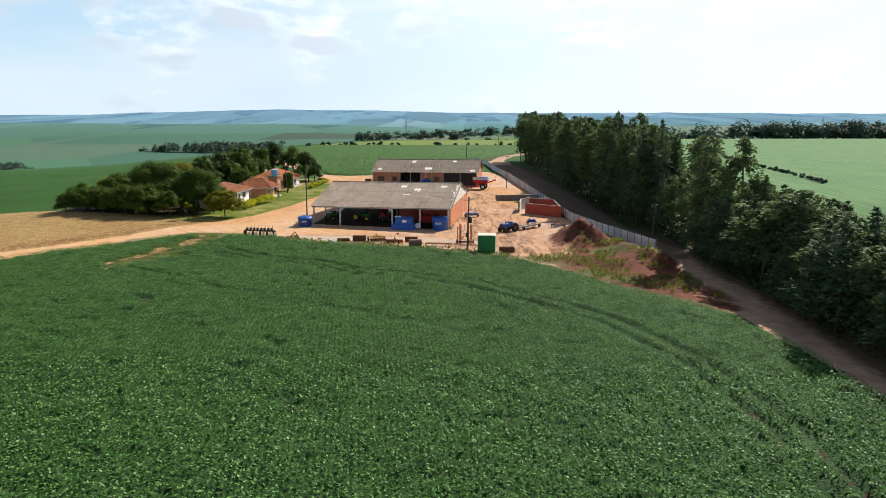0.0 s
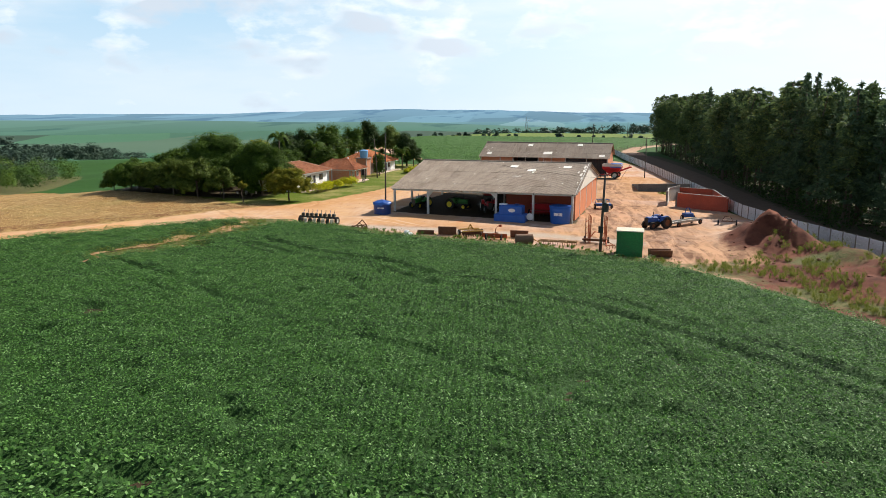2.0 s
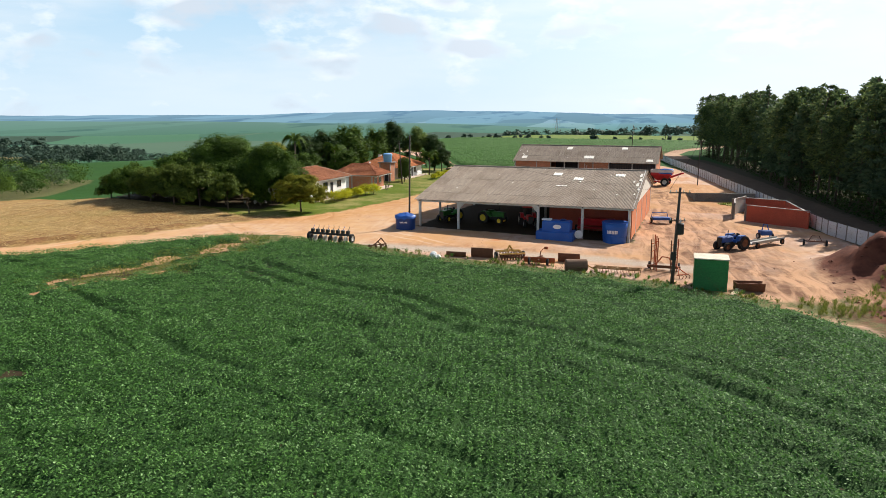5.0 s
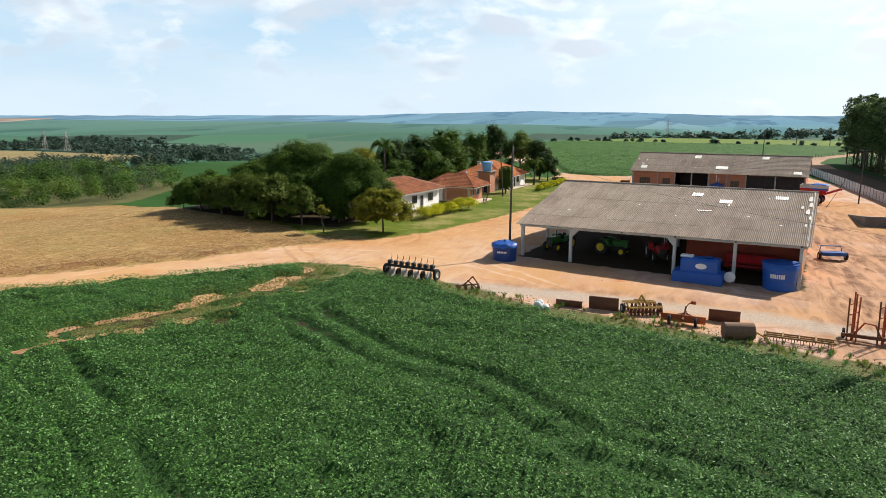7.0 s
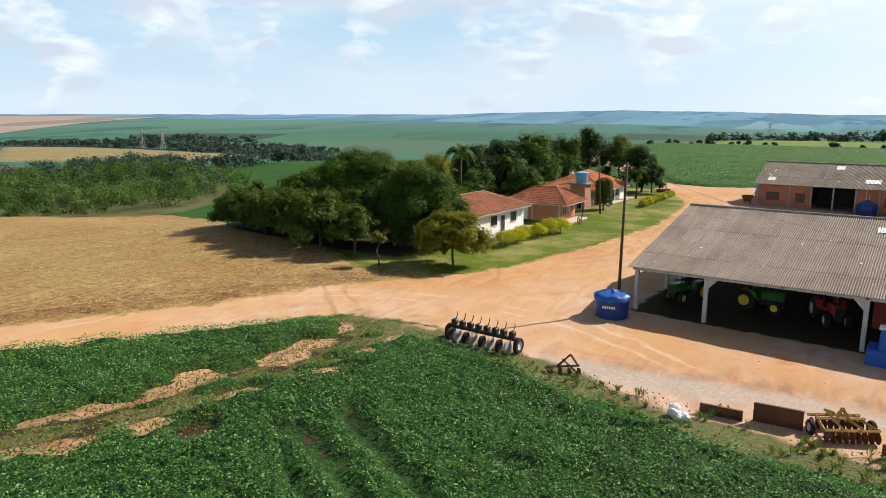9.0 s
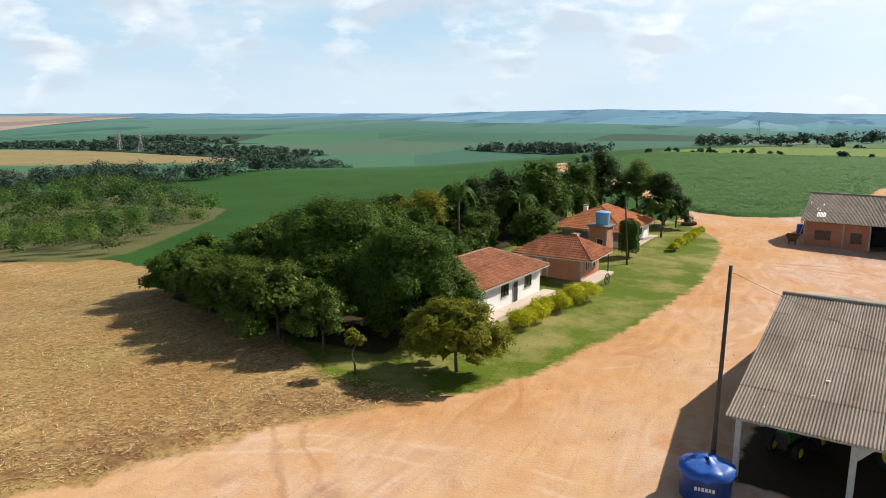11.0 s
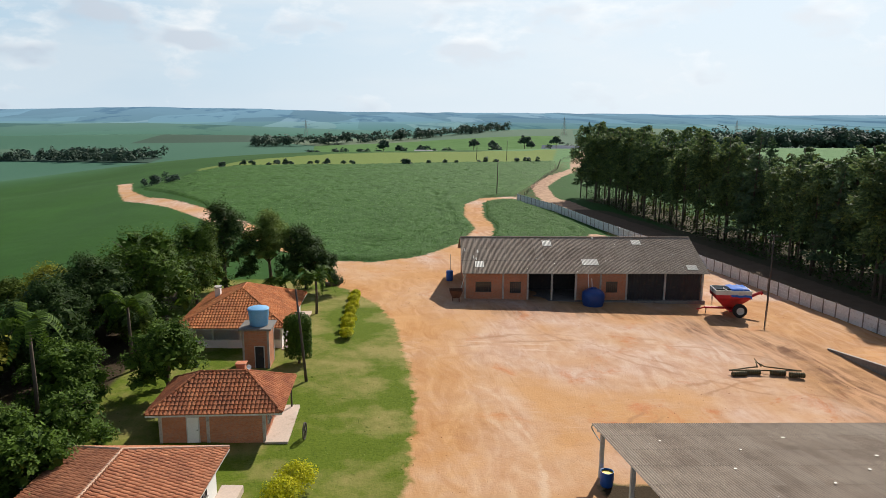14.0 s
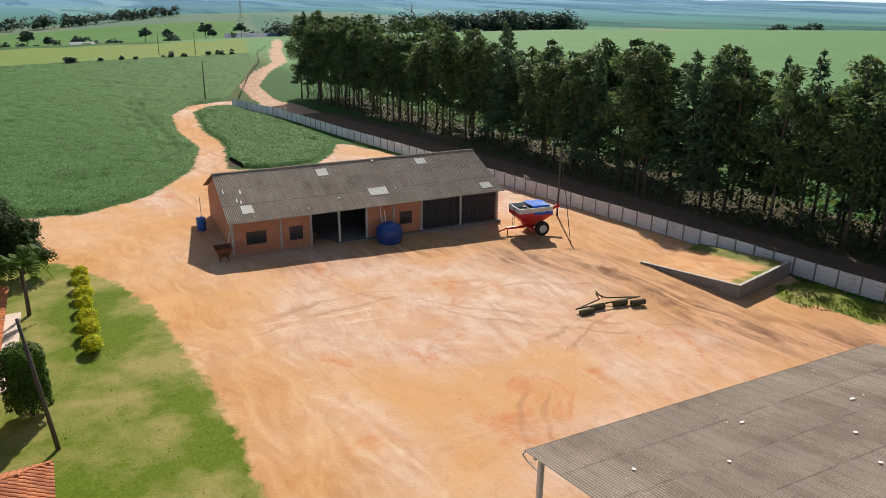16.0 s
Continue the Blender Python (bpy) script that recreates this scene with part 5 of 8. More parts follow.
def tree(name, x, y, h, rx, ry, leaf_mat, leaf, n, seed, label, k=18, low=0.3, limbs=7, size=0.40, group=""):
    rs, rng = np.random.RandomState(seed), random.Random(seed)
    t = thing(name, at_ground(x, y), label, "tree", group)
    part("trunk", trunk_mesh(rng, h * .66, max(.10, h * .024), limbs, rx * .7), BARK, t, smooth=True)
    core = crown_quads(rs, [(0, 0, h * (.5 + low * .35), rx * .68, ry * .68, h * (1 - low) * .33)], int(n * .20), leaf * 1.5, .2)
    lobes = broad_lobes(rs, rx, ry, h * low, h, int(k * 3.2), size * .60)
    heart = crown_quads(rs, [(l[0] * .9, l[1] * .9, l[2] - l[5] * .15, l[3] * .62, l[4] * .62, l[5] * .62) for l in lobes], 420, rx * .13, .1)
    outer = crown_quads(rs, lobes, int(n * 2.8), leaf * .55, .62)
    part("crown", quads_mesh("crown", np.concatenate([core, heart, outer]), leaf_mat), leaf_mat, t)
    return t


# the two great shade trees and the lower trees round them
tree("shade_tree", -68.0, 167.8, 11.4, 7.9, 7.6, TREE_DARK, .185, 34000, 1, "huge dense dark green shade tree beside the farmhouse", 40, .13, 9)
tree("shade_tree", -57.2, 163.6, 10.4, 6.5, 5.8, TREE_DARK, .175, 30000, 2, "large dense dark green shade tree before the farmhouse", 34, .13, 8)
tree("shade_tree", -66.5, 175.5, 9.0, 5.0, 5.0, TREE_DARK, .26, 7000, 3, "dense dark green tree behind the shade trees", 24, .12)
tree("olive_tree", -48.9, 156.4, 6.3, 5.0, 4.6, TREE_OLIVE, .15, 11000, 4, "rounded olive green tree with a leaning trunk on the lawn", 34, .12, 10, .30)
tree("orchard_tree", -83.0, 161.5, 5.8, 5.2, 4.2, TREE_DARK, .17, 5200, 5, "low dark green orchard tree at the stubble's edge", 14, .07)
tree("orchard_tree", -77.0, 158.8, 6.3, 5.0, 4.2, TREE_FRESH, .17, 5200, 6, "low dark green orchard tree at the stubble's edge", 14, .07)
tree("orchard_tree", -71.5, 157.2, 7.3, 5.2, 4.5, TREE_FRESH, .17, 5400, 7, "low olive green orchard tree at the stubble's edge", 14, .07)
tree("orchard_tree", -66.0, 155.8, 7.8, 5.1, 4.6, TREE_FRESH, .17, 5800, 8, "bushy dark green orchard tree at the stubble's edge", 15, .07)
tree("orchard_tree", -60.6, 155.0, 6.0, 3.2, 2.9, TREE_FRESH, .15, 3400, 9, "small yellow-green tree at the stubble's edge", 12, .3)
tree("orchard_tree", -85.5, 168.0, 6.5, 5.0, 5.0, TREE_DARK, .24, 3200, 10, "low dark green tree behind the orchard", 12, .07)
tree("orchard_tree", -77.5, 168.0, 8.0, 5.4, 5.4, TREE_DARK, .24, 3400, 11, "dark green tree behind the orchard", 12, .07)
for i, (x, y, h) in enumerate(((-80.2, 164.5, 5.2), (-74.0, 162.5, 6.2), (-69.0, 161.0, 6.6), (-63.5, 159.5, 5.4), (-88.0, 163.5, 4.4), (-58.0, 160.8, 3.6), (-79.5, 173.0, 6.0), (-70.5, 172.5, 8.2))):
    tree("orchard_tree", x, y, h, h * .62, h * .58, TREE_FRESH if i % 3 == 1 else TREE_DARK, .22, 1500, 500 + i, "bushy dark green tree among the orchard trees", 13, .05)
tree("sapling", -55.6, 152.1, 3.9, 1.0, 1.0, TREE_OLIVE, .16, 380, 12, "thin young tree with a sparse crown beside the lawn", 6, .55, 4)
# behind the houses
for i, (x, y, h, r, mat_, lab) in enumerate((
        (-64.0, 221.0, 10.6, 5.4, TREE_DARK, "tall rounded dark tree behind the tiled house"), (-68.5, 214.0, 9.2, 4.2, TREE_BLACK, "dark tree behind the houses"),
        (-69.5, 206.0, 8.6, 3.6, TREE_BLACK, "dark tree behind the houses"), (-57.6, 239.0, 11.0, 4.2, TREE_BLACK, "tall dark tree beyond the tiled house"),
        (-60.5, 232.0, 9.4, 4.0, TREE_DARK, "bright green tree beyond the tiled house"), (-51.4, 241.0, 9.4, 3.8, TREE_LIGHT, "airy light green tree beyond the tiled house"),
        (-46.3, 239.2, 8.2, 3.2, TREE_BLACK, "dark narrow tree at the yard's edge"), (-43.9, 237.5, 5.4, 2.4, TREE_BLACK, "low dark shrub at the yard's edge"),
        (-57.5, 200.2, 6.2, 3.3, TREE_DARK, "round dark green tree between the brick and tiled houses"), (-65.0, 197.0, 5.8, 3.2, TREE_DARK, "dark green garden tree behind the brick house"),
        (-72.0, 190.0, 6.4, 3.8, TREE_DARK, "dark green garden tree"), (-65.5, 185.0, 5.2, 3.2, TREE_DARK, "low dark garden tree behind the farmhouse"),
        (-74.0, 199.0, 7.2, 4.4, TREE_OLIVE, "brownish green garden tree"), (-79.5, 190.0, 5.6, 4.2, TREE_DARK, "bushy tree at the field's edge"),
        (-84.5, 179.5, 5.2, 4.4, TREE_OLIVE, "bushy tree at the field's edge"), (-78.0, 208.0, 6.0, 4.2, TREE_DARK, "bushy tree at the field's edge"),
        (-73.0, 220.0, 7.0, 4.2, TREE_OLIVE, "bushy tree at the field's edge"), (-67.5, 232.0, 7.4, 4.0, TREE_DARK, "bushy tree at the field's edge"),
        (-80.5, 177.0, 6.4, 4.2, TREE_DARK, "bushy tree behind the shade trees"), (-72.5, 178.5, 7.2, 4.4, TREE_DARK, "bushy tree behind the shade trees"))):
    tree("garden_tree", x, y, h * 1.25, r * 1.34, r * 1.28, mat_, .21, 4300 if h > 7 else 2800, 40 + i, lab, 15, .06 if mat_ != TREE_LIGHT else .3)


rng = random.Random(19)
for i in range(26):
    x, y = rng.uniform(-86, -61), rng.uniform(176, 238)
    x = max(x, -88 + max(0, (y - 205) * .55))
    h = rng.uniform(4.2, 7.6)
    tree("garden_tree", x, y, h, h * rng.uniform(.52, .66), h * rng.uniform(.52, .66), rng.choice((TREE_DARK, TREE_DARK, TREE_FRESH, TREE_BLACK)), .22, 1300, 400 + i, "bushy tree in the overgrown garden behind the houses", 13, .04)


def palm(x, y, h, seed, s=1.0, label="tall feathery grey-green palm behind the houses"):
    rng = random.Random(seed)
    t = thing("palm_tree", at_ground(x, y), label, "tree")
    part("trunk", MB().tube([(0, 0, -.2), (.1, 0, h * .4), (.05, .1, h * .78)], .19, 8, .13), BARK, t, smooth=True)
    for k in range(15):
        a, drop = rng.uniform(0, 6.283), rng.uniform(.3, 1.5)
        mb, L = MB(), s * rng.uniform(2.4, 3.3)
        spine = []
        for i in range(8):
            f = i / 7
            spine.append(Vector((math.cos(a) * L * f, math.sin(a) * L * f, h * .78 + s * (1.3 * math.sin(f * 2.2) * (1.6 - drop * .4) - drop * 2.2 * f * f))))
        side = Vector((-math.sin(a), math.cos(a), 0))
        for i in range(7):
            for s in (-1, 1):
                for j in range(3):
                    p = spine[i].lerp(spine[i + 1], j / 3)
                    w = s * .85 * math.sin((i + j / 3 + .6) / 7.8 * 3.1)
                    q = p + side * s * w + Vector((0, 0, -.35 * w))
                    d = (spine[i + 1] - spine[i]).normalized() * .07
                    mb.add([p - d, p + d, q + d * .4 + d * 3, q + d * 2], [(0, 1, 2, 3)])
        mb.tube(spine, .03, 4, .01)
        part("frond", mb, TREE_DARK, t)


palm(-65.6, 192.5, 11.6, 3)
palm(-62.4, 207.0, 8.4, 5)
palm(-44.6, 226.0, 5.6, 7, .62, "small dark palm with drooping fronds on the lawn")
palm(-49.6, 233.7, 2.4, 8, .8, "low grey palm with drooping fronds behind the tiled house")


# clipped hedges and topiary
def hedge(x, y, rx, ry, h, seed, label, group):
    rs = np.random.RandomState(seed)
    t = thing("hedge_bush", at_ground(x, y, -10), label, "bush", group)
    lobes = [(rs.uniform(-.25, .25) * rx, rs.uniform(-.25, .25) * ry, h * rs.uniform(.35, .55), rx * rs.uniform(.65, .85), ry * rs.uniform(.65, .85), h * rs.uniform(.42, .52)) for _ in range(5)]
    part("twigs", MB().tube([(0, 0, -.1), (.05, 0, h * .3), (.2, .1, h * .6)], .06, 5, .02).tube([(0, 0, .1), (-.2, -.1, h * .6)], .04, 5, .02), BARK, t)
    part("leaves", quads_mesh("leaves", crown_quads(rs, lobes, 2600, .085, .7), HEDGE_LEAF), HEDGE_LEAF, t)


for i, (x, y, r, h) in enumerate(((-48.3, 169.6, 1.5, 2.1), (-47.7, 172.0, 1.45, 2.0), (-47.9, 174.9, 1.6, 2.0), (-46.7, 176.9, 1.5, 2.0), (-46.1, 180.0, 1.7, 2.3), (-45.3, 182.2, 1.5, 2.2))):
    hedge(x, y, r, r * 1.1, h, 70 + i, "clipped yellow-green hedge bush beside the farmhouse", "hedge by the farmhouse")
for i in range(7):
    hedge(-41.0 + i * .28, 215.8 + i * 2.9, .95, 1.2, 1.35 + .2 * (i % 2), 80 + i, "low yellow-green hedge bush on the lawn", "hedge row on the lawn")

topi = thing("topiary_tree", at_ground(-46.1, 207.9), "clipped dark green column-shaped tree on the lawn", "tree")
rs = np.random.RandomState(91)
part("trunk", MB().tube([(0, 0, -.2), (.02, 0, 1.4)], .14, 8, .1), BARK, topi)
part("leaves", quads_mesh("leaves", crown_quads(rs, [(0, 0, 3.0 + dz, 1.35, 1.35, .95) for dz in (-1.9, -1.2, -.5, .3, 1.0, 1.5)], 22000, .085, .85), TREE_DARK), TREE_DARK, topi)


def spray_quads(rs, lobes, n, length, aspect):
    """Slender leaf sprays over the lobes, pointing outwards and a little down."""
    w = np.array([l[3] * l[4] + l[3] * l[5] for l in lobes])
    out = []
    for l, k in zip(lobes, np.maximum(6, (n * w / w.sum()).astype(int))):
        d = rs.normal(size=(k, 3))
        d /= np.linalg.norm(d, axis=1)[:, None]
        c = np.array(l[:3]) + d * (.35 + .65 * rs.rand(k) ** .5)[:, None] * np.array(l[3:])
        u = d + rs.normal(size=(k, 3)) * .45 + np.array([l[0], l[1], 0]) * .25
        u[:, 2] -= .15
        u /= np.linalg.norm(u, axis=1)[:, None]
        v = np.cross(u, rs.normal(size=(k, 3)))
        v /= np.linalg.norm(v, axis=1)[:, None]
        s = (length * rs.uniform(.6, 1.4, k))[:, None]
        out.append(np.stack([c - u * s, c - v * s * aspect, c + u * s, c + v * s * aspect], 1))
    return np.concatenate(out)


# --- tall trees along the road: pines and gums, a few shapes, many copies
def tall_tree(name, seed, h, kind):
    rs, rng = np.random.RandomState(seed), random.Random(seed)
    t = new(name)
    part("trunk", trunk_mesh(rng, h * .96, .2, 6, 1.6, .4, .5), BARK, t, smooth=True)
    lobes, mt = [], FOREST_PINE if kind == "pine" else TREE_EUCA
    if kind == "pine":
        for i in range(24):
            f = i / 23
            r = (1 - f) ** .75 * 3.1 + .25
            for k in range(5):
                a = rng.uniform(0, 6.283)
                d = r * rng.uniform(.45, .95)
                lobes.append((math.cos(a) * d, math.sin(a) * d, h * (.22 + .77 * f) - .25 * d + rng.uniform(-.35, .35), r * .40, r * .40, .38))
        q = spray_quads(rs, lobes, 2500, .40, .30)
        inner = [(0, 0, h * (.28 + .62 * i / 11), .25 + 1.5 * (1 - i / 11), .25 + 1.5 * (1 - i / 11), h * .05) for i in range(12)]
    else:
        for i in range(36):
            f = rng.uniform(0, 1)
            r = 3.0 * math.sin((f * .82 + .13) * 3.0) ** .7 + .4
            a = rng.uniform(0, 6.283)
            d = r * rng.uniform(.25, .85)
            lobes.append((math.cos(a) * d, math.sin(a) * d, h * (.26 + .69 * f), r * .42, r * .42, r * .40))
        q = spray_quads(rs, lobes, 2500, .30, .42)
        inner = [(l[0] * .75, l[1] * .75, l[2], l[3] * .8, l[4] * .8, l[5] * .8) for l in lobes]
    q = np.concatenate([q, crown_quads(rs, inner, 130, .5, .2, .2)])
    part("crown", quads_mesh("crown", q, mt), mt, t)
    return t


LABELS = {"pine_tree": "tall dark green pine with a slender trunk beside the dirt road", "gum_tree": "tall slender gum tree with a loose grey-green crown beside the road"}
kinds = [("pine_tree", tall_tree("pine_tree", 201, 20.5, "pine")), ("pine_tree", tall_tree("pine_tree", 202, 18.5, "pine")), ("gum_tree", tall_tree("gum_tree", 203, 20.5, "gum")),
         ("gum_tree", tall_tree("gum_tree", 204, 18.0, "gum")), ("gum_tree", tall_tree("gum_tree", 205, 21.5, "gum")), ("pine_tree", tall_tree("pine_tree", 206, 20.0, "pine"))]
for nm, ob in kinds:
    tagged(ob, LABELS[nm], "tree", "roadside trees")
rng = random.Random(77)
spots = []
for y in np.arange(62, 356, 4.0):
    edge = 40.6 + 1.2 * math.sin(y * .05) if y > 150 else 45.2
    if y > 285:
        edge = 40.0 - (y - 285) * .03
    for row in range(4):
        x = edge + row * 4.4 + rng.uniform(-1.3, 1.3)
        if 138 < y < 152 and row < 3 and rng.random() < .6:
            continue
        if rng.random() < (.06, .12, .42, .55)[row]:
            continue
        spots.append((x, y + rng.uniform(-1.8, 1.8), y))
for k, (x, y, y0) in enumerate(spots):
    i = rng.randrange(6)
    if i in (0, 1, 5) and rng.random() < (.8 if y0 > 235 else .35):
        i = rng.choice((2, 3, 4))
    s = rng.uniform(.92, 1.18) if y0 > 150 else rng.uniform(.52, .70) if y0 < 116 else rng.uniform(.55, .72)
    if abs(y0 - 121) < 2.2 and x < 50:
        s, i = 1.0, 4
    wide = 1.75 if y0 < 116 else 1.0
    m = at_ground(x, y, rng.uniform(0, 360), -.05) @ Matrix.Diagonal((s * wide * rng.uniform(1.0, 1.3), s * wide * rng.uniform(1.0, 1.3), s, 1))
    if k < 6:
        kinds[k][1].matrix_basis = m
    else:
        ob = copy_thing(kinds[i][1], Matrix())
        ob.matrix_basis = m

# undergrowth at the feet of the roadside trees
rs = np.random.RandomState(55)
n = 34000
uy = rs.uniform(60, 350, n)
ux = 38.6 + np.where(uy < 150, 5, 0) - np.where(uy > 285, (uy - 285) * .03, 0) + rs.rand(n) ** 1.4 * 13
uc = np.stack([ux, uy, height(ux, uy) + rs.rand(n) ** 1.5 * (np.where(ux < 46, 4.2, 2.4) + np.where(ux < 46, 3.0, 3.6) * smooth(205, 240, uy)) * (.4 + 1.2 * soft_noise(ux, uy, 5, 31))], 1)
tagged(new("undergrowth", quads_mesh("undergrowth", leaf_quads(rs, uc, .22, .3), TREE_BLACK)), "dark scrubby undergrowth below the roadside trees", "undergrowth", kind="stuff")
n = 5200
uy = rs.uniform(60, 350, n)
ux = 49.5 + rs.rand(n) * 26
uc = np.stack([ux, uy, height(ux, uy) + rs.rand(n) * 1.3], 1)
tagged(new("tall_grass", quads_mesh("tall_grass", leaf_quads(rs, uc, .45, .2), WEED_LEAF)), "sunlit rough grass behind the roadside trees", "grass", kind="stuff")


# --- wooded hollow beside the stubble, far woods and tree lines
def clump_field(name, xy, hs, rs, per, leaf, material, label, category="wood"):
    """Many crowns as one mass of leaves."""
    lobes = []
    for (x, y), h in zip(xy, hs):
        z = gz(x, y)
        for _ in range(3):
            r = h * rs.uniform(.30, .42)
            lobes.append((x + rs.uniform(-.4, .4) * h * .5, y + rs.uniform(-.4, .4) * h * .5, z + h * rs.uniform(.10, .66), r, r, h * .34))
    heart = crown_quads(rs, [(l[0], l[1], l[2], l[3] * .55, l[4] * .55, l[5] * .55) for l in lobes], 14 * len(lobes), min(1.6, float(np.mean(hs)) * .07), .15, .2)
    me = quads_mesh(name, np.concatenate([heart, crown_quads(rs, lobes, per * len(hs), leaf, .6, .3)]), material)
    return tagged(new(name, me), label, category, kind="stuff")


rs = np.random.RandomState(61)
cand = np.stack([rs.uniform(-350, -98, 6000), rs.uniform(150, 290, 6000)], 1)
cand = cand[signed(HOLLOW, cand[:, 0], cand[:, 1]) < -.6]
cand = cand[np.arctan2(cand[:, 0] + 27, cand[:, 1] - 108) > -1.14]
gone = np.hypot(cand[:, 0] + 27, cand[:, 1] - 108)
order = np.argsort(gone)
cand, gone = cand[order], gone[order]
keep_ = []
for k in range(len(cand)):                       # crowns stand apart by about their own width
    if len(keep_) < 420 and all(np.hypot(*(cand[k] - cand[j])) > 3.9 + .013 * gone[k] for j in keep_):
        keep_.append(k)
cand, gone = cand[keep_], gone[keep_]
tall_ = rs.uniform(4.0, 8.2, len(cand)) * (1 + .35 * smooth(170, 260, gone))
which = rs.rand(len(cand))
for lo, hi, mat_, nm, lab in ((0, .34, HOLLOW_DARK, "hollow_wood", "dense dark green wood in the hollow beside the stubble field"), (.34, .78, HOLLOW_GREEN, "hollow_wood", "fresh green broadleaf trees in the hollow wood"),
                              (.78, .9, HOLLOW_LIME, "hollow_wood", "lime green trees in the hollow wood"), (.9, 1.01, HOLLOW_GREY, "hollow_scrub", "grey-green scrub in the hollow wood")):
    for a_, b_, per, leaf in ((0, 185, 900, .14), (185, 600, 330, .26)):
        pick_ = (which >= lo) & (which < hi) & (gone >= a_) & (gone < b_)
        if pick_.any():
            clump_field(nm, cand[pick_], tall_[pick_], rs, per, leaf, mat_, lab)


def wood_line(name, a, b, wide, count, h, seed, label, leaf=1.6, per=36):
    r = np.random.RandomState(seed)
    t = r.rand(count)
    dx, dy = b[0] - a[0], b[1] - a[1]
    L = math.hypot(dx, dy)
    off = r.uniform(-.5, .5, count) * wide
    xy = np.stack([a[0] + dx * t - dy / L * off, a[1] + dy * t + dx / L * off], 1)
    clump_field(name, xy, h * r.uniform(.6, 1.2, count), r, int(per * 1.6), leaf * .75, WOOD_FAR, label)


wood_line("far_wood", (-1250, 860), (-560, 800), 130, 520, 10, 1, "dark belt of distant wood in the valley", 2.2, 22)
wood_line("far_wood", (-1200, 1060), (-900, 1080), 50, 70, 13, 2, "dark belt of distant wood in the valley", 2.6, 26)
wood_line("far_wood", (-430, 350), (-290, 362), 40, 120, 11, 3, "dark wood behind the hollow", .8, 70)
wood_line("far_wood", (-290, 364), (-345, 570), 22, 90, 11, 15, "row of dark trees below the hillside field", .9, 50)
wood_line("far_wood", (-430, 1080), (-250, 1000), 80, 120, 14, 4, "dark distant wood among green fields", 2.4, 26)
wood_line("far_wood", (-150, 1230), (330, 1640), 60, 170, 19, 5, "long dark wood on a distant ridge", 3.0, 26)
wood_line("far_wood", (-95, 470), (-30, 476), 3, 18, 3, 7, "low bushes along the yellow field", 0.9)
wood_line("far_wood", (-10, 478), (75, 516), 4, 16, 3, 17, "low bushes along the yellow field", 0.9)
wood_line("far_wood", (205, 840), (300, 700), 40, 60, 20, 8, "tall dark wood beyond the fields", 2.2, 34)
wood_line("far_wood", (300, 700), (492, 716), 36, 170, 19, 9, "long tall dark tree row beyond the fields", 2.2, 34)
wood_line("far_wood", (500, 850), (1010, 1240), 60, 150, 20, 10, "long tall dark tree row beyond the fields", 2.6, 30)
wood_line("far_wood", (735, 640), (765, 600), 20, 14, 12, 12, "small dark copse in a green field", 2.0, 34)
wood_line("far_wood", (152, 392), (134, 250), 1.5, 70, 1.6, 13, "low dark hedge line across the green field", 0.6, 30)
wood_line("far_wood", (-112, 418), (-98, 405), 6, 9, 4, 14, "dark bushes at the bend of the dirt track", 0.45, 110)
wood_line("far_wood", (-70, 745), (180, 790), 30, 26, 8, 16, "scattered dark bushes on a distant field", 1.6, 30)
for i, (x, y, h) in enumerate(((9, 810, 17), (56, 895, 16), (91, 786, 14), (112, 800, 13), (139, 783, 17), (169, 781, 16), (24, 815, 12), (150, 800, 12))):
    tree("distant_tree", x, y, h, h * .42, h * .42, WOOD_FAR, 1.1, 420, 300 + i, "dark distant umbrella-shaped tree on a ridge", 8, .45, 4)


FAR_BLUE = plain("dark_blue_roofing", (.045, .085, .15), .7, scale=.3)
FAR_PALE = plain("pale_roofing", (.50, .50, .48), .7, scale=.3)


def far_building(name, x, y, rz, L, W, eave, ridge, roof, label):
    t = thing(name, at_ground(x, y, rz), label, "building")
    for a in (0, W - .4):
        part("wall", MB().box(0, a, -2, L, a + .4, eave), OFF_WHITE, t)
    for u in (0, L - .4):
        part("gable", MB().prism([(u, .4, -2), (u, W - .4, -2), (u, W - .4, eave), (u, W / 2, ridge - .3), (u, .4, eave)], (.4, 0, 0)), OFF_WHITE, t)
    for v0, v1 in ((-.8, W / 2), (W + .8, W / 2)):
        part("roof", MB().prism([(-.8, v0, eave - .2), (L + .8, v0, eave - .2), (L + .8, v1, ridge), (-.8, v1, ridge)], (0, 0, .25)), roof, t)
    n = int(L / 6)
    for k in range(n):
        u = (k + .5) * L / n
        part("window", MB().box(u - 1, -.06, eave * .35, u + 1, -.01, eave * .75), GLASS_DARK, t)


far_building("far_barn", 163, 806, -20, 46, 15, 4.2, 8.0, FAR_BLUE, "long distant barn with a dark blue roof")
far_building("far_farmhouse", 38, 803, -10, 20, 9, 3.2, 5.6, FAR_PALE, "small distant farmhouse with a pale roof among trees")


def patch_material(name, a, b, scale=.05):
    m = Mat(name, 1.0, 0, .05)
    m.color(m.mix(m.rng(m.math("ADD", m.math("MULTIPLY", m.noise(scale, 4.0), .6), m.math("MULTIPLY", m.noise(scale * 12, 3.0), .4)), .35, .65), a, b))
    return m.m


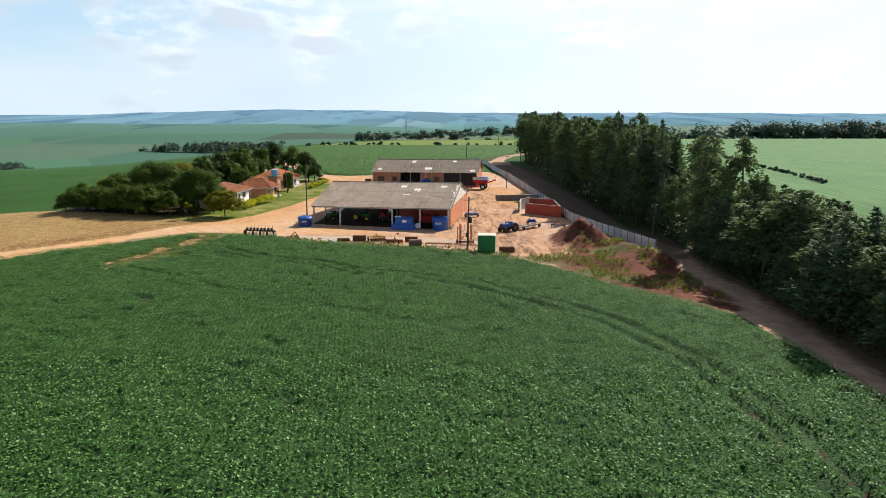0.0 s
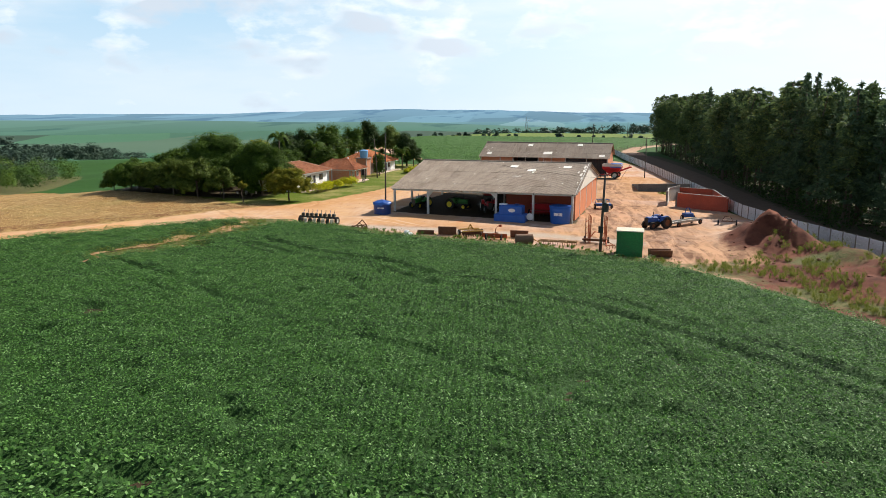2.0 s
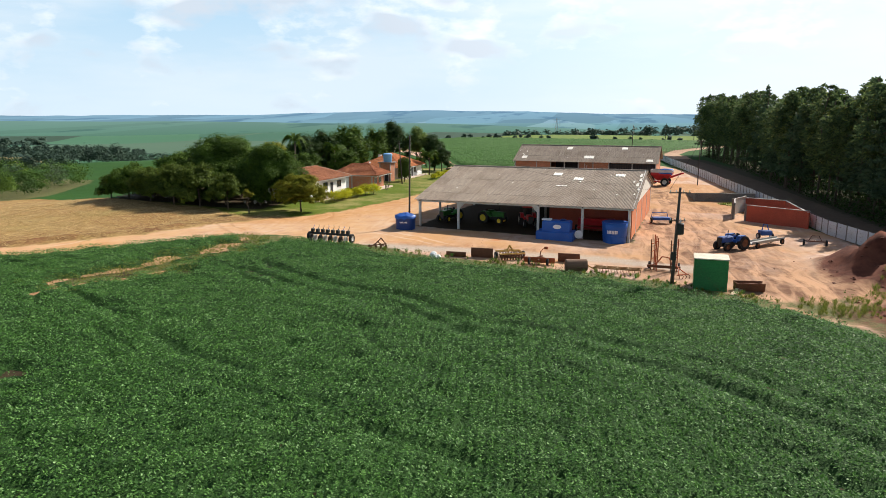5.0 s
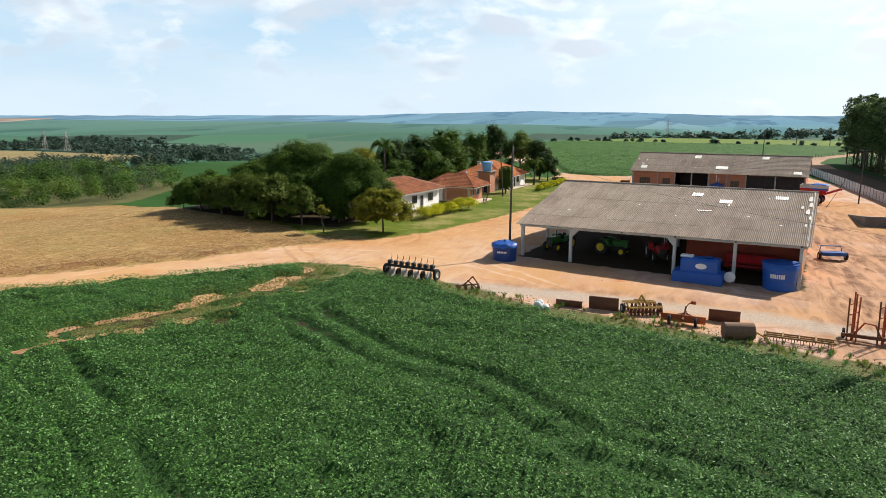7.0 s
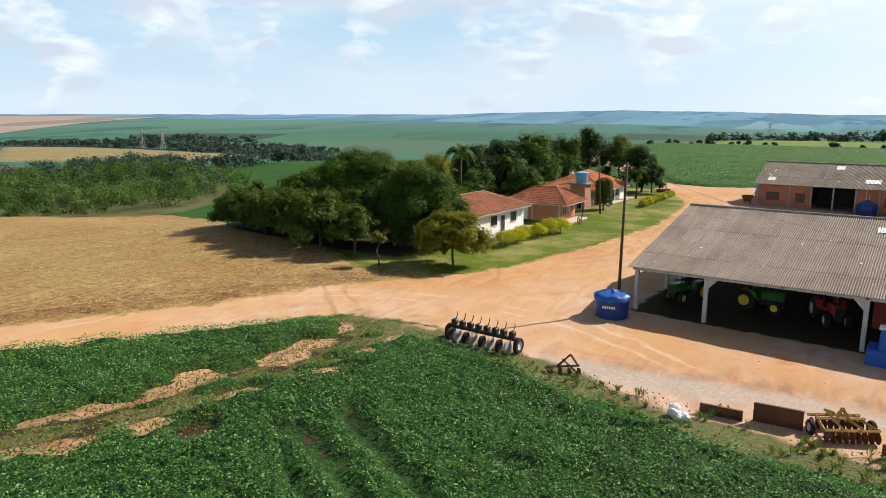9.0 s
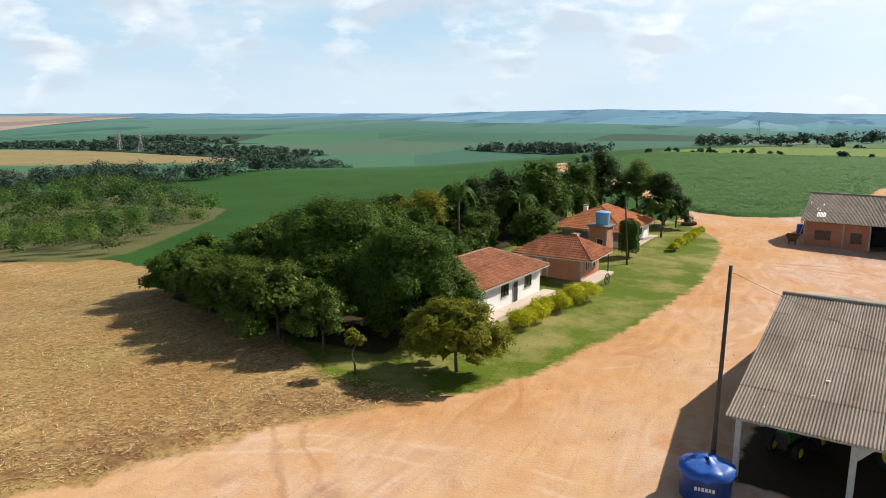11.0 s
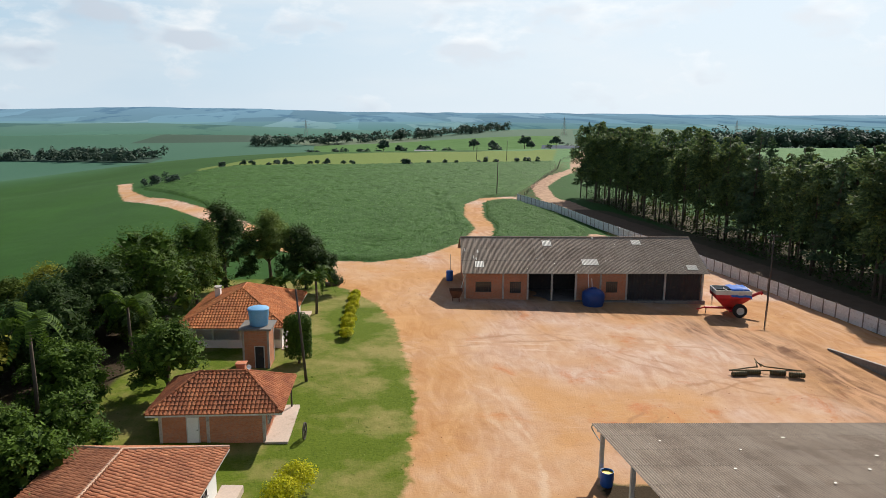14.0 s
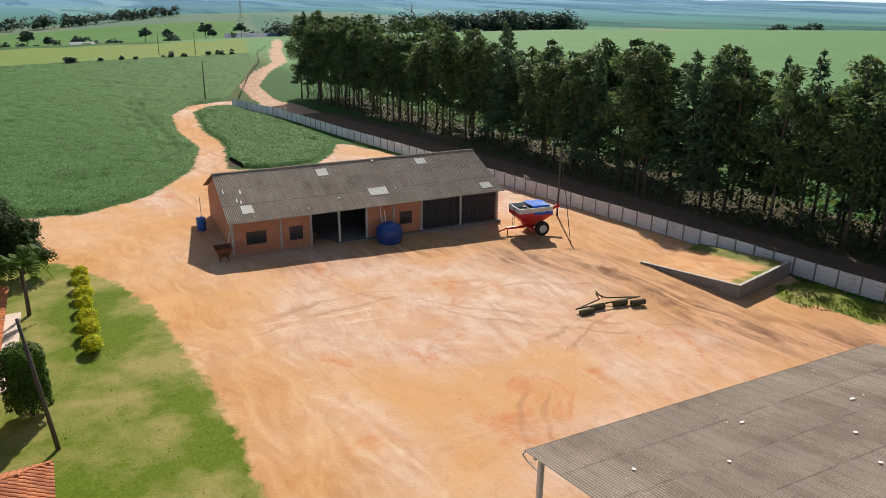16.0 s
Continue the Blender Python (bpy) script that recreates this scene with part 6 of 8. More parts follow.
def parcel(corners, material, label):
    """A distant field lying on the ground between four corners, its rim sunk into the ground."""
    a, b, c, d = (np.array(p, float) for p in corners)
    st = np.concatenate([[-.03], np.linspace(0, 1, 25), [1.03]])
    S, T = np.meshgrid(st, st)
    P = (a * (1 - S)[..., None] + b * S[..., None]) * (1 - T)[..., None] + (d * (1 - S)[..., None] + c * S[..., None]) * T[..., None]
    rim = (S < 0) | (S > 1) | (T < 0) | (T > 1)
    Z = height(P[..., 0], P[..., 1]) + np.where(rim, -2.2, .9)
    vs = np.concatenate([P, Z[..., None]], -1).reshape(-1, 3)
    fs = [(j * 27 + i, j * 27 + i + 1, (j + 1) * 27 + i + 1, (j + 1) * 27 + i) for j in range(26) for i in range(26)]
    tagged(part("field_parcel", MB().add([tuple(v) for v in vs], fs), material, smooth=True), label, "field", kind="structure")


parcel([(-805, 554), (-582, 702), (-612, 748), (-1098, 745)], patch_material("ripe_field", (.24, .185, .085), (.31, .245, .12)), "tan ripe grain field in the valley")
parcel([(-620, 457), (-520, 523), (-575, 568), (-764, 512)], patch_material("ploughed_field", (.13, .11, .07), (.20, .16, .10)), "brown ploughed field in the valley")
parcel([(-60, 1010), (240, 1010), (400, 1480), (-60, 1250)], patch_material("ridge_field", (.070, .150, .040), (.100, .190, .060)), "light green field rising to a distant wooded ridge")
# same haze-tinted colour as the far wood's leaves
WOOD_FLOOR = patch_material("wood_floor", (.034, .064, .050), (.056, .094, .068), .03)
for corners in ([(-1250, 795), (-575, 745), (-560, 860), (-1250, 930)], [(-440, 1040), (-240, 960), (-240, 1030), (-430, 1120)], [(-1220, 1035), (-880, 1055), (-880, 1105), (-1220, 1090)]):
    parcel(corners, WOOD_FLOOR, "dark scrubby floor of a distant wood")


# ---------------------------------------------------------------- the far plain and hills, haze painted into their glowing colours
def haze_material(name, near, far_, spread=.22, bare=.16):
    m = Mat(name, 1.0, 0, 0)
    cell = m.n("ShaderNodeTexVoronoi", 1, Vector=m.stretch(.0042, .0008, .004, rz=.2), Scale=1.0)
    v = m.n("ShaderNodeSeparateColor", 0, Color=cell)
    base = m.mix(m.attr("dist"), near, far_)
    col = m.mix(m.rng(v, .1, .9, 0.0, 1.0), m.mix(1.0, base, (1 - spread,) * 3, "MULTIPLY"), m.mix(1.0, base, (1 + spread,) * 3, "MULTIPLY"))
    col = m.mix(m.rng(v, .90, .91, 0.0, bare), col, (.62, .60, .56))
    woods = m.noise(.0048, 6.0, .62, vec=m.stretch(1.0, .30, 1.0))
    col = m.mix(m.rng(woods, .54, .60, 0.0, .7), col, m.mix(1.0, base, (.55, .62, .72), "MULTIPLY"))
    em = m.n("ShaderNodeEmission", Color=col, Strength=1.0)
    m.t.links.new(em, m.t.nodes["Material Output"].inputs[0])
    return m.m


def backdrop(name, rows, n, material, label):
    """rows: (radius, height as a function of the bearing, haze 0 to 1)."""
    vs, dist = [], []
    for rad, hf, hz in rows:
        for i in range(n + 1):
            az = -75 + 150 * i / n
            a = radians(az)
            vs.append((math.sin(a) * rad, math.cos(a) * rad + 100, hf(az)))
            dist.append(hz)
    fs = [(j * (n + 1) + i, j * (n + 1) + i + 1, (j + 1) * (n + 1) + i + 1, (j + 1) * (n + 1) + i) for j in range(len(rows) - 1) for i in range(n)]
    ob = part(name, MB().add(vs, fs), material, smooth=True)
    at_ = ob.data.attributes.new("dist", "FLOAT", "POINT")
    at_.data.foreach_set("value", dist)
    tagged(ob, label, "backdrop", kind="structure")


def nz(az, s, k):
    return noise.noise((az * k, s, .3))


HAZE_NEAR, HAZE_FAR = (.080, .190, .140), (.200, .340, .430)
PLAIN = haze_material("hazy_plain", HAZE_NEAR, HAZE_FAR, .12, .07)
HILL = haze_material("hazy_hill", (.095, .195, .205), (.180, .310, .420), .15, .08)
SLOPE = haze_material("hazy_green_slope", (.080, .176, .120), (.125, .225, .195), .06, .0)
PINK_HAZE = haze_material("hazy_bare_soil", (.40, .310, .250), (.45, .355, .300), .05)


def slope_top(az):
    """How high the long green slope across the valley stands, by its bearing."""
    return 0 - 11 * float(smooth(-56, -36, np.array(az))) - 10 * float(smooth(-36, -18, np.array(az))) - 26 * float(smooth(-16, 6, np.array(az))) + 2.5 * nz(az, 2, .11)


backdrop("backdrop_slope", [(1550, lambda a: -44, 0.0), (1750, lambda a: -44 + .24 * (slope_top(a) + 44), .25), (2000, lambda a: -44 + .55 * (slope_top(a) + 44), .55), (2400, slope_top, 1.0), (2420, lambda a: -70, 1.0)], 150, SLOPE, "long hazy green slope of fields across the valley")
bare = MB()
for i in range(24):
    for k in range(7):
        az = -75 + 25.5 * i / 23
        low_r = 1690 + 690 * max(0.0, min(1.0, (az + 61) / 11.5))
        rad = low_r + (2398 - low_r) * k / 6
        zz = -44 + (slope_top(az) + 44) * ((rad - 1550) / 850) ** .95
        bare.v.append((math.sin(radians(az)) * rad * .995, math.cos(radians(az)) * rad * .995 + 100, zz + 4))
bare.f = [(i * 7 + k, i * 7 + k + 1, i * 7 + k + 8, i * 7 + k + 7) for i in range(23) for k in range(6)]
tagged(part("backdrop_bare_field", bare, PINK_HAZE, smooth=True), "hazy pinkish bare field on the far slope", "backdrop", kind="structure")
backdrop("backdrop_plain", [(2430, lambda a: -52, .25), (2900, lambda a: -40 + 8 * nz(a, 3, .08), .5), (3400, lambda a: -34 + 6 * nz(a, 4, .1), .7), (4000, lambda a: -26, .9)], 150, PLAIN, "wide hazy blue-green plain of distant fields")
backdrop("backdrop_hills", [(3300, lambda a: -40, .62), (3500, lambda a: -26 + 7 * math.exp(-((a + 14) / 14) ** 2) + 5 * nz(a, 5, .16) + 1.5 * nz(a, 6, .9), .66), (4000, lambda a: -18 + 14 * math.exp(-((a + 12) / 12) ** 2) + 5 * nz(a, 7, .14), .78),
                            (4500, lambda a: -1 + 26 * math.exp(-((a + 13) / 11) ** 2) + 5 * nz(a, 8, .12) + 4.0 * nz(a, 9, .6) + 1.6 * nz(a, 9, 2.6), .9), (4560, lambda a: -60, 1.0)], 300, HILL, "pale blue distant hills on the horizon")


# ---------------------------------------------------------------- crops
def crop_top(X, Y, sd):
    return .64 + .30 * (soft_noise(X, Y, .62, 43) - .5) + .20 * (soft_noise(X, Y, 1.6, 41) - .5) + .22 * (soft_noise(X, Y, 9, 42) - .5)


WHEEL_TRACKS = ([(-38, 117), (-28, 110.4), (-21, 109), (-14, 103.4), (-6, 101.5), (2.2, 97.8), (8.4, 91.5), (13.4, 86.6), (18.3, 80.5), (23, 69), (25.4, 54), (24.6, 40)],
                [(-37, 119.6), (-27, 112.8), (-20, 111.4), (-13, 105.8), (-4, 103.7), (4.2, 100.2), (10.5, 93.4), (15.5, 88.3), (20.5, 82), (25.4, 70), (27.8, 54), (27, 40)],
                [(-50, 103), (-46.9, 99.8), (-37.8, 95.5), (-31.2, 91.2), (-24.8, 88.7), (-20.6, 87.8), (-8, 83), (2, 76)],
                [(-49, 105.2), (-36.8, 98.0), (-30.2, 93.5), (-22, 90.6)],
                [(-39.5, 116.7), (-34.1, 115.1), (-28.6, 113.9), (-25.7, 112.5), (-21.8, 111.9)],
                [(-38.9, 116.3), (-35.5, 113.0), (-32.1, 110.9)],
                [(-9.7, 356), (-13.4, 326), (-16.7, 293.6), (-26.8, 280.7), (-35.2, 278.4), (-40.6, 274)],
                [(-7.2, 356), (-10.9, 327), (-14.0, 292.6), (-25.8, 277.7), (-34.2, 275.6), (-40.0, 271)])


def crop_gap(X, Y, sd, depth=1.0):
    """How thin the crop stands: wheel tracks, bare places and the weedy strip."""
    gap = np.zeros(X.shape)
    for k, line in enumerate(WHEEL_TRACKS):
        w = (.06 if k in (2, 3) else .24 if k < 2 else .14) + .26 * soft_noise(X, Y, 4, 50 + k) + (.55 if k > 5 else 0)
        d = along(line, X, Y) + .5 * (soft_noise(X, Y, 9, 60 + k) - .5)
        gap = np.maximum(gap, (1 - smooth(w, w + .25, np.abs(d))) * smooth(.05 if k < 2 else .22, .2 if k < 2 else .42, soft_noise(X, Y, 6, 70 + k)))
    gap = gap * depth
    gap = np.maximum(gap, smooth(.84, .92, soft_noise(X, Y, 1.7, 81)) * .8)
    rut = np.minimum(along(RUTS[0], X, Y), along(RUTS[1], X, Y)) + 2.6 * (soft_noise(X, Y, 1.5, 82) - .5)
    gap = np.maximum(gap, 1 - smooth(.3, .9, rut))
    gap = np.maximum(gap, (1 - smooth(1.4, 2.4, along(CROP_GAP, X, Y))) * smooth(.05, .35, soft_noise(X, Y, 1.5, 83)))
    gap = np.maximum(gap, 1 - smooth(1.2, 2.4, np.hypot(X + 48.4, Y - 119.6)))
    gap = np.maximum(gap, 1 - smooth(.8, 1.8, np.hypot(X + 43.0, Y - 114.4)))
    return np.clip(gap, 0, 1)


rs = np.random.RandomState(9)


def crop_leaves(name, poly, x0, x1, y0, y1, per, size, label, keep=None, rows=0.5, fade=None):
    n = int((x1 - x0) * (y1 - y0) * per)
    X, Y = rs.uniform(x0, x1, n), rs.uniform(y0, y1, n)
    if keep is not None:
        ok = keep(X, Y)
        X, Y = X[ok], Y[ok]
    sd = signed(poly, X, Y)
    inside = sd < -.1 * rs.rand(len(X)) - .05
    X, Y, sd = X[inside], Y[inside], sd[inside]
    gap = crop_gap(X, Y, sd)
    across = np.where(-sd > 17, X + .12 * Y, -sd)          # headland rows follow the edge, the rest run straight
    ph = np.abs(((across / rows) % 1) - .5)
    ok = (rs.rand(len(X)) > gap * 1.08) & ((ph < .30) | (rs.rand(len(X)) < .50))
    if fade:
        ok &= rs.rand(len(X)) > smooth(fade[0], fade[1], Y)
    X, Y, sd, gap, ph = X[ok], Y[ok], sd[ok], gap[ok], ph[ok]
    Z = height(X, Y) + crop_top(X, Y, sd) * (.58 + .42 * rs.rand(len(X)) ** .7) - gap * .35 - np.where(ph < .3, 0, .12) + .05
    q = leaf_quads(rs, np.stack([X, Y, Z], 1), size, .5)
    return tagged(new(name, quads_mesh(name, q, CROP_LEAF)), label, "crop", kind="stuff")


def seen(X, Y):
    return (np.abs(X + .30 * (Y - 60) * 0) < 140) & (Y > 40) & ~((Y < 60) & (np.abs(X) > 38)) & (X > -78)


crop_leaves("soybean_crop", CROP, -78, 40, 66, 135, 106, .072, "dense green soybean rows broken by wheel tracks", seen)
crop_leaves("soybean_headland", CROP, -60, 40, 34, 66, 32, .125, "dense green soybean rows near the field's far edge", lambda X, Y: np.abs(X) < 4 + .72 * Y)


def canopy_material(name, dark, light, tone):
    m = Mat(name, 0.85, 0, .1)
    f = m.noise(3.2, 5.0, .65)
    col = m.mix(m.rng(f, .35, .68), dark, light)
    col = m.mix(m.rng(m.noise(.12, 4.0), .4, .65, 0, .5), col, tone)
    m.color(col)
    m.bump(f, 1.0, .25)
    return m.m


# shade among the lower leaves is painted in as this darker green
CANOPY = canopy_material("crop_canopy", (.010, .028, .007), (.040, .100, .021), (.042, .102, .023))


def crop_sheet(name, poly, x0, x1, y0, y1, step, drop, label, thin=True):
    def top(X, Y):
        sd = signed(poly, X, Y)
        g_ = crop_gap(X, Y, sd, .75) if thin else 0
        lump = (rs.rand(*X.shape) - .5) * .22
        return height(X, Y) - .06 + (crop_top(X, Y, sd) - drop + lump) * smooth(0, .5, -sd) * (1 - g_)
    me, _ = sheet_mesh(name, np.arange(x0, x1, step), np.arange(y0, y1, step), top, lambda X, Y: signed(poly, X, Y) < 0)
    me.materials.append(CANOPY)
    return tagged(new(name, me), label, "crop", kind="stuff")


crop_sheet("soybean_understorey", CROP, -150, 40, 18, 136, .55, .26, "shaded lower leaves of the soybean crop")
CANOPY = canopy_material("open_crop_canopy", (.020, .058, .010), (.068, .158, .029), (.058, .136, .026))
crop_sheet("outer_soybean_crop", [(-150, 5), (-110, 59), (-78.5, 97.4), (-78.5, 66), (-52, 66), (-30, 35), (39, 35), (39, -40), (-150, -40)], -152, 40, -42, 100, 1.1, .12, "dense green soybean field beside the track", False)
crop_sheet("back_soybean_crop", BACK_CROP, -108, 86, 256, 524, .9, .02, "green soybean field behind the workshop")
crop_sheet("loop_soybean_crop", LOOP_CROP, -8, 20, 270, 346, .6, .02, "small green soybean plot beside the boundary wall")
crop_leaves("back_soybean_leaves", BACK_CROP, -75, 30, 258, 400, 11, .13, "leafy top of the soybean field behind the workshop", fade=(275, 395))
crop_leaves("loop_soybean_leaves", LOOP_CROP, -8, 20, 270, 346, 14, .13, "leafy top of the small soybean plot")

# ---------------------------------------------------------------- poles and wires
def pole(name, x, y, h, lean_x, lean_y, r, label, arms=(), extra=None, arm_turn=0.0):
    t = thing(name, at_ground(x, y), label, "pole")
    top = Vector((lean_x, lean_y, h))
    part("shaft", MB().tube([(0, 0, -.5), tuple(top * .5), tuple(top)], r, 8, r * .62), POLE_WOOD, t, smooth=True)
    for z, half in arms:
        c = top * (z / h)
        d = Vector((math.cos(radians(arm_turn)), math.sin(radians(arm_turn)), 0)) * half
        arm = part("crossarm", MB().tube([tuple(c - d), tuple(c + d)], .055, 6), POLE_WOOD, t)
        for k in (-.9, -.35, .35, .9):
            p = c + d * k
            part("insulator", MB().lathe([(.03, 0), (.06, .05), (.04, .1), (.06, .15), (.02, .2)], 8, tuple(p + Vector((0, 0, .05)))), OFF_WHITE, arm)
    return t, top


pole("utility_pole", -29.15, 148.05, 12.6, .15, .1, .15, "tall thin wooden pole beside the machinery shed", ())
p2, t2 = pole("utility_pole", 19.2, 225.7, 10.3, .1, .1, .13, "tall wooden utility pole with crossarm beside the grain cart", ((10.1, 1.0),), arm_turn=-30)
part("stay", MB().tube([(-6.9, -9.8, .1), (-.1, -.1, 9.6)], .045, 5), POLE_WOOD, p2, "thin slanting stay")
p3, t3 = pole("utility_pole", 3.7, 123.9, 9.4, .25, 0, .19, "dark wooden utility pole with transformer at the crop's edge", ((8.9, 1.0), (6.2, .75)), arm_turn=10)
tr = part("transformer", MB().lathe([(.1, 4.9), (.36, 4.95), (.38, 5.0), (.38, 5.95), (.3, 6.02), (.1, 6.05)], 14, (.42, -.2, 0)), STEEL_DARK, p3, "dark pole transformer", smooth=False)
part("bushing", MB().lathe([(.05, 6.0), (.08, 6.15), (.03, 6.35)], 8, (.42, -.2, 0)), OFF_WHITE, tr)
part("switch_box", MB().box(-.3, -.3, 2.4, .25, -.12, 3.2, .03), STEEL_DARK, p3)
pole("utility_pole", 10.2, 355.5, 11.0, .3, .3, .17, "wooden utility pole at the bend of the track", ((10.7, 1.1),), arm_turn=70)
pole("utility_pole", 55.0, 520.0, 11.0, .2, 0, .17, "distant wooden utility pole", ((10.7, 1.1),), arm_turn=70)
pole("utility_pole", 38.0, 520.0, 10.0, .2, 0, .17, "distant wooden utility pole")
pole("utility_pole", 37.4, 128.4, 8.2, .3, 0, .14, "short dark utility pole at the end of the boundary wall", ((7.9, .6),))
# bare wooden post, it carries no lamp
pole("leaning_post", -45.2, 202.7, 9.2, -.75, .4, .15, "dark leaning wooden pole beside the clipped tree")


def one_wire(a, b, sag, label):
    mb, a, b = MB(), Vector(a), Vector(b)
    pts = [tuple(a.lerp(b, i / 14) - Vector((0, 0, sag * 4 * i / 14 * (1 - i / 14)))) for i in range(15)]
    tagged(part("cable", mb.tube(pts, .009, 4), STEEL_DARK), label, "cable")


one_wire((-29.05, 148.1, gz(-29.15, 148.05) + 12.3), (3.9, 123.9, gz(3.7, 123.9) + 8.9), 1.0, "thin black cable between two wooden poles")
one_wire((19.3, 225.8, gz(19.2, 225.7) + 10.2), (10.5, 355.8, gz(10.2, 355.5) + 10.7), 2.0, "thin black cable along the boundary wall")


def pylon(x, y, h):
    t = thing("pylon", at_ground(x, y, random.uniform(0, 60)), "distant grey steel lattice transmission pylon", "pylon")
    b = h * .11
    for sx, sy in ((-1, -1), (-1, 1), (1, -1), (1, 1)):
        part("leg", MB().tube([(sx * b, sy * b, 0), (sx * b * .3, sy * b * .3, h * .6), (sx * .5, sy * .5, h)], .22, 4, .14), CONCRETE, t)
    for z in (.66, .78, .9):
        part("arm", MB().tube([(-h * .2, 0, h * z), (0, 0, h * (z + .03)), (h * .2, 0, h * z)], .2, 4), CONCRETE, t)
    mb = MB()
    for i in range(7):
        z0, z1 = h * i / 8, h * (i + 1) / 8
        w0, w1 = b * (1 - i / 8 * .95), b * (1 - (i + 1) / 8 * .95)
        for s in (-1, 1):
            mb.tube([(-w0, s * w0, z0), (w1, s * w1, z1)], .12, 4).tube([(s * w0, -w0, z0), (s * w1, w1, z1)], .12, 4)
    part("bracing", mb, CONCRETE, t)


for x, y, h in ((-836, 776, 27), (-790, 770, 26), (-83, 1500, 40), (420, 1500, 36), (760, 1450, 38)):
    pylon(x, y, h)


# ---------------------------------------------------------------- tanks in the yard
def bars(owner, n, w, h, gap, at, material=WHITE_THING, label="row of plain white bars"):
    """Unreadable lettering as plain bars."""
    mb = MB()
    for i in range(n):
        x = (i - (n - 1) / 2) * (w + gap)
        mb.box(x - w / 2, -.012, 0, x + w / 2, .012, h)
    part("lettering", mb, material, owner, label, at=at)


def ring_bars(owner, r, z, h, a0, a1, n, rise=0.0):
    mb = MB()
    for i in range(n):
        a = radians(a0 + (a1 - a0) * (i + .5) / n)
        w = radians((a1 - a0) / n * .34)
        vs = []
        for s in (-1, 1):
            for zz in (z, z + h):
                rr = r + .02 + rise * (zz - z)
                vs.append((math.cos(a + s * w) * rr, math.sin(a + s * w) * rr, zz))
                vs.append((math.cos(a + s * w) * (rr - .05), math.sin(a + s * w) * (rr - .05), zz))
        mb.add(vs, [(0, 4, 6, 2), (1, 3, 7, 5), (0, 2, 3, 1), (4, 5, 7, 6), (2, 6, 7, 3), (0, 1, 5, 4)])
    part("lettering", mb, WHITE_THING, owner, "row of plain white bars")


z = gz(-1.3, 145.2)
t = tank("water_tank", -1.3, 145.2, z, [(1.42, -.2), (1.45, .05), (1.50, .9), (1.58, 1.9), (1.66, 2.6), (1.60, 2.6), (1.52, 1.9), (1.44, .5)], BLUE_PLASTIC, "large open blue fibre water tank beside the machinery shed", (1.64, 2.6))
ring_bars(t, 1.54, 1.25, .42, -128, -78, 7, .08)
part("hoop", MB().lathe([(1.5, .86), (1.545, .86), (1.55, .94), (1.5, .94)], 28), BLUE_PLASTIC, t)
part("grey_lining", MB().lathe([(1.56, 2.45), (.1, 2.43)], 28), CONCRETE, t, "grey dried lining")

z = gz(-29.3, 146.55)
t = tank("water_tank", -29.3, 146.55, z, [(1.30, -.2), (1.33, .05), (1.36, .9), (1.38, 1.6), (1.38, 1.72)], BLUE_DARK, "blue water tank under a slack blue cover", (1.38, 1.69))
rs = np.random.RandomState(4)
cover = MB()
n = 22
ringv = [[(math.cos(6.28319 * i / n) * r * (1 + .07 * rs.rand()), math.sin(6.28319 * i / n) * r * (1 + .07 * rs.rand()), zz + .22 * rs.rand()) for i in range(n)] for r, zz in ((1.44, 1.4), (1.42, 1.74), (1.0, 1.86), (.5, 2.0), (.12, 2.1))]
cover.add([p for ring in ringv for p in ring], [(j * n + i, j * n + (i + 1) % n, (j + 1) * n + (i + 1) % n, (j + 1) * n + i) for j in range(4) for i in range(n)])
part("cover", cover, BLUE_PLASTIC, t, "slack blue plastic cover", smooth=True)
bars(t, 6, .13, .2, .05, pose(.08, -1.39, .95, -2, 0, 3))

z = gz(-6.4, 227.6)
t = tank("water_tank", -6.4, 227.6, z, [(1.35, -.2), (1.42, .1), (1.55, .7), (1.6, 1.3), (1.52, 1.75), (1.2, 2.1), (.6, 2.32), (.4, 2.36)], BLUE_DARK, "dark blue domed plastic water tank before the workshop")
part("lid", MB().lathe([(.42, 2.34), (.44, 2.46), (.3, 2.52), (.05, 2.54)], 18), BLUE_DARK, t)
bars(t, 5, .08, .13, .05, pose(-.9, -1.22, .95, 0, 0, -36))
part("pipe", MB().tube([(-.2, 1.2, 1.9), (-.2, 1.6, 3.2), (-.2, 1.7, 4.0)], .05, 6).tube([(.3, 1.2, 1.9), (.3, 1.6, 3.4)], .05, 6), WHITE_THING, t)

z = gz(-8.7, 144.9)
t = thing("spray_tank", pose(-8.7, 144.9, z, 0, 0, -8), "blue box-shaped spraying tank standing in a blue basin", "tank")
part("basin", MB().box(-2.4, -1.25, -.1, 2.4, 1.25, 1.15, .12), BLUE_PLASTIC, t, "deep blue plastic basin")
part("body", MB().box(-1.7, -.95, 1.0, 1.95, .95, 2.45, .16), BLUE_PLASTIC, t)
part("hatch", MB().lathe([(.4, 2.44), (.42, 2.6), (.3, 2.66), (.05, 2.68)], 18, (.9, 0, 0)), BLUE_DARK, t)
part("trough", MB().box(-1.8, -.5, 2.45, -.6, .4, 2.66, .05), WHITE_THING, t, "white plastic trough on top")
part("emblem", MB().lathe([(.02, 0), (.52, 0), (.54, .02), (.02, .02)], 24), WHITE_THING, t, "plain white oval emblem", at=pose(.3, -.95, 1.75, 90, 0, 0) @ Matrix.Diagonal((1, .52, 1, 1)))
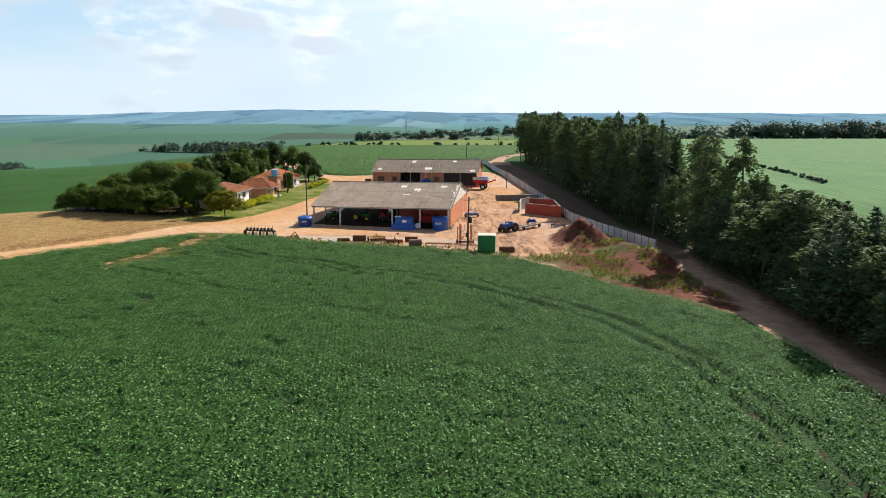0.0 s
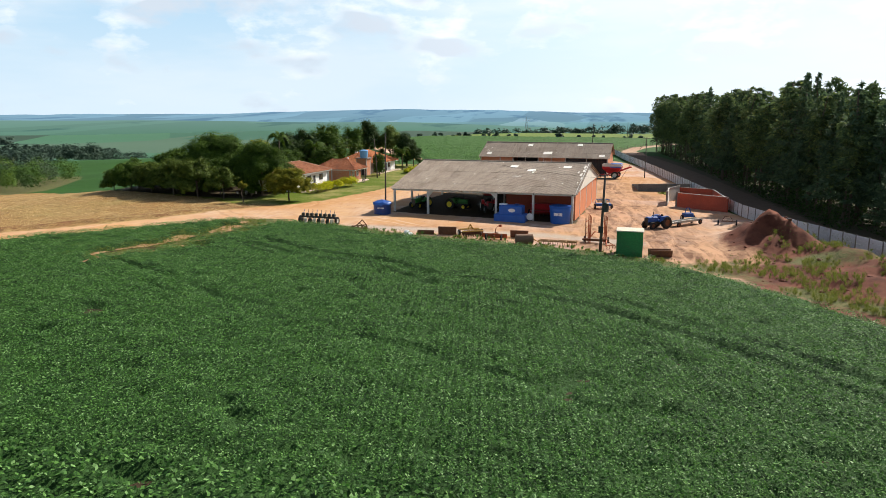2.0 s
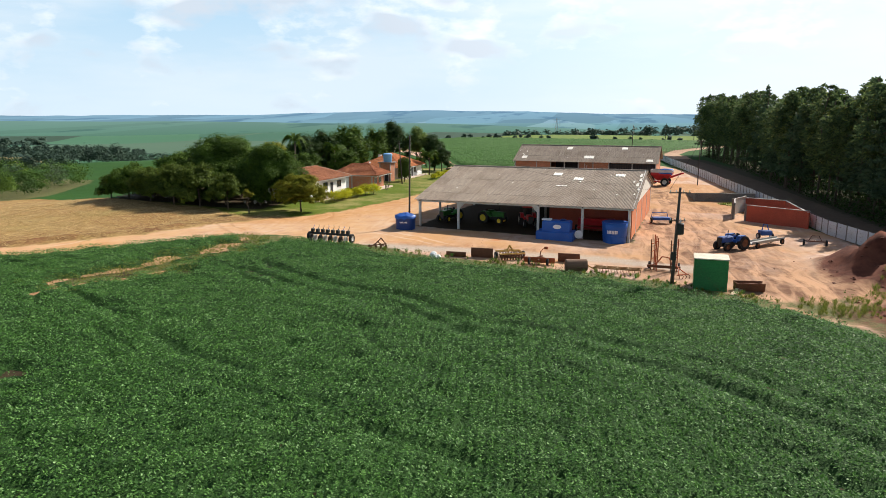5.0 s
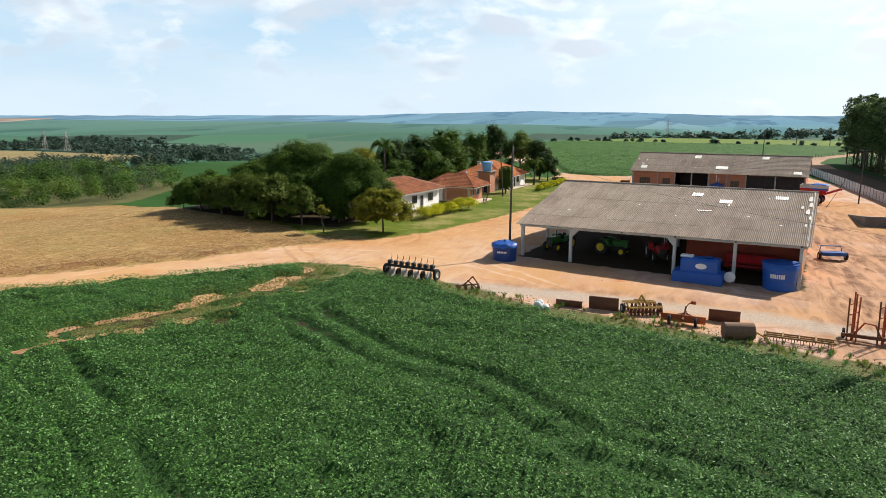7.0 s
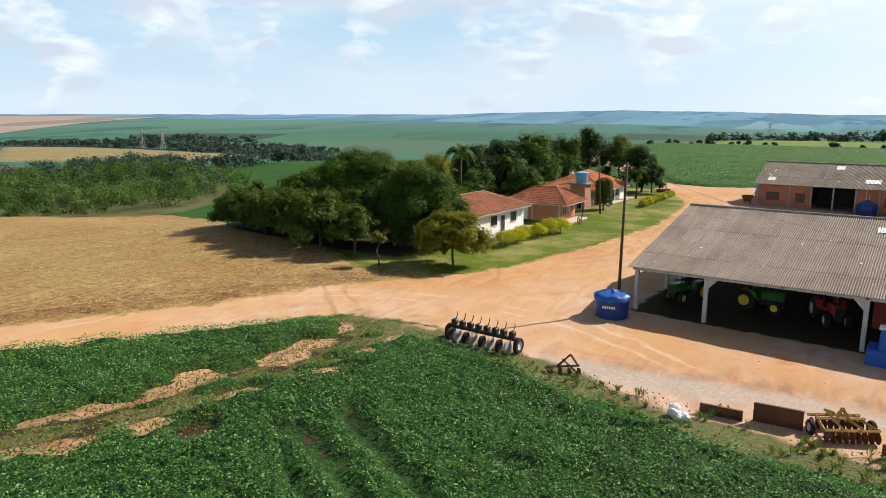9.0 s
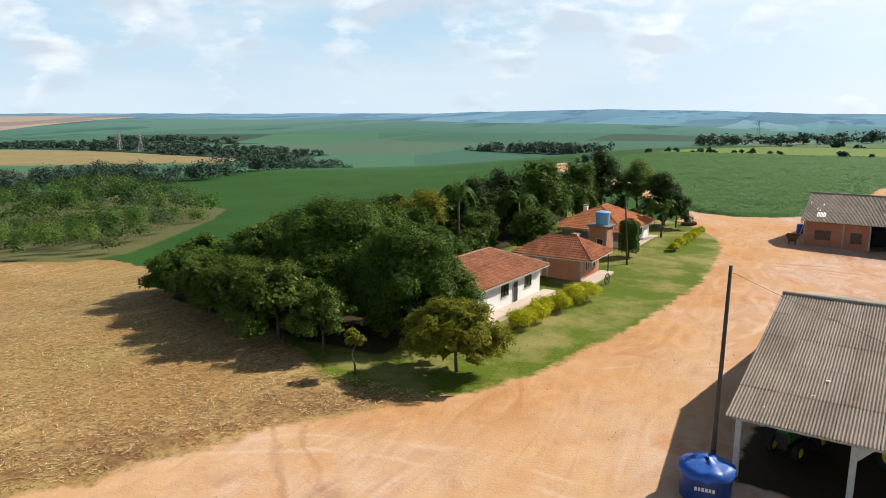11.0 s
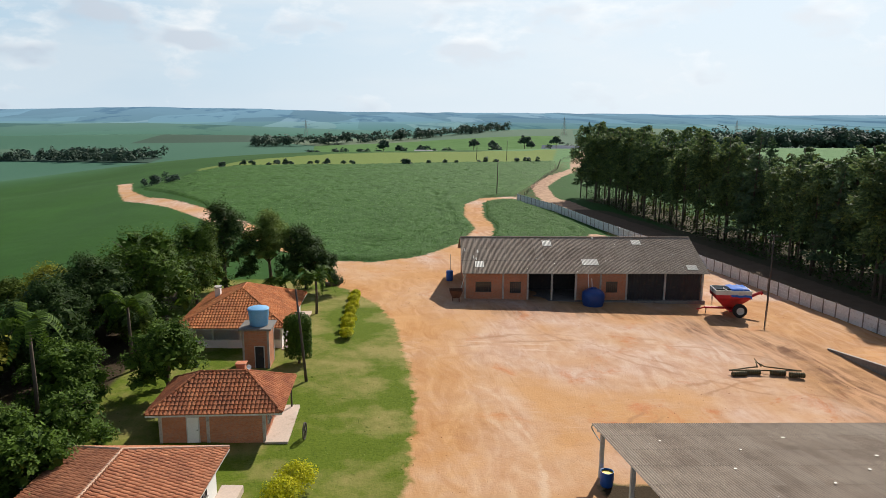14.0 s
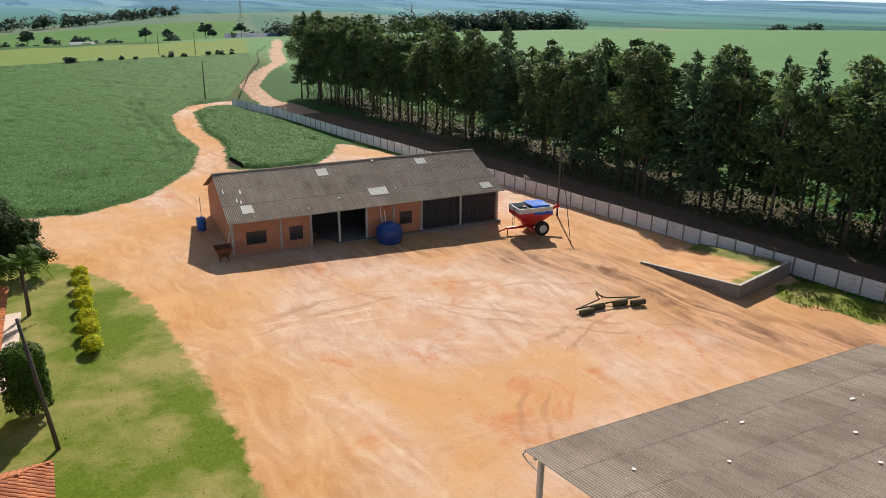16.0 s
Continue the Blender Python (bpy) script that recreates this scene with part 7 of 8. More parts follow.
part("wheel_drum", MB().lathe([(.1, -.12), (.5, -.12), (.55, 0), (.5, .12), (.1, .12)], 18, (2.9, .1, .75), "y"), WHITE_THING, t, "white round drum beside the tank")


# ---------------------------------------------------------------- machines
def wheel(owner, x, y, z, r, w, rim_mat, axis="x", lug=False):
    prof = [(r * .55, -w / 2), (r * .93, -w / 2), (r, -w * .36), (r, w * .36), (r * .93, w / 2), (r * .55, w / 2)]
    mb = MB().lathe(prof, 22, (x, y, z), axis, cap=False)
    if lug:
        for i in range(16):
            a = 6.28319 * i / 16
            c, s = math.cos(a) * r, math.sin(a) * r
            if axis == "x":
                mb.box(x - w * .42, y + c - .045, z + s - .045, x + w * .42, y + c + .045, z + s + .045)
            else:
                mb.box(x + s - .045, y - w * .42, z + c - .045, x + s + .045, y + w * .42, z + c + .045)
    ty = part("wheel", mb, RUBBER, owner, "worn black rubber tyre")
    part("rim", MB().lathe([(.03, -w * .2), (r * .2, -w * .25), (r * .5, -w * .30), (r * .6, -w * .45), (r * .6, w * .45), (r * .5, w * .30), (r * .2, w * .25), (.03, w * .2)], 18, (x, y, z), axis), rim_mat, ty)
    return ty


def beam(mb, p, q, w=.08):
    return mb.cyl(p, q, w * .7, w * .7, 4)


# tractors under the roof
def tractor(x, y, rz, body, rim, label, cab=True):
    t = thing("tractor", at_ground(x, y, rz), label, "tractor")
    part("bonnet", MB().box(-.42, -2.3, .95, .42, -.3, 1.75, .14), body, t)
    part("grille", MB().box(-.36, -2.36, 1.0, .36, -2.28, 1.65, .03), STEEL_DARK, t)
    part("chassis", MB().box(-.32, -2.2, .55, .32, 1.5, 1.05, .06), STEEL_DARK, t)
    part("seat_deck", MB().box(-.75, -.3, .95, .75, 1.5, 1.25, .05), body, t)
    for s in (-1, 1):
        part("fender", MB().prism([(s * .62, -.35, 1.2), (s * .62, -.1, 1.8), (s * .62, .9, 1.85), (s * .62, 1.5, 1.4), (s * .62, 1.45, 1.25)], (s * .5, 0, 0)), body, t)
        wheel(t, s * .98, .75, .88, .88, .5, rim)
        wheel(t, s * .8, -1.75, .55, .55, .34, rim)
    if cab:
        for px in (-.65, .65):
            for py in (-.25, 1.2):
                part("cab_post", MB().box(px - .04, py - .04, 1.2, px + .04, py + .04, 2.65), STEEL_DARK, t)
        part("cab_roof", MB().box(-.82, -.45, 2.62, .82, 1.4, 2.82, .08), body, t)
    part("exhaust", MB().cyl((.25, -1.2, 1.7), (.25, -1.2, 2.5), .05, .05, 8), STEEL_DARK, t)
    part("seat", MB().box(-.25, .35, 1.25, .25, .8, 1.45, .06).box(-.25, .72, 1.4, .25, .85, 1.95, .06), RUBBER, t)
    part("steering_wheel", MB().lathe([(.16, -.02), (.2, 0), (.16, .02)], 14, (0, .1, 1.85)), RUBBER, t)
    return t


tractor(-24.7, 155.2, -25, GREEN_PAINT, YELLOW_PAINT, "green tractor with yellow wheels parked in the shed", False)
tractor(-18.7, 155.4, 70, GREEN_PAINT, YELLOW_PAINT, "green tractor with yellow wheels parked side-on in the shed", False)
tractor(-13.2, 154.4, 15, RED_PAINT, OFF_WHITE, "red tractor parked in the shed", True)


def combine_header(x, y, rz):
    t = thing("seed_drill", at_ground(x, y, rz), "red seed drill parked at the shed's inner wall", "implement")
    part("hopper", MB().prism([(-2.4, -.5, 1.1), (-2.4, .5, 1.1), (-2.4, .75, 2.0), (-2.4, -.75, 2.0)], (4.8, 0, 0)), RED_PAINT, t)
    part("frame", MB().box(-2.6, -.3, .6, 2.6, .3, .8, .03), RED_PAINT, t)
    for k in range(8):
        part("coulter", MB().lathe([(.04, -.02), (.24, -.01), (.24, .01), (.04, .02)], 14, (-2.2 + k * .62, -.45, .26), "x"), STEEL_DARK, t)
    for s in (-1, 1):
        wheel(t, s * 2.75, .1, .5, .5, .25, OFF_WHITE, "x", False)


combine_header(-3.6, 151.4, -8)

# grain cart beside the workshop
z = gz(11.0, 221.8)
gc = thing("grain_cart", pose(10.9, 221.9, z, 0, 0, -14), "red grain cart with white rim, blue tarpaulin and unloading auger", "trailer")
bx, by = 2.3, 1.5
hop = MB().add([(-bx, -by, 3.55), (bx, -by, 3.55), (bx, by, 3.55), (-bx, by, 3.55), (-bx, -by, 2.55), (bx, -by, 2.55), (bx, by, 2.55), (-bx, by, 2.55),
                (-.9, -.5, 1.15), (.9, -.5, 1.15), (.9, .5, 1.15), (-.9, .5, 1.15)],
               [(0, 4, 5, 1), (1, 5, 6, 2), (2, 6, 7, 3), (3, 7, 4, 0), (4, 8, 9, 5), (5, 9, 10, 6), (6, 10, 11, 7), (7, 11, 8, 4), (11, 10, 9, 8)])
part("hopper", hop, RED_PAINT, gc)
part("rim", MB().box(-bx - .05, -by - .05, 3.5, bx + .05, -by + .06, 3.62).box(-bx - .05, by - .06, 3.5, bx + .05, by + .05, 3.62).box(-bx - .05, -by, 3.5, -bx + .06, by, 3.62).box(bx - .06, -by, 3.5, bx + .05, by, 3.62), OFF_WHITE, gc, "pale steel rim")
part("side_board", MB().box(-bx - .03, -by - .03, 3.02, bx + .03, -by + .02, 3.5).box(-bx - .03, by - .02, 3.02, bx + .03, by + .03, 3.5).box(-bx - .03, -by + .02, 3.02, -bx + .02, by - .02, 3.5).box(bx - .02, -by + .02, 3.02, bx + .03, by - .02, 3.5), OFF_WHITE, gc, "pale grey steel side boards")
part("grid", MB().box(-bx, -.03, 3.42, bx, .03, 3.5).box(-.75, -by, 3.42, -.69, by, 3.5).box(.6, -by, 3.42, .66, by, 3.5), STEEL_DARK, gc)
part("grain_bed", MB().box(-bx + .05, -by + .05, 3.0, bx - .05, by - .05, 3.05), INSIDE_DARK, gc)
rs = np.random.RandomState(6)
tarp, tn = MB(), 9
tv = [(-.35 + (bx + .45) * i / (tn - 1), -by - .14 + (2 * by + .28) * j / (tn - 1), 3.68 + .12 * rs.rand() - (.95 if j == 0 else .0) - (.35 if i == tn - 1 else 0)) for j in range(tn) for i in range(tn)]
tarp.add(tv, [(j * tn + i, j * tn + i + 1, (j + 1) * tn + i + 1, (j + 1) * tn + i) for j in range(tn - 1) for i in range(tn - 1)])
tp = part("tarpaulin", tarp, TARP_BLUE, gc, "crumpled blue tarpaulin over one end", smooth=True)
part("chassis", MB().box(-3.3, -.2, .75, 2.0, .2, 1.0, .03).box(-.5, -1.5, .7, .1, 1.5, .95, .03), RED_PAINT, gc)
part("hitch", MB().tube([(-3.3, 0, .85), (-4.3, 0, .55)], .09, 6), RED_PAINT, gc)
for s in (-1, 1):
    for px in (-1.3, 1.3):
        part("strut", MB().tube([(px * .6, s * .35, 1.0), (px, s * by * .95, 2.6)], .08, 6), RED_PAINT, gc)
    wheel(gc, .9, s * 1.6, .92, .92, .62, OFF_WHITE, "y")
part("auger", MB().cyl((1.6, .6, 1.8), (4.3, .9, 2.9), .22, .2, 12).cyl((4.3, .9, 2.9), (4.55, .92, 2.75), .26, .2, 12), RED_PAINT, gc, "red unloading auger tube")
part("ladder", MB().tube([(-bx - .1, -.3, 1.2), (-bx - .1, -.3, 3.5)], .03, 5).tube([(-bx - .1, .1, 1.2), (-bx - .1, .1, 3.5)], .03, 5).box(-bx - .12, -.3, 1.6, -bx - .08, .1, 1.63).box(-bx - .12, -.3, 2.1, -bx - .08, .1, 2.13).box(-bx - .12, -.3, 2.6, -bx - .08, .1, 2.63), STEEL_DARK, gc)
part("jack", MB().tube([(-3.0, .2, .9), (-3.0, .2, 0)], .06, 6), STEEL_DARK, gc)

# ridged field roller lying in the yard
z = gz(2.4, 200)
ROLLER_OLIVE = plain("weathered_olive_steel", (.105, .092, .045), .8, .2, scale=2, wear=.5)
fr = thing("field_roller", pose(2.1, 199.8, z, 0, 0, -10), "dark green field roller of four ribbed drums lying in the yard", "implement")
for x, y, a in ((-3.0, -.3, 4), (-1.35, .25, 2), (1.2, .15, -4), (2.9, -.45, -6)):
    prof = []
    for i in range(7):
        prof += [(.24, -.8 + i * .222), (.30, -.8 + i * .222 + .06), (.30, -.8 + i * .222 + .13), (.24, -.8 + i * .222 + .19)]
    part("drum", MB().lathe(prof, 14, (0, 0, 0), "x"), ROLLER_OLIVE, fr, "ribbed dark drum", at=pose(x, y, .30, 0, 0, a))
part("drawbar", MB().tube([(-3.9, .2, .5), (-.6, 1.1, .6), (-.3, 2.2, .7)], .07, 6).tube([(3.6, .2, .5), (.2, 1.1, .6), (-.3, 2.2, .7)], .07, 6).tube([(-3.9, .25, .5), (3.6, .25, .5)], .08, 6), ROLLER_OLIVE, fr)
part("mast", MB().tube([(-.6, 1.1, .5), (-.9, 1.4, 1.4), (-.2, 1.1, .6)], .06, 6), ROLLER_OLIVE, fr)

# loading ramp against the boundary wall
z = .62
rp = thing("loading_ramp", pose(0, 0, z), "earth loading ramp held by stained dark concrete walls", "ramp")
lo_l, hi_l, hi_r, lo_r = Vector((14.7, 206.7, .02)), Vector((15.0, 194.9, 1.30)), Vector((25.4, 195.9, 1.30)), Vector((25.2, 206.8, .35))
cells = [(i / 12, j / 12) for j in range(13) for i in range(13)]
top_ = [lo_l.lerp(lo_r, u).lerp(hi_l.lerp(hi_r, u), v) + Vector((0, 0, .07 * (random.random() - .5))) for u, v in cells]
fill = MB().add([tuple(p) for p in top_], [(j * 13 + i, j * 13 + i + 1, j * 13 + i + 14, j * 13 + i + 13) for j in range(12) for i in range(12)])
ob = part("earth_fill", fill, DIRT_HEAP, rp, "red earth fill", smooth=True)
ob.data.materials[0] = ground_me.materials[0]
U, V_ = np.array(cells).T
for nm, vals in (("earth", .95 - np.maximum(.8 * smooth(.5, .95, U), .6 * smooth(.72, 1.0, V_))), ("ochre", np.full(169, .9)), ("lawn", np.ones(169)), ("weeds", .5 * smooth(.2, .9, U))):
    at_ = ob.data.attributes.new(nm, "FLOAT", "POINT")
    at_.data.foreach_set("value", vals.astype(np.float32))
part("retaining_wall", MB().prism([(14.5, 206.9, -.6), (14.75, 194.5, -.6), (14.75, 194.5, 1.5), (14.5, 206.9, .15)], (.28, 0, 0)), OLD_CONC, rp, "stained dark concrete retaining wall")
for a, b in (((14.5, 206.9, .15), (14.75, 194.5, 1.5)), ((14.75, 194.5, 1.5), (25.6, 195.6, 1.5))):
    part("coping", MB().prism([a, b, (b[0], b[1], b[2] + .05), (a[0], a[1], a[2] + .05)], (.3, 0, 0) if a[1] > 200 else (-.03, .3, 0)), CONCRETE, rp, "pale worn concrete edge")
part("retaining_wall", MB().prism([(15.0, 194.5, -.6), (25.6, 195.6, -.6), (25.6, 195.6, 1.5), (15.0, 194.5, 1.5)], (-.03, .28, 0)), OLD_CONC, rp, "stained dark concrete retaining wall")

# red brick enclosure beside the wall
z = gz(23, 172)
en = thing("brick_enclosure", pose(0, 0, z), "roofless red brick enclosure beside the boundary wall", "enclosure")
corners = [(19.3, 170.4), (26.8, 164.8), (27.2, 179.5), (21.4, 182.5)]
for i, h in ((0, 2.5), (1, 2.3), (2, 2.3)):
    (ax, ay), (bx_, by_) = corners[i], corners[(i + 1) % 4]
    d = Vector((bx_ - ax, by_ - ay, 0)).normalized()
    nn = Vector((-d.y, d.x, 0)) * .2
    part("wall", MB().prism([(ax, ay, -.6), (bx_, by_, -.6), (bx_, by_, h), (ax, ay, h)], nn), BRICK_RED, en)
    part("coping", MB().prism([(ax - d.x * .03, ay - d.y * .03, h), (bx_ + d.x * .03, by_ + d.y * .03, h), (bx_ + d.x * .03, by_ + d.y * .03, h + .08), (ax - d.x * .03, ay - d.y * .03, h + .08)], nn * 1.3), CONCRETE, en)
for x, y in ((17.6, 171.5), (19.2, 170.6), (21.3, 182.4), (18.6, 178.0)):
    part("pillar", MB().box(x - .15, y - .15, -.5, x + .15, y + .15, 2.7, .02), OLD_CONC, en)
for a, b in (((17.6, 171.4), (18.7, 178.0)), ((18.7, 178.0), (21.3, 182.4))):
    part("side_wall", MB().prism([(*a, -.6), (*b, -.6), (*b, 2.55), (*a, 2.55)], (.18, -.06, 0)), OFF_WHITE, en, "cream washed side wall")
    part("coping", MB().prism([(*a, 2.55), (*b, 2.55), (*b, 2.65), (*a, 2.65)], (.22, -.08, 0)), CONCRETE, en)
part("rubble", MB().lathe([(.1, 0), (1.4, .1), (1.0, .5), (.3, .8), (.02, .85)], 9, (24, 173, 0)), DIRT_HEAP, en)

# green box at the crop's edge
z = gz(7.0, 123.2)
gb = thing("storage_box", pose(7.1, 123.4, z, 0, 0, -6), "green metal storage box with a cream flat roof", "storage box")
part("body", MB().box(-1.5, -1.3, -.15, 1.5, 1.3, 2.95, .05), BOX_GREEN, gb)
part("roof", MB().box(-1.58, -1.38, 2.95, 1.58, 1.38, 3.06, .03), plain("cream_roof_paint", (.62, .55, .42), .7, scale=1.5, wear=.3), gb, "cream painted flat roof")
for x in (-1.47, 0, 1.47):
    part("rib", MB().box(x - .03, -1.335, -.1, x + .03, -1.3, 2.9), BOX_GREEN, gb)
z = gz(10.6, 122.8)
rb = thing("steel_trough", pose(10.6, 123.0, z, 0, 0, 4), "rusty steel trough lying beside the green box", "trough")
part("body", MB().prism([(-1.3, -.45, .05), (-1.3, .45, .05), (-1.3, .6, .85), (-1.3, .5, .85), (-1.3, .36, .15), (-1.3, -.36, .15), (-1.3, -.5, .85), (-1.3, -.6, .85)], (2.6, 0, 0)), RUST, rb)
part("end_plate", MB().prism([(-1.32, -.45, .05), (-1.32, .45, .05), (-1.32, .6, .85), (-1.32, -.6, .85)], (.04, 0, 0)), RUST, rb)
pk = thing("timber_plank", at_ground(9.4, 122.3, 0), "pale sawn timber planks leaning on the ground", "plank")
part("plank", MB().box(-.14, -1.9, .05, .14, 1.9, .13, .01), plain("pale_timber", (.52, .40, .26), .8, scale=2), pk, at=pose(0, 0, .2, 6, 0, -24))
part("plank", MB().box(-.12, -1.7, .05, .12, 1.7, .12, .01), bpy.data.materials["pale_timber"], pk, at=pose(.35, .1, .12, 4, 0, -28))


# implements along the crop's edge
def implement(name, x, y, rz, label):
    return thing(name, at_ground(x, y, rz), label, "implement")


pl = implement("seed_planter", -35.6, 134.4, -10, "black and grey row planter with seed boxes and press wheels")
part("toolbar", MB().box(-2.8, -.12, .85, 2.8, .12, 1.1, .02).box(-2.6, .5, .7, 2.6, .7, .9, .02), STEEL_DARK, pl)
for k in range(8):
    x = -2.5 + k * .71
    part("press_wheel", MB().lathe([(.06, -.09), (.42, -.09), (.47, 0), (.42, .09), (.06, .09)], 16, (x, -.55, .47), "x"), CONCRETE if k % 2 else RUBBER, pl, "worn grey press wheel")
    part("seed_box", MB().box(x - .2, -.15, 1.1, x + .2, .3, 1.5, .05), STEEL_DARK, pl)
    part("lever", MB().tube([(x, .1, 1.3), (x + .08, .3, 1.85), (x - .05, .45, 1.95)], .035, 5), BLUE_STEEL if k % 3 == 0 else STEEL_DARK, pl)
    part("strut", MB().tube([(x, -.5, .5), (x, .0, .95)], .045, 5), RUST, pl)
for s in (-1, 1):
    wheel(pl, s * 2.95, .1, .55, .55, .3, OFF_WHITE)

rf = implement("plough_frame", -28.9, 132.2, 20, "rusty red plough frame lying at the crop's edge")
mb = MB()
for a, b in (((-1.1, 0, .3), (1.1, .1, .45)), ((-.9, -.5, .2), (.2, .5, .7)), ((.9, -.5, .2), (.0, .5, .7)), ((-.3, 0, .4), (.5, .2, 1.15)), ((1.0, .1, .45), (.5, .2, 1.15)), ((-1.1, 0, .3), (-.9, -.5, .2))):
    beam(mb, a, b, .1)
part("frame", mb, RUST, rf)
for x in (-.9, -.3, .3, .9):
    part("share", MB().prism([(x, -.5, 0), (x + .25, -.45, .05), (x + .2, -.3, .4), (x, -.3, .45)], (.04, .04, 0)), RUST, rf)

bg = thing("sack_heap", at_ground(-20.9, 128.8), "heap of white plastic sacks and scrap at the crop's edge", "sacks")
rng = random.Random(8)
for k in range(6):
    part("sack", MB().lathe([(.05, -.32), (.16, -.3), (.24, -.12), (.25, .1), (.17, .28), (.05, .32)], 9, (0, 0, 0), "x"), WHITE_THING, bg, at=pose(rng.uniform(-.8, .8), rng.uniform(-.4, .4), .2 + .25 * (k % 3 == 0), rng.uniform(-20, 20), rng.uniform(-25, 25), rng.uniform(0, 180)))


def blade(x, y, rz, w, h, material, label):
    b = implement("scraper_blade", x, y, rz, label)
    n = 7
    vs = []
    for i in range(n):
        a = radians(-50 + 80 * i / (n - 1))
        vs += [(-w / 2, .35 - math.cos(a) * .4, h * i / (n - 1)), (w / 2, .35 - math.cos(a) * .4, h * i / (n - 1))]
    vs += [(px, py + .04, pz) for px, py, pz in vs]
    fs = [(2 * i, 2 * i + 1, 2 * i + 3, 2 * i + 2) for i in range(n - 1)] + [(2 * n + 2 * i + 1, 2 * n + 2 * i, 2 * n + 2 * i + 2, 2 * n + 2 * i + 3) for i in range(n - 1)]
    part("plate", MB().add(vs, fs), material, b)
    part("edge", MB().box(-w / 2, -.06, -.02, w / 2, .16, .06).box(-w / 2, -.02, h - .05, w / 2, .14, h + .03), RUST, b)
    part("arm", MB().tube([(-.5, .2, h * .4), (-.2, 1.1, .3)], .06, 6).tube([(.5, .2, h * .4), (.2, 1.1, .3)], .06, 6), RUST, b)


blade(-19.0, 130.2, -4, 2.3, .55, RUST, "long low rusty scraper blade")
blade(-16.1, 130.5, -3, 2.5, 1.05, RUST, "dark rusty scraper blade standing upright")
blade(-6.5, 131.0, -3, 2.4, .95, RUST, "rusty brown scraper blade standing upright")

dh = implement("disc_harrow", -13.0, 130.9, 24, "yellow disc harrow with rows of steel discs")
mb = MB()
for a, b in (((-1.4, -1.0, .75), (1.4, -1.0, .75)), ((-1.4, 1.0, .75), (1.4, 1.0, .75)), ((-1.4, -1.0, .75), (-1.0, 1.0, .75)), ((1.4, -1.0, .75), (1.0, 1.0, .75)), ((-.5, -1.0, .85), (-.3, 1.1, .85)), ((.5, -1.0, .85), (.3, 1.1, .85)), ((-1.3, .3, .85), (1.3, .3, .85)), ((0, 1, .85), (0, 2.0, .6)), ((-.4, 0, .8), (0, .2, 1.5)), ((.4, 0, .8), (0, .2, 1.5))):
    beam(mb, a, b, .13)
part("frame", mb, YELLOW_STEEL, dh)
for row, y in ((0, -.9), (1, .8)):
    g_ = part("disc_axle", MB().tube([(-1.4, y, .32), (1.4, y, .32)], .05, 6), STEEL_DARK, dh)
    for k in range(9):
        part("disc", MB().lathe([(.04, 0), (.2, .03), (.33, .1), (.33, .08), (.04, -.02)], 16, (-1.3 + k * .325, y, .33), "x", cap=False), RUST, g_)
for s in (-1, 1):
    wheel(dh, s * 1.6, .1, .42, .42, .2, OFF_WHITE, "x", False)

gs = implement("road_scraper", -9.6, 129.0, -6, "rusty orange rear scraper on small tyres")
part("plate", MB().box(-1.7, -.1, .15, 1.7, 0, .75, .02), ORANGE_STEEL, gs)
part("frame", MB().tube([(-1.0, 0, .5), (0, 1.2, .6)], .08, 6).tube([(1.0, 0, .5), (0, 1.2, .6)], .08, 6).tube([(0, -.6, .5), (0, 1.6, .6)], .1, 6).tube([(0, .3, .6), (.1, .4, 1.35)], .07, 6), RUST, gs)
for x in (-1.0, 1.0):
    wheel(gs, x, -.5, .38, .38, .2, RUST, "x", False)
part("crank", MB().tube([(.1, .4, 1.3), (.3, .45, 1.6), (.6, .45, 1.75)], .04, 6).box(.45, .3, 1.6, .85, .55, 1.85, .03), ORANGE_STEEL, gs)

rd = implement("land_roller", -5.6, 126.7, 14, "weathered brown roller drum lying at the crop's edge")
part("drum", MB().lathe([(.1, -1.1), (.62, -1.1), (.65, -1.05), (.65, 1.05), (.62, 1.1), (.1, 1.1)], 22, (0, 0, .62), "x"), plain("drum_steel", (.21, .125, .080), .8, .2, scale=2, wear=.6), rd)
part("drawbar", MB().tube([(1.15, 0, .62), (2.0, -.3, .2)], .07, 6), YELLOW_STEEL, rd)

th = implement("tine_harrow", -1.4, 127.2, -7, "long yellow and rust tine harrow lying flat")
mb = MB()
for y in (-.5, 0, .5):
    mb.box(-2.4, y - .05, .42, 2.4, y + .05, .54)
for x in (-2.3, -1.1, 0, 1.1, 2.3):
    mb.box(x - .05, -.6, .5, x + .05, .6, .6)
part("frame", mb, plain("rusty_ochre_steel", (.27, .155, .060), .75, .1, scale=4, wear=.6), th)
for k in range(24):
    x = -2.3 + k * .2
    part("tine", MB().tube([(x, -.5 + .5 * (k % 3), .45), (x, -.6 + .5 * (k % 3), .2), (x, -.45 + .5 * (k % 3), 0)], .03, 4), RUST, th)

of = implement("folding_boom", 3.4, 129.6, -8, "orange-red folded boom frame standing upright on the grass")
for sx in (-1.0, 1.0):
    for dx, dy, h in ((-.3, 0, 3.3), (0, .25, 3.8), (.3, -.1, 3.5), (.12, .5, 3.6)):
        part("mast", MB().tube([(sx + dx, dy, 0), (sx + dx * 1.15, dy + .05, h)], .06, 6), ORANGE_STEEL if dx > -.2 else RUST, of)
    for zz in (.5, 1.2, 2.0, 2.8):
        part("brace", MB().tube([(sx - .3, 0, zz), (sx + .3, 0, zz + .35)], .04, 5), ORANGE_STEEL, of)
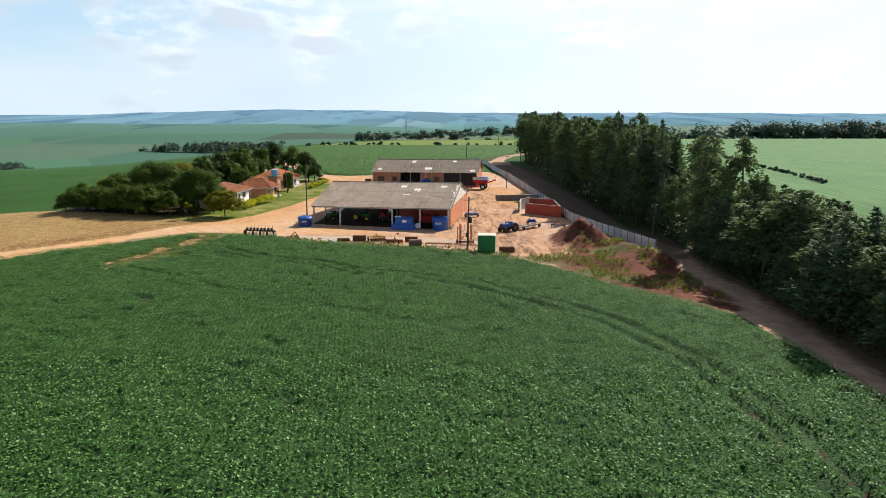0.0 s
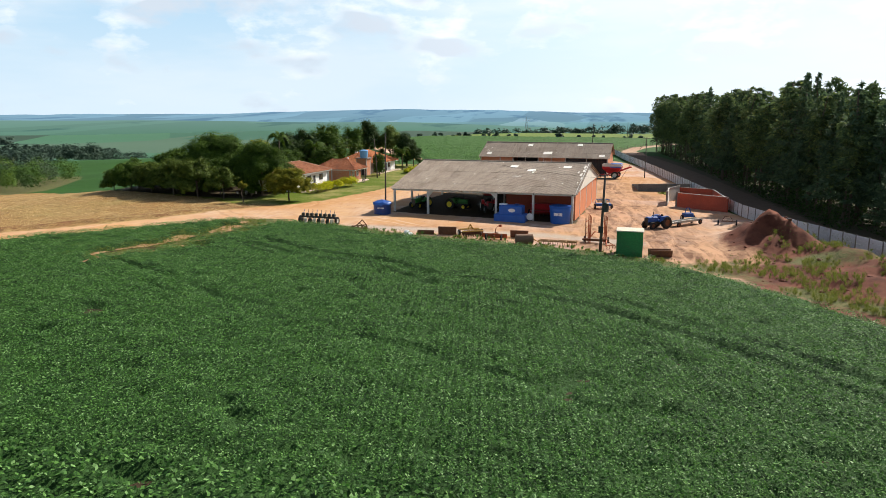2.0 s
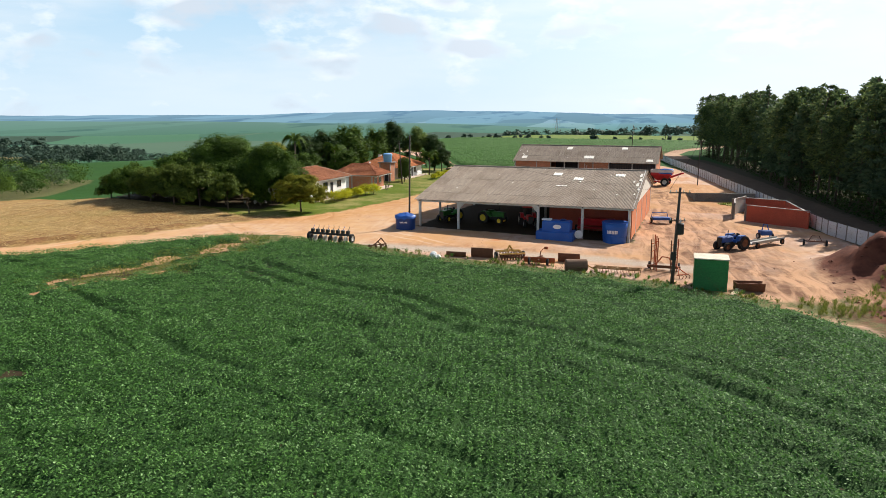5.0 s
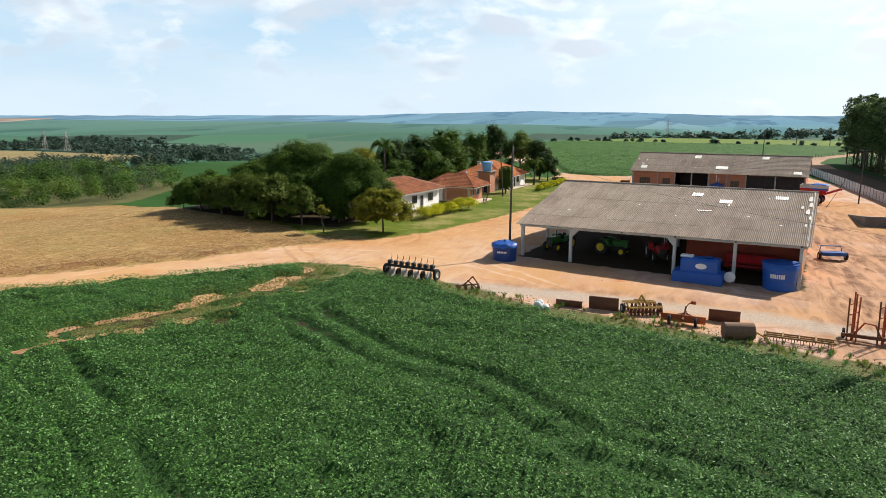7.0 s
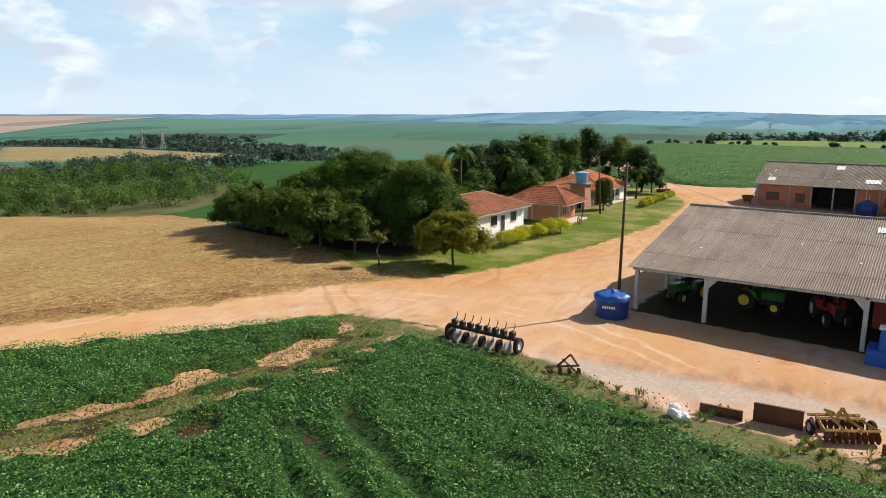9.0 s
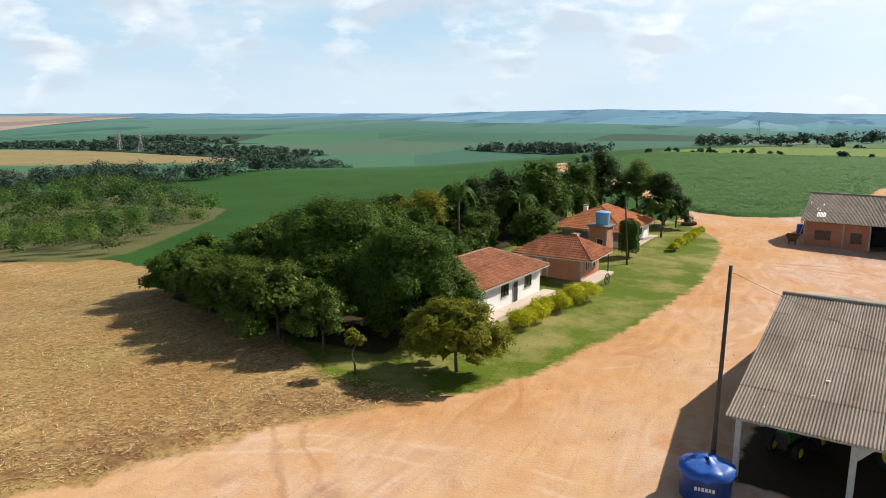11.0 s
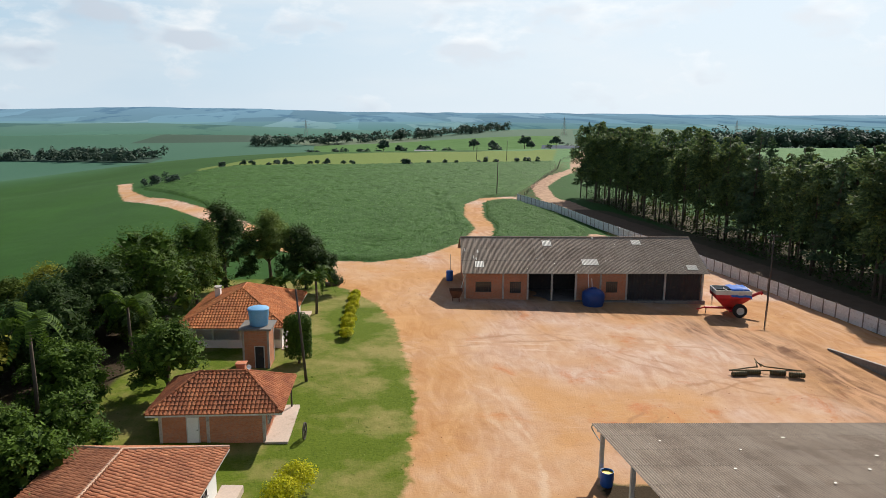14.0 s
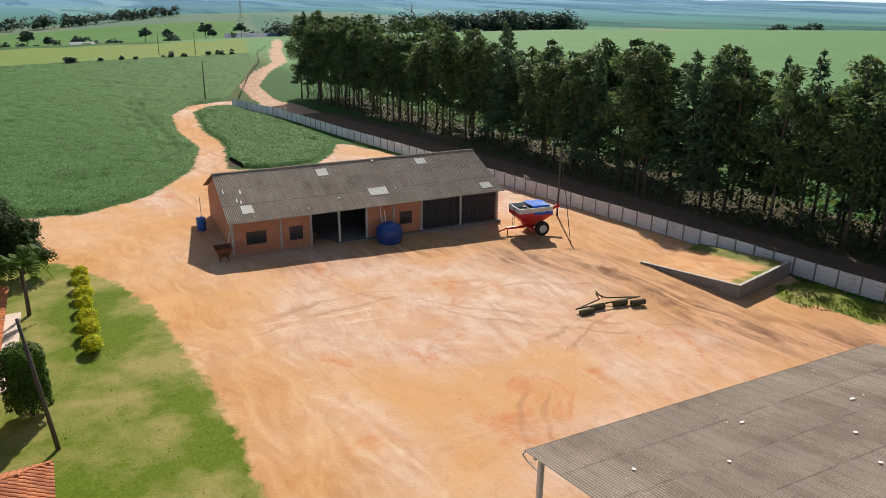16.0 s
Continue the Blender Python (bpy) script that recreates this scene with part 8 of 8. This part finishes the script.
part("base", MB().box(-1.7, -.15, .35, 1.7, .1, .6, .03).box(-1.5, .4, .2, 1.5, .6, .4, .03), RUST, of)
part("centre_frame", MB().tube([(-.9, .1, .5), (-.2, .2, 1.5), (.5, .2, 1.4), (.9, .1, .5)], .07, 6), ORANGE_STEEL, of)
for s in (-1, 1):
    wheel(of, s * 1.5, .75, .4, .4, .2, RUST, "x", False)
cu = implement("cultivator", 5.0, 126.4, 30, "small rusty cultivator beside the green box")
part("frame", MB().tube([(-.7, 0, .4), (.7, 0, .4)], .07, 6).tube([(-.5, 0, .4), (0, .8, .9)], .06, 6).tube([(.5, 0, .4), (0, .8, .9)], .06, 6).tube([(0, .8, .9), (-.4, 1.0, 1.3)], .05, 6), ORANGE_STEEL, cu)
for x in (-.6, -.2, .2, .6):
    part("shank", MB().tube([(x, 0, .4), (x, -.35, .3), (x, -.2, 0)], .04, 5), RUST, cu)

# blue carts and the long conveyor in the side yard
bc = implement("blue_cart", 5.9, 163.4, 10, "low blue two-wheeled implement cart in the yard")
part("deck", MB().box(-1.3, -.7, .55, 1.3, .7, .95, .06), BLUE_STEEL, bc)
part("bar", MB().tube([(-1.2, .7, .9), (-1.1, .9, 1.5), (1.1, .9, 1.5), (1.2, .7, .9)], .06, 6), BLUE_STEEL, bc)
part("drawbar", MB().tube([(-.5, .7, .6), (0, 2.0, .5)], .07, 6).tube([(.5, .7, .6), (0, 2.0, .5)], .07, 6), BLUE_STEEL, bc)
for s in (-1, 1):
    wheel(bc, s * 1.45, -.1, .45, .45, .25, OFF_WHITE)
tractor(12.9, 144.9, -52, BLUE_STEEL, RUST, "small blue tractor hitched to a flat trailer in the yard", False)
cv = implement("conveyor", 17.4, 148.6, 45, "long low grey conveyor bed on wheels")
part("bed", MB().box(-3.4, -.55, .5, 3.4, .55, .66, .03).box(-3.4, -.6, .6, 3.4, -.5, .85).box(-3.4, .5, .6, 3.4, .6, .85), CONCRETE, cv)
for x in (-2.6, 2.6):
    for s in (-1, 1):
        wheel(cv, x, s * .75, .38, .38, .2, RUST, "y", False)
bm_ = implement("blue_mower", 18.6, 154.2, 20, "small blue mower standing behind the conveyor")
part("body", MB().box(-.8, -.5, .5, .8, .5, 1.15, .1), BLUE_STEEL, bm_)
part("mast", MB().tube([(-.5, 0, 1.1), (-.2, .2, 1.9), (.3, .2, 1.9), (.5, 0, 1.1)], .07, 6), BLUE_STEEL, bm_)
for s in (-1, 1):
    wheel(bm_, s * .95, 0, .42, .42, .22, OFF_WHITE)
ha = implement("hay_rake", 23.8, 150.4, -10, "small rusty rake on tyres beside the boundary wall")
part("frame", MB().tube([(-1.2, 0, .6), (1.2, 0, .6)], .07, 6).tube([(0, 0, .6), (0, 1.5, .5)], .06, 6).tube([(-.8, 0, .6), (-.4, .2, 1.3), (.4, .2, 1.3), (.8, 0, .6)], .05, 6), RUST, ha)
for s in (-1, 1):
    wheel(ha, s * 1.3, 0, .42, .42, .2, RUST, "x", False)

# rusty hopper and blue drum at the workshop's end
rh = thing("scrap_hopper", at_ground(-25.3, 231.2, -8), "rusty dark red hopper at the workshop's corner", "hopper")
part("bin", MB().add([(-.5, -.5, .5), (.5, -.5, .5), (.5, .5, .5), (-.5, .5, .5), (-.95, -.8, 1.6), (.95, -.8, 1.6), (.95, .8, 1.6), (-.95, .8, 1.6)], [(0, 1, 5, 4), (1, 2, 6, 5), (2, 3, 7, 6), (3, 0, 4, 7), (3, 2, 1, 0)]), RUST, rh)
for x, y in ((-.45, -.45), (.45, -.45), (-.45, .45), (.45, .45)):
    part("leg", MB().box(x - .05, y - .05, -.1, x + .05, y + .05, .6), RUST, rh)
bd = thing("blue_drum", at_ground(-24.2, 243.0), "blue plastic drum behind the workshop's end", "drum")
part("body", MB().lathe([(.5, 0), (.55, .1), (.55, 1.5), (.5, 1.6), (.1, 1.62)], 18), BLUE_PLASTIC, bd)
part("pipe", MB().tube([(.1, 0, 1.6), (.1, 0, 4.2)], .04, 5), OFF_WHITE, bd)

# blue barrel under the back eave
bb = thing("plastic_barrel", at_ground(-23.3, 180.6), "open blue plastic barrel with a yellow inside under the eave", "barrel")
part("body", MB().lathe([(.4, 0), (.46, .1), (.5, .6), (.48, 1.15), (.44, 1.15), (.44, .7)], 18), BLUE_PLASTIC, bb)
part("lining", MB().lathe([(.44, 1.0), (.02, .98)], 18), YELLOW_PAINT, bb, "yellow inside")
# garden things
for x, y, a in ((-42.4, 240.8, 20), (-42.0, 241.5, 32)):
    lg = thing("timber_log", at_ground(x, y, a), "sawn brown tree log lying at the yard's edge", "log", "logs at the yard's edge")
    part("bark", MB().lathe([(.02, -1.1), (.34, -1.1), (.38, -.6), (.36, .4), (.33, 1.1), (.02, 1.1)], 12, (0, 0, .33), "x"), BARK, lg)
    part("cut_face", MB().lathe([(.02, 1.1), (.31, 1.1), (.31, 1.115), (.02, 1.115)], 12, (0, 0, .33), "x"), DIRT_HEAP, lg, "pale sawn end")
gw = thing("wagon_wheel", at_ground(-45.0, 190.3, 80), "old dark wooden wagon wheel leaning at the porch", "wheel")
part("rim", MB().lathe([(.62, -.05), (.70, -.05), (.70, .05), (.62, .05), (.62, -.05)], 24, (0, 0, .68), "y", cap=False), POLE_WOOD, gw)
part("hub", MB().lathe([(.02, -.12), (.1, -.12), (.1, .12), (.02, .12)], 12, (0, 0, .68), "y"), POLE_WOOD, gw)
for k in range(8):
    a = 6.28319 * k / 8
    part("spoke", MB().tube([(0, 0, .68), (math.cos(a) * .64, 0, .68 + math.sin(a) * .64)], .03, 5), POLE_WOOD, gw)
for x, y in ((-64.0, 192.8), (-63.0, 193.1)):
    b_ = thing("barrel", at_ground(x, y), "old brown barrel on the bare earth behind the houses", "barrel", "barrels behind the houses")
    part("body", MB().lathe([(.36, 0), (.43, .25), (.45, .5), (.43, .75), (.36, 1.0), (.3, 1.0), (.3, .9), (.02, .9)], 16), RUST, b_)
    part("hoop", MB().lathe([(.435, .22), (.46, .24), (.46, .3), (.445, .32)], 16, cap=False), STEEL_DARK, b_)
gt = thing("garden_table", at_ground(-60.3, 163.6), "round pale concrete garden table under the shade trees", "table")
part("top", MB().lathe([(.02, .7), (.95, .7), (1.0, .74), (.98, .8), (.02, .8)], 22), CONCRETE, gt)
part("pedestal", MB().lathe([(.35, 0), (.22, .12), (.18, .6), (.3, .7)], 14), CONCRETE, gt)
for k in range(4):
    a = 6.28319 * k / 4 + .4
    s_ = thing("garden_stool", at_ground(-60.3 + math.cos(a) * 1.7, 163.6 + math.sin(a) * 1.7), "low round concrete stool beside the garden table", "stool", "stools round the garden table")
    part("seat", MB().lathe([(.02, .36), (.26, .36), (.28, .4), (.26, .44), (.02, .44)], 14), CONCRETE, s_)
    part("base", MB().lathe([(.2, 0), (.13, .1), (.13, .36)], 12), CONCRETE, s_)

# fence posts along the track behind the field
fence = tagged(new("field_fence"), "row of thin weathered wooden fence posts with wire", "fence", kind="structure")
fp = MB().cyl((0, 0, -.3), (.03, 0, 1.5), .07, .06, 6).mesh("post")
fp.materials.append(POLE_WOOD)
line = points_along([(19, 354), (41, 408), (66, 464), (86, 520), (105, 556)], 4.0)
for x, y in line:
    part("post", fp, None, fence, at=pose(x, y, gz(x, y), random.uniform(-4, 4), random.uniform(-4, 4), 0))
for h_ in (.6, 1.0, 1.35):
    part("wire", MB().tube([(x, y, gz(x, y) + h_) for x, y in line], .012, 4), STEEL_DARK, fence)


# ---------------------------------------------------------------- weeds, straw, clods
rs = np.random.RandomState(14)


def scatter(name, poly, n, hmax, leaf, material, label, flat=.2, patch=5.0, thr=.45, category="weeds", seed=31):
    P = np.array(poly)
    X, Y = rs.uniform(P[:, 0].min(), P[:, 0].max(), n), rs.uniform(P[:, 1].min(), P[:, 1].max(), n)
    pn = soft_noise(X, Y, patch, seed)
    ok = (signed(poly, X, Y) < 0) & (pn > thr)
    X, Y, pn = X[ok], Y[ok], pn[ok]
    Z = height(X, Y) + rs.rand(len(X)) ** 1.3 * hmax * (.35 + pn)
    tagged(new(name, quads_mesh(name, leaf_quads(rs, np.stack([X, Y, Z], 1), leaf, flat), material)), label, category, kind="stuff")




def tufts(name, poly, n, blades, h, wide, material, label, patch=3.0, thr=.5, seed=31):
    P = np.array(poly)
    X, Y = rs.uniform(P[:, 0].min(), P[:, 0].max(), n), rs.uniform(P[:, 1].min(), P[:, 1].max(), n)
    ok = (signed(poly, X, Y) < 0) & (soft_noise(X, Y, patch, seed) > thr)
    X, Y = X[ok], Y[ok]
    tagged(new(name, quads_mesh(name, tuft_quads(rs, X, Y, height(X, Y) - .03, blades, h, wide), material)), label, "grass", kind="stuff")


VERGE_POLY = [(-36, 131.8), (-20, 127.1), (-8, 124.8), (3, 121.4), (12, 117), (13, 119.5), (3, 124.8), (-8, 128.6), (-20, 130.0), (-34, 133.6)]
tufts("spoil_grass", WEEDS, 2600, 34, .72, .011, STRIP_WEED, "clumps of rough grass over the spoil beside the crop", 3.0, .45)
tufts("verge_grass", VERGE_POLY, 900, 30, .5, .02, STRIP_WEED, "tufts of grass between the crop and the yard", 2.0, .35, 36)
tufts("verge_grass", VERGE_POLY, 260, 46, .62, .010, CROP_LEAF, "taller green weeds among the parked implements", 2.0, .3, 37)
tufts("wall_grass", [(26.8, 194.5), (27.2, 183), (27.6, 172), (25, 177), (21.8, 184), (17.5, 192.5)], 1200, 20, .28, .02, STRIP_WEED, "short grass at the foot of the ramp", 2.5, .3, 38)
scatter("spoil_bushes", WEEDS, 16000, 1.1, .06, WEED_LEAF, "green bushes on the spoil beside the crop", .05, 2.6, .72, "bushes", 44)
scatter("verge_weeds", [(-36, 131.8), (-20, 126.9), (-8, 124.6), (3, 121.2), (12, 117), (13, 119.5), (3, 124.8), (-8, 128.6), (-20, 130.0), (-34, 133.6)], 11000, .5, .07, WEED_LEAF, "grass and weeds between the crop and the yard", .1, 2.0, .42)
scatter("strip_weeds", [(-60, 106), (-52, 116), (-49, 126), (-47.5, 135), (-43.5, 135), (-40.5, 124), (-43, 114), (-48, 104)], 26000, .5, .07, STRIP_WEED, "yellowish weeds in the bare strip of the crop", .05, 1.6, .22)
scatter("lawn_tufts", LAWN, 16000, .06, .06, TREE_LIGHT, "short tufts of lawn grass", .1, 2.5, .4, "grass")
straw_mat = leafy("straw", (.34, .20, .075), (.72, .53, .25), .1, .8)


def lying_straw(name, poly, n, length, wide, material, label):
    P = np.array(poly)
    X, Y = rs.uniform(P[:, 0].min(), P[:, 0].max(), n), rs.uniform(P[:, 1].min(), P[:, 1].max(), n)
    ok = (signed(poly, X, Y) < 0) & (soft_noise(X, Y, 1.3, 31) > .25)
    X, Y = X[ok], Y[ok]
    k = len(X)
    a = np.where(rs.rand(k) < .55, .75 + rs.normal(size=k) * .35, rs.uniform(0, 3.1416, k))
    L = length * rs.uniform(.4, 1.2, k)
    d = np.stack([np.cos(a) * L, np.sin(a) * L, rs.uniform(-.25, .45, k) * L], 1)
    s = np.stack([-np.sin(a), np.cos(a), rs.uniform(-.5, .5, k)], 1) * wide
    c = np.stack([X, Y, height(X, Y) + .05 + .04 * rs.rand(k)], 1)
    tagged(new(name, quads_mesh(name, np.stack([c - d - s * .6, c + d - s, c + d + s, c - d + s * .6], 1), material)), label, "straw", kind="stuff")


lying_straw("stubble_straw", [(-105, 90), (-70.6, 117.8), (-60.5, 131.8), (-55.4, 142.5), (-48.5, 151.5), (-57, 151.6), (-63, 155), (-72, 157), (-88, 162), (-99.6, 170), (-118, 170), (-128, 150)], 150000, .17, .022, straw_mat, "broken maize stalks lying over the stubble")
scatter("yard_clods", YARD, 26000, .05, .05, DIRT_HEAP, "small clods and stones on the yard", .5, 6, .55, "stones")


# ---------------------------------------------------------------- ridge of spoil stones
for k in range(120):
    x, y = (rs.uniform(19, 33), rs.uniform(108, 132)) if k < 70 else (25 + rs.normal() * 4.0, 133 + rs.normal() * 4.5)
    r = rs.uniform(.06, .12) + .26 * rs.rand() ** 3
    st = tagged(part("boulder", MB().lathe([(.02, -.5 * r), (.7 * r, -.35 * r), (r, 0), (.75 * r, .4 * r), (.05, .55 * r)], 8), DIRT_HEAP, at=at_ground(x, y, rs.uniform(0, 360)) @ pose(0, 0, -.02, rs.uniform(-20, 20), rs.uniform(-20, 20), 0)), "red earth clod lying on the spoil heap", "clod", "clods on the spoil heap")
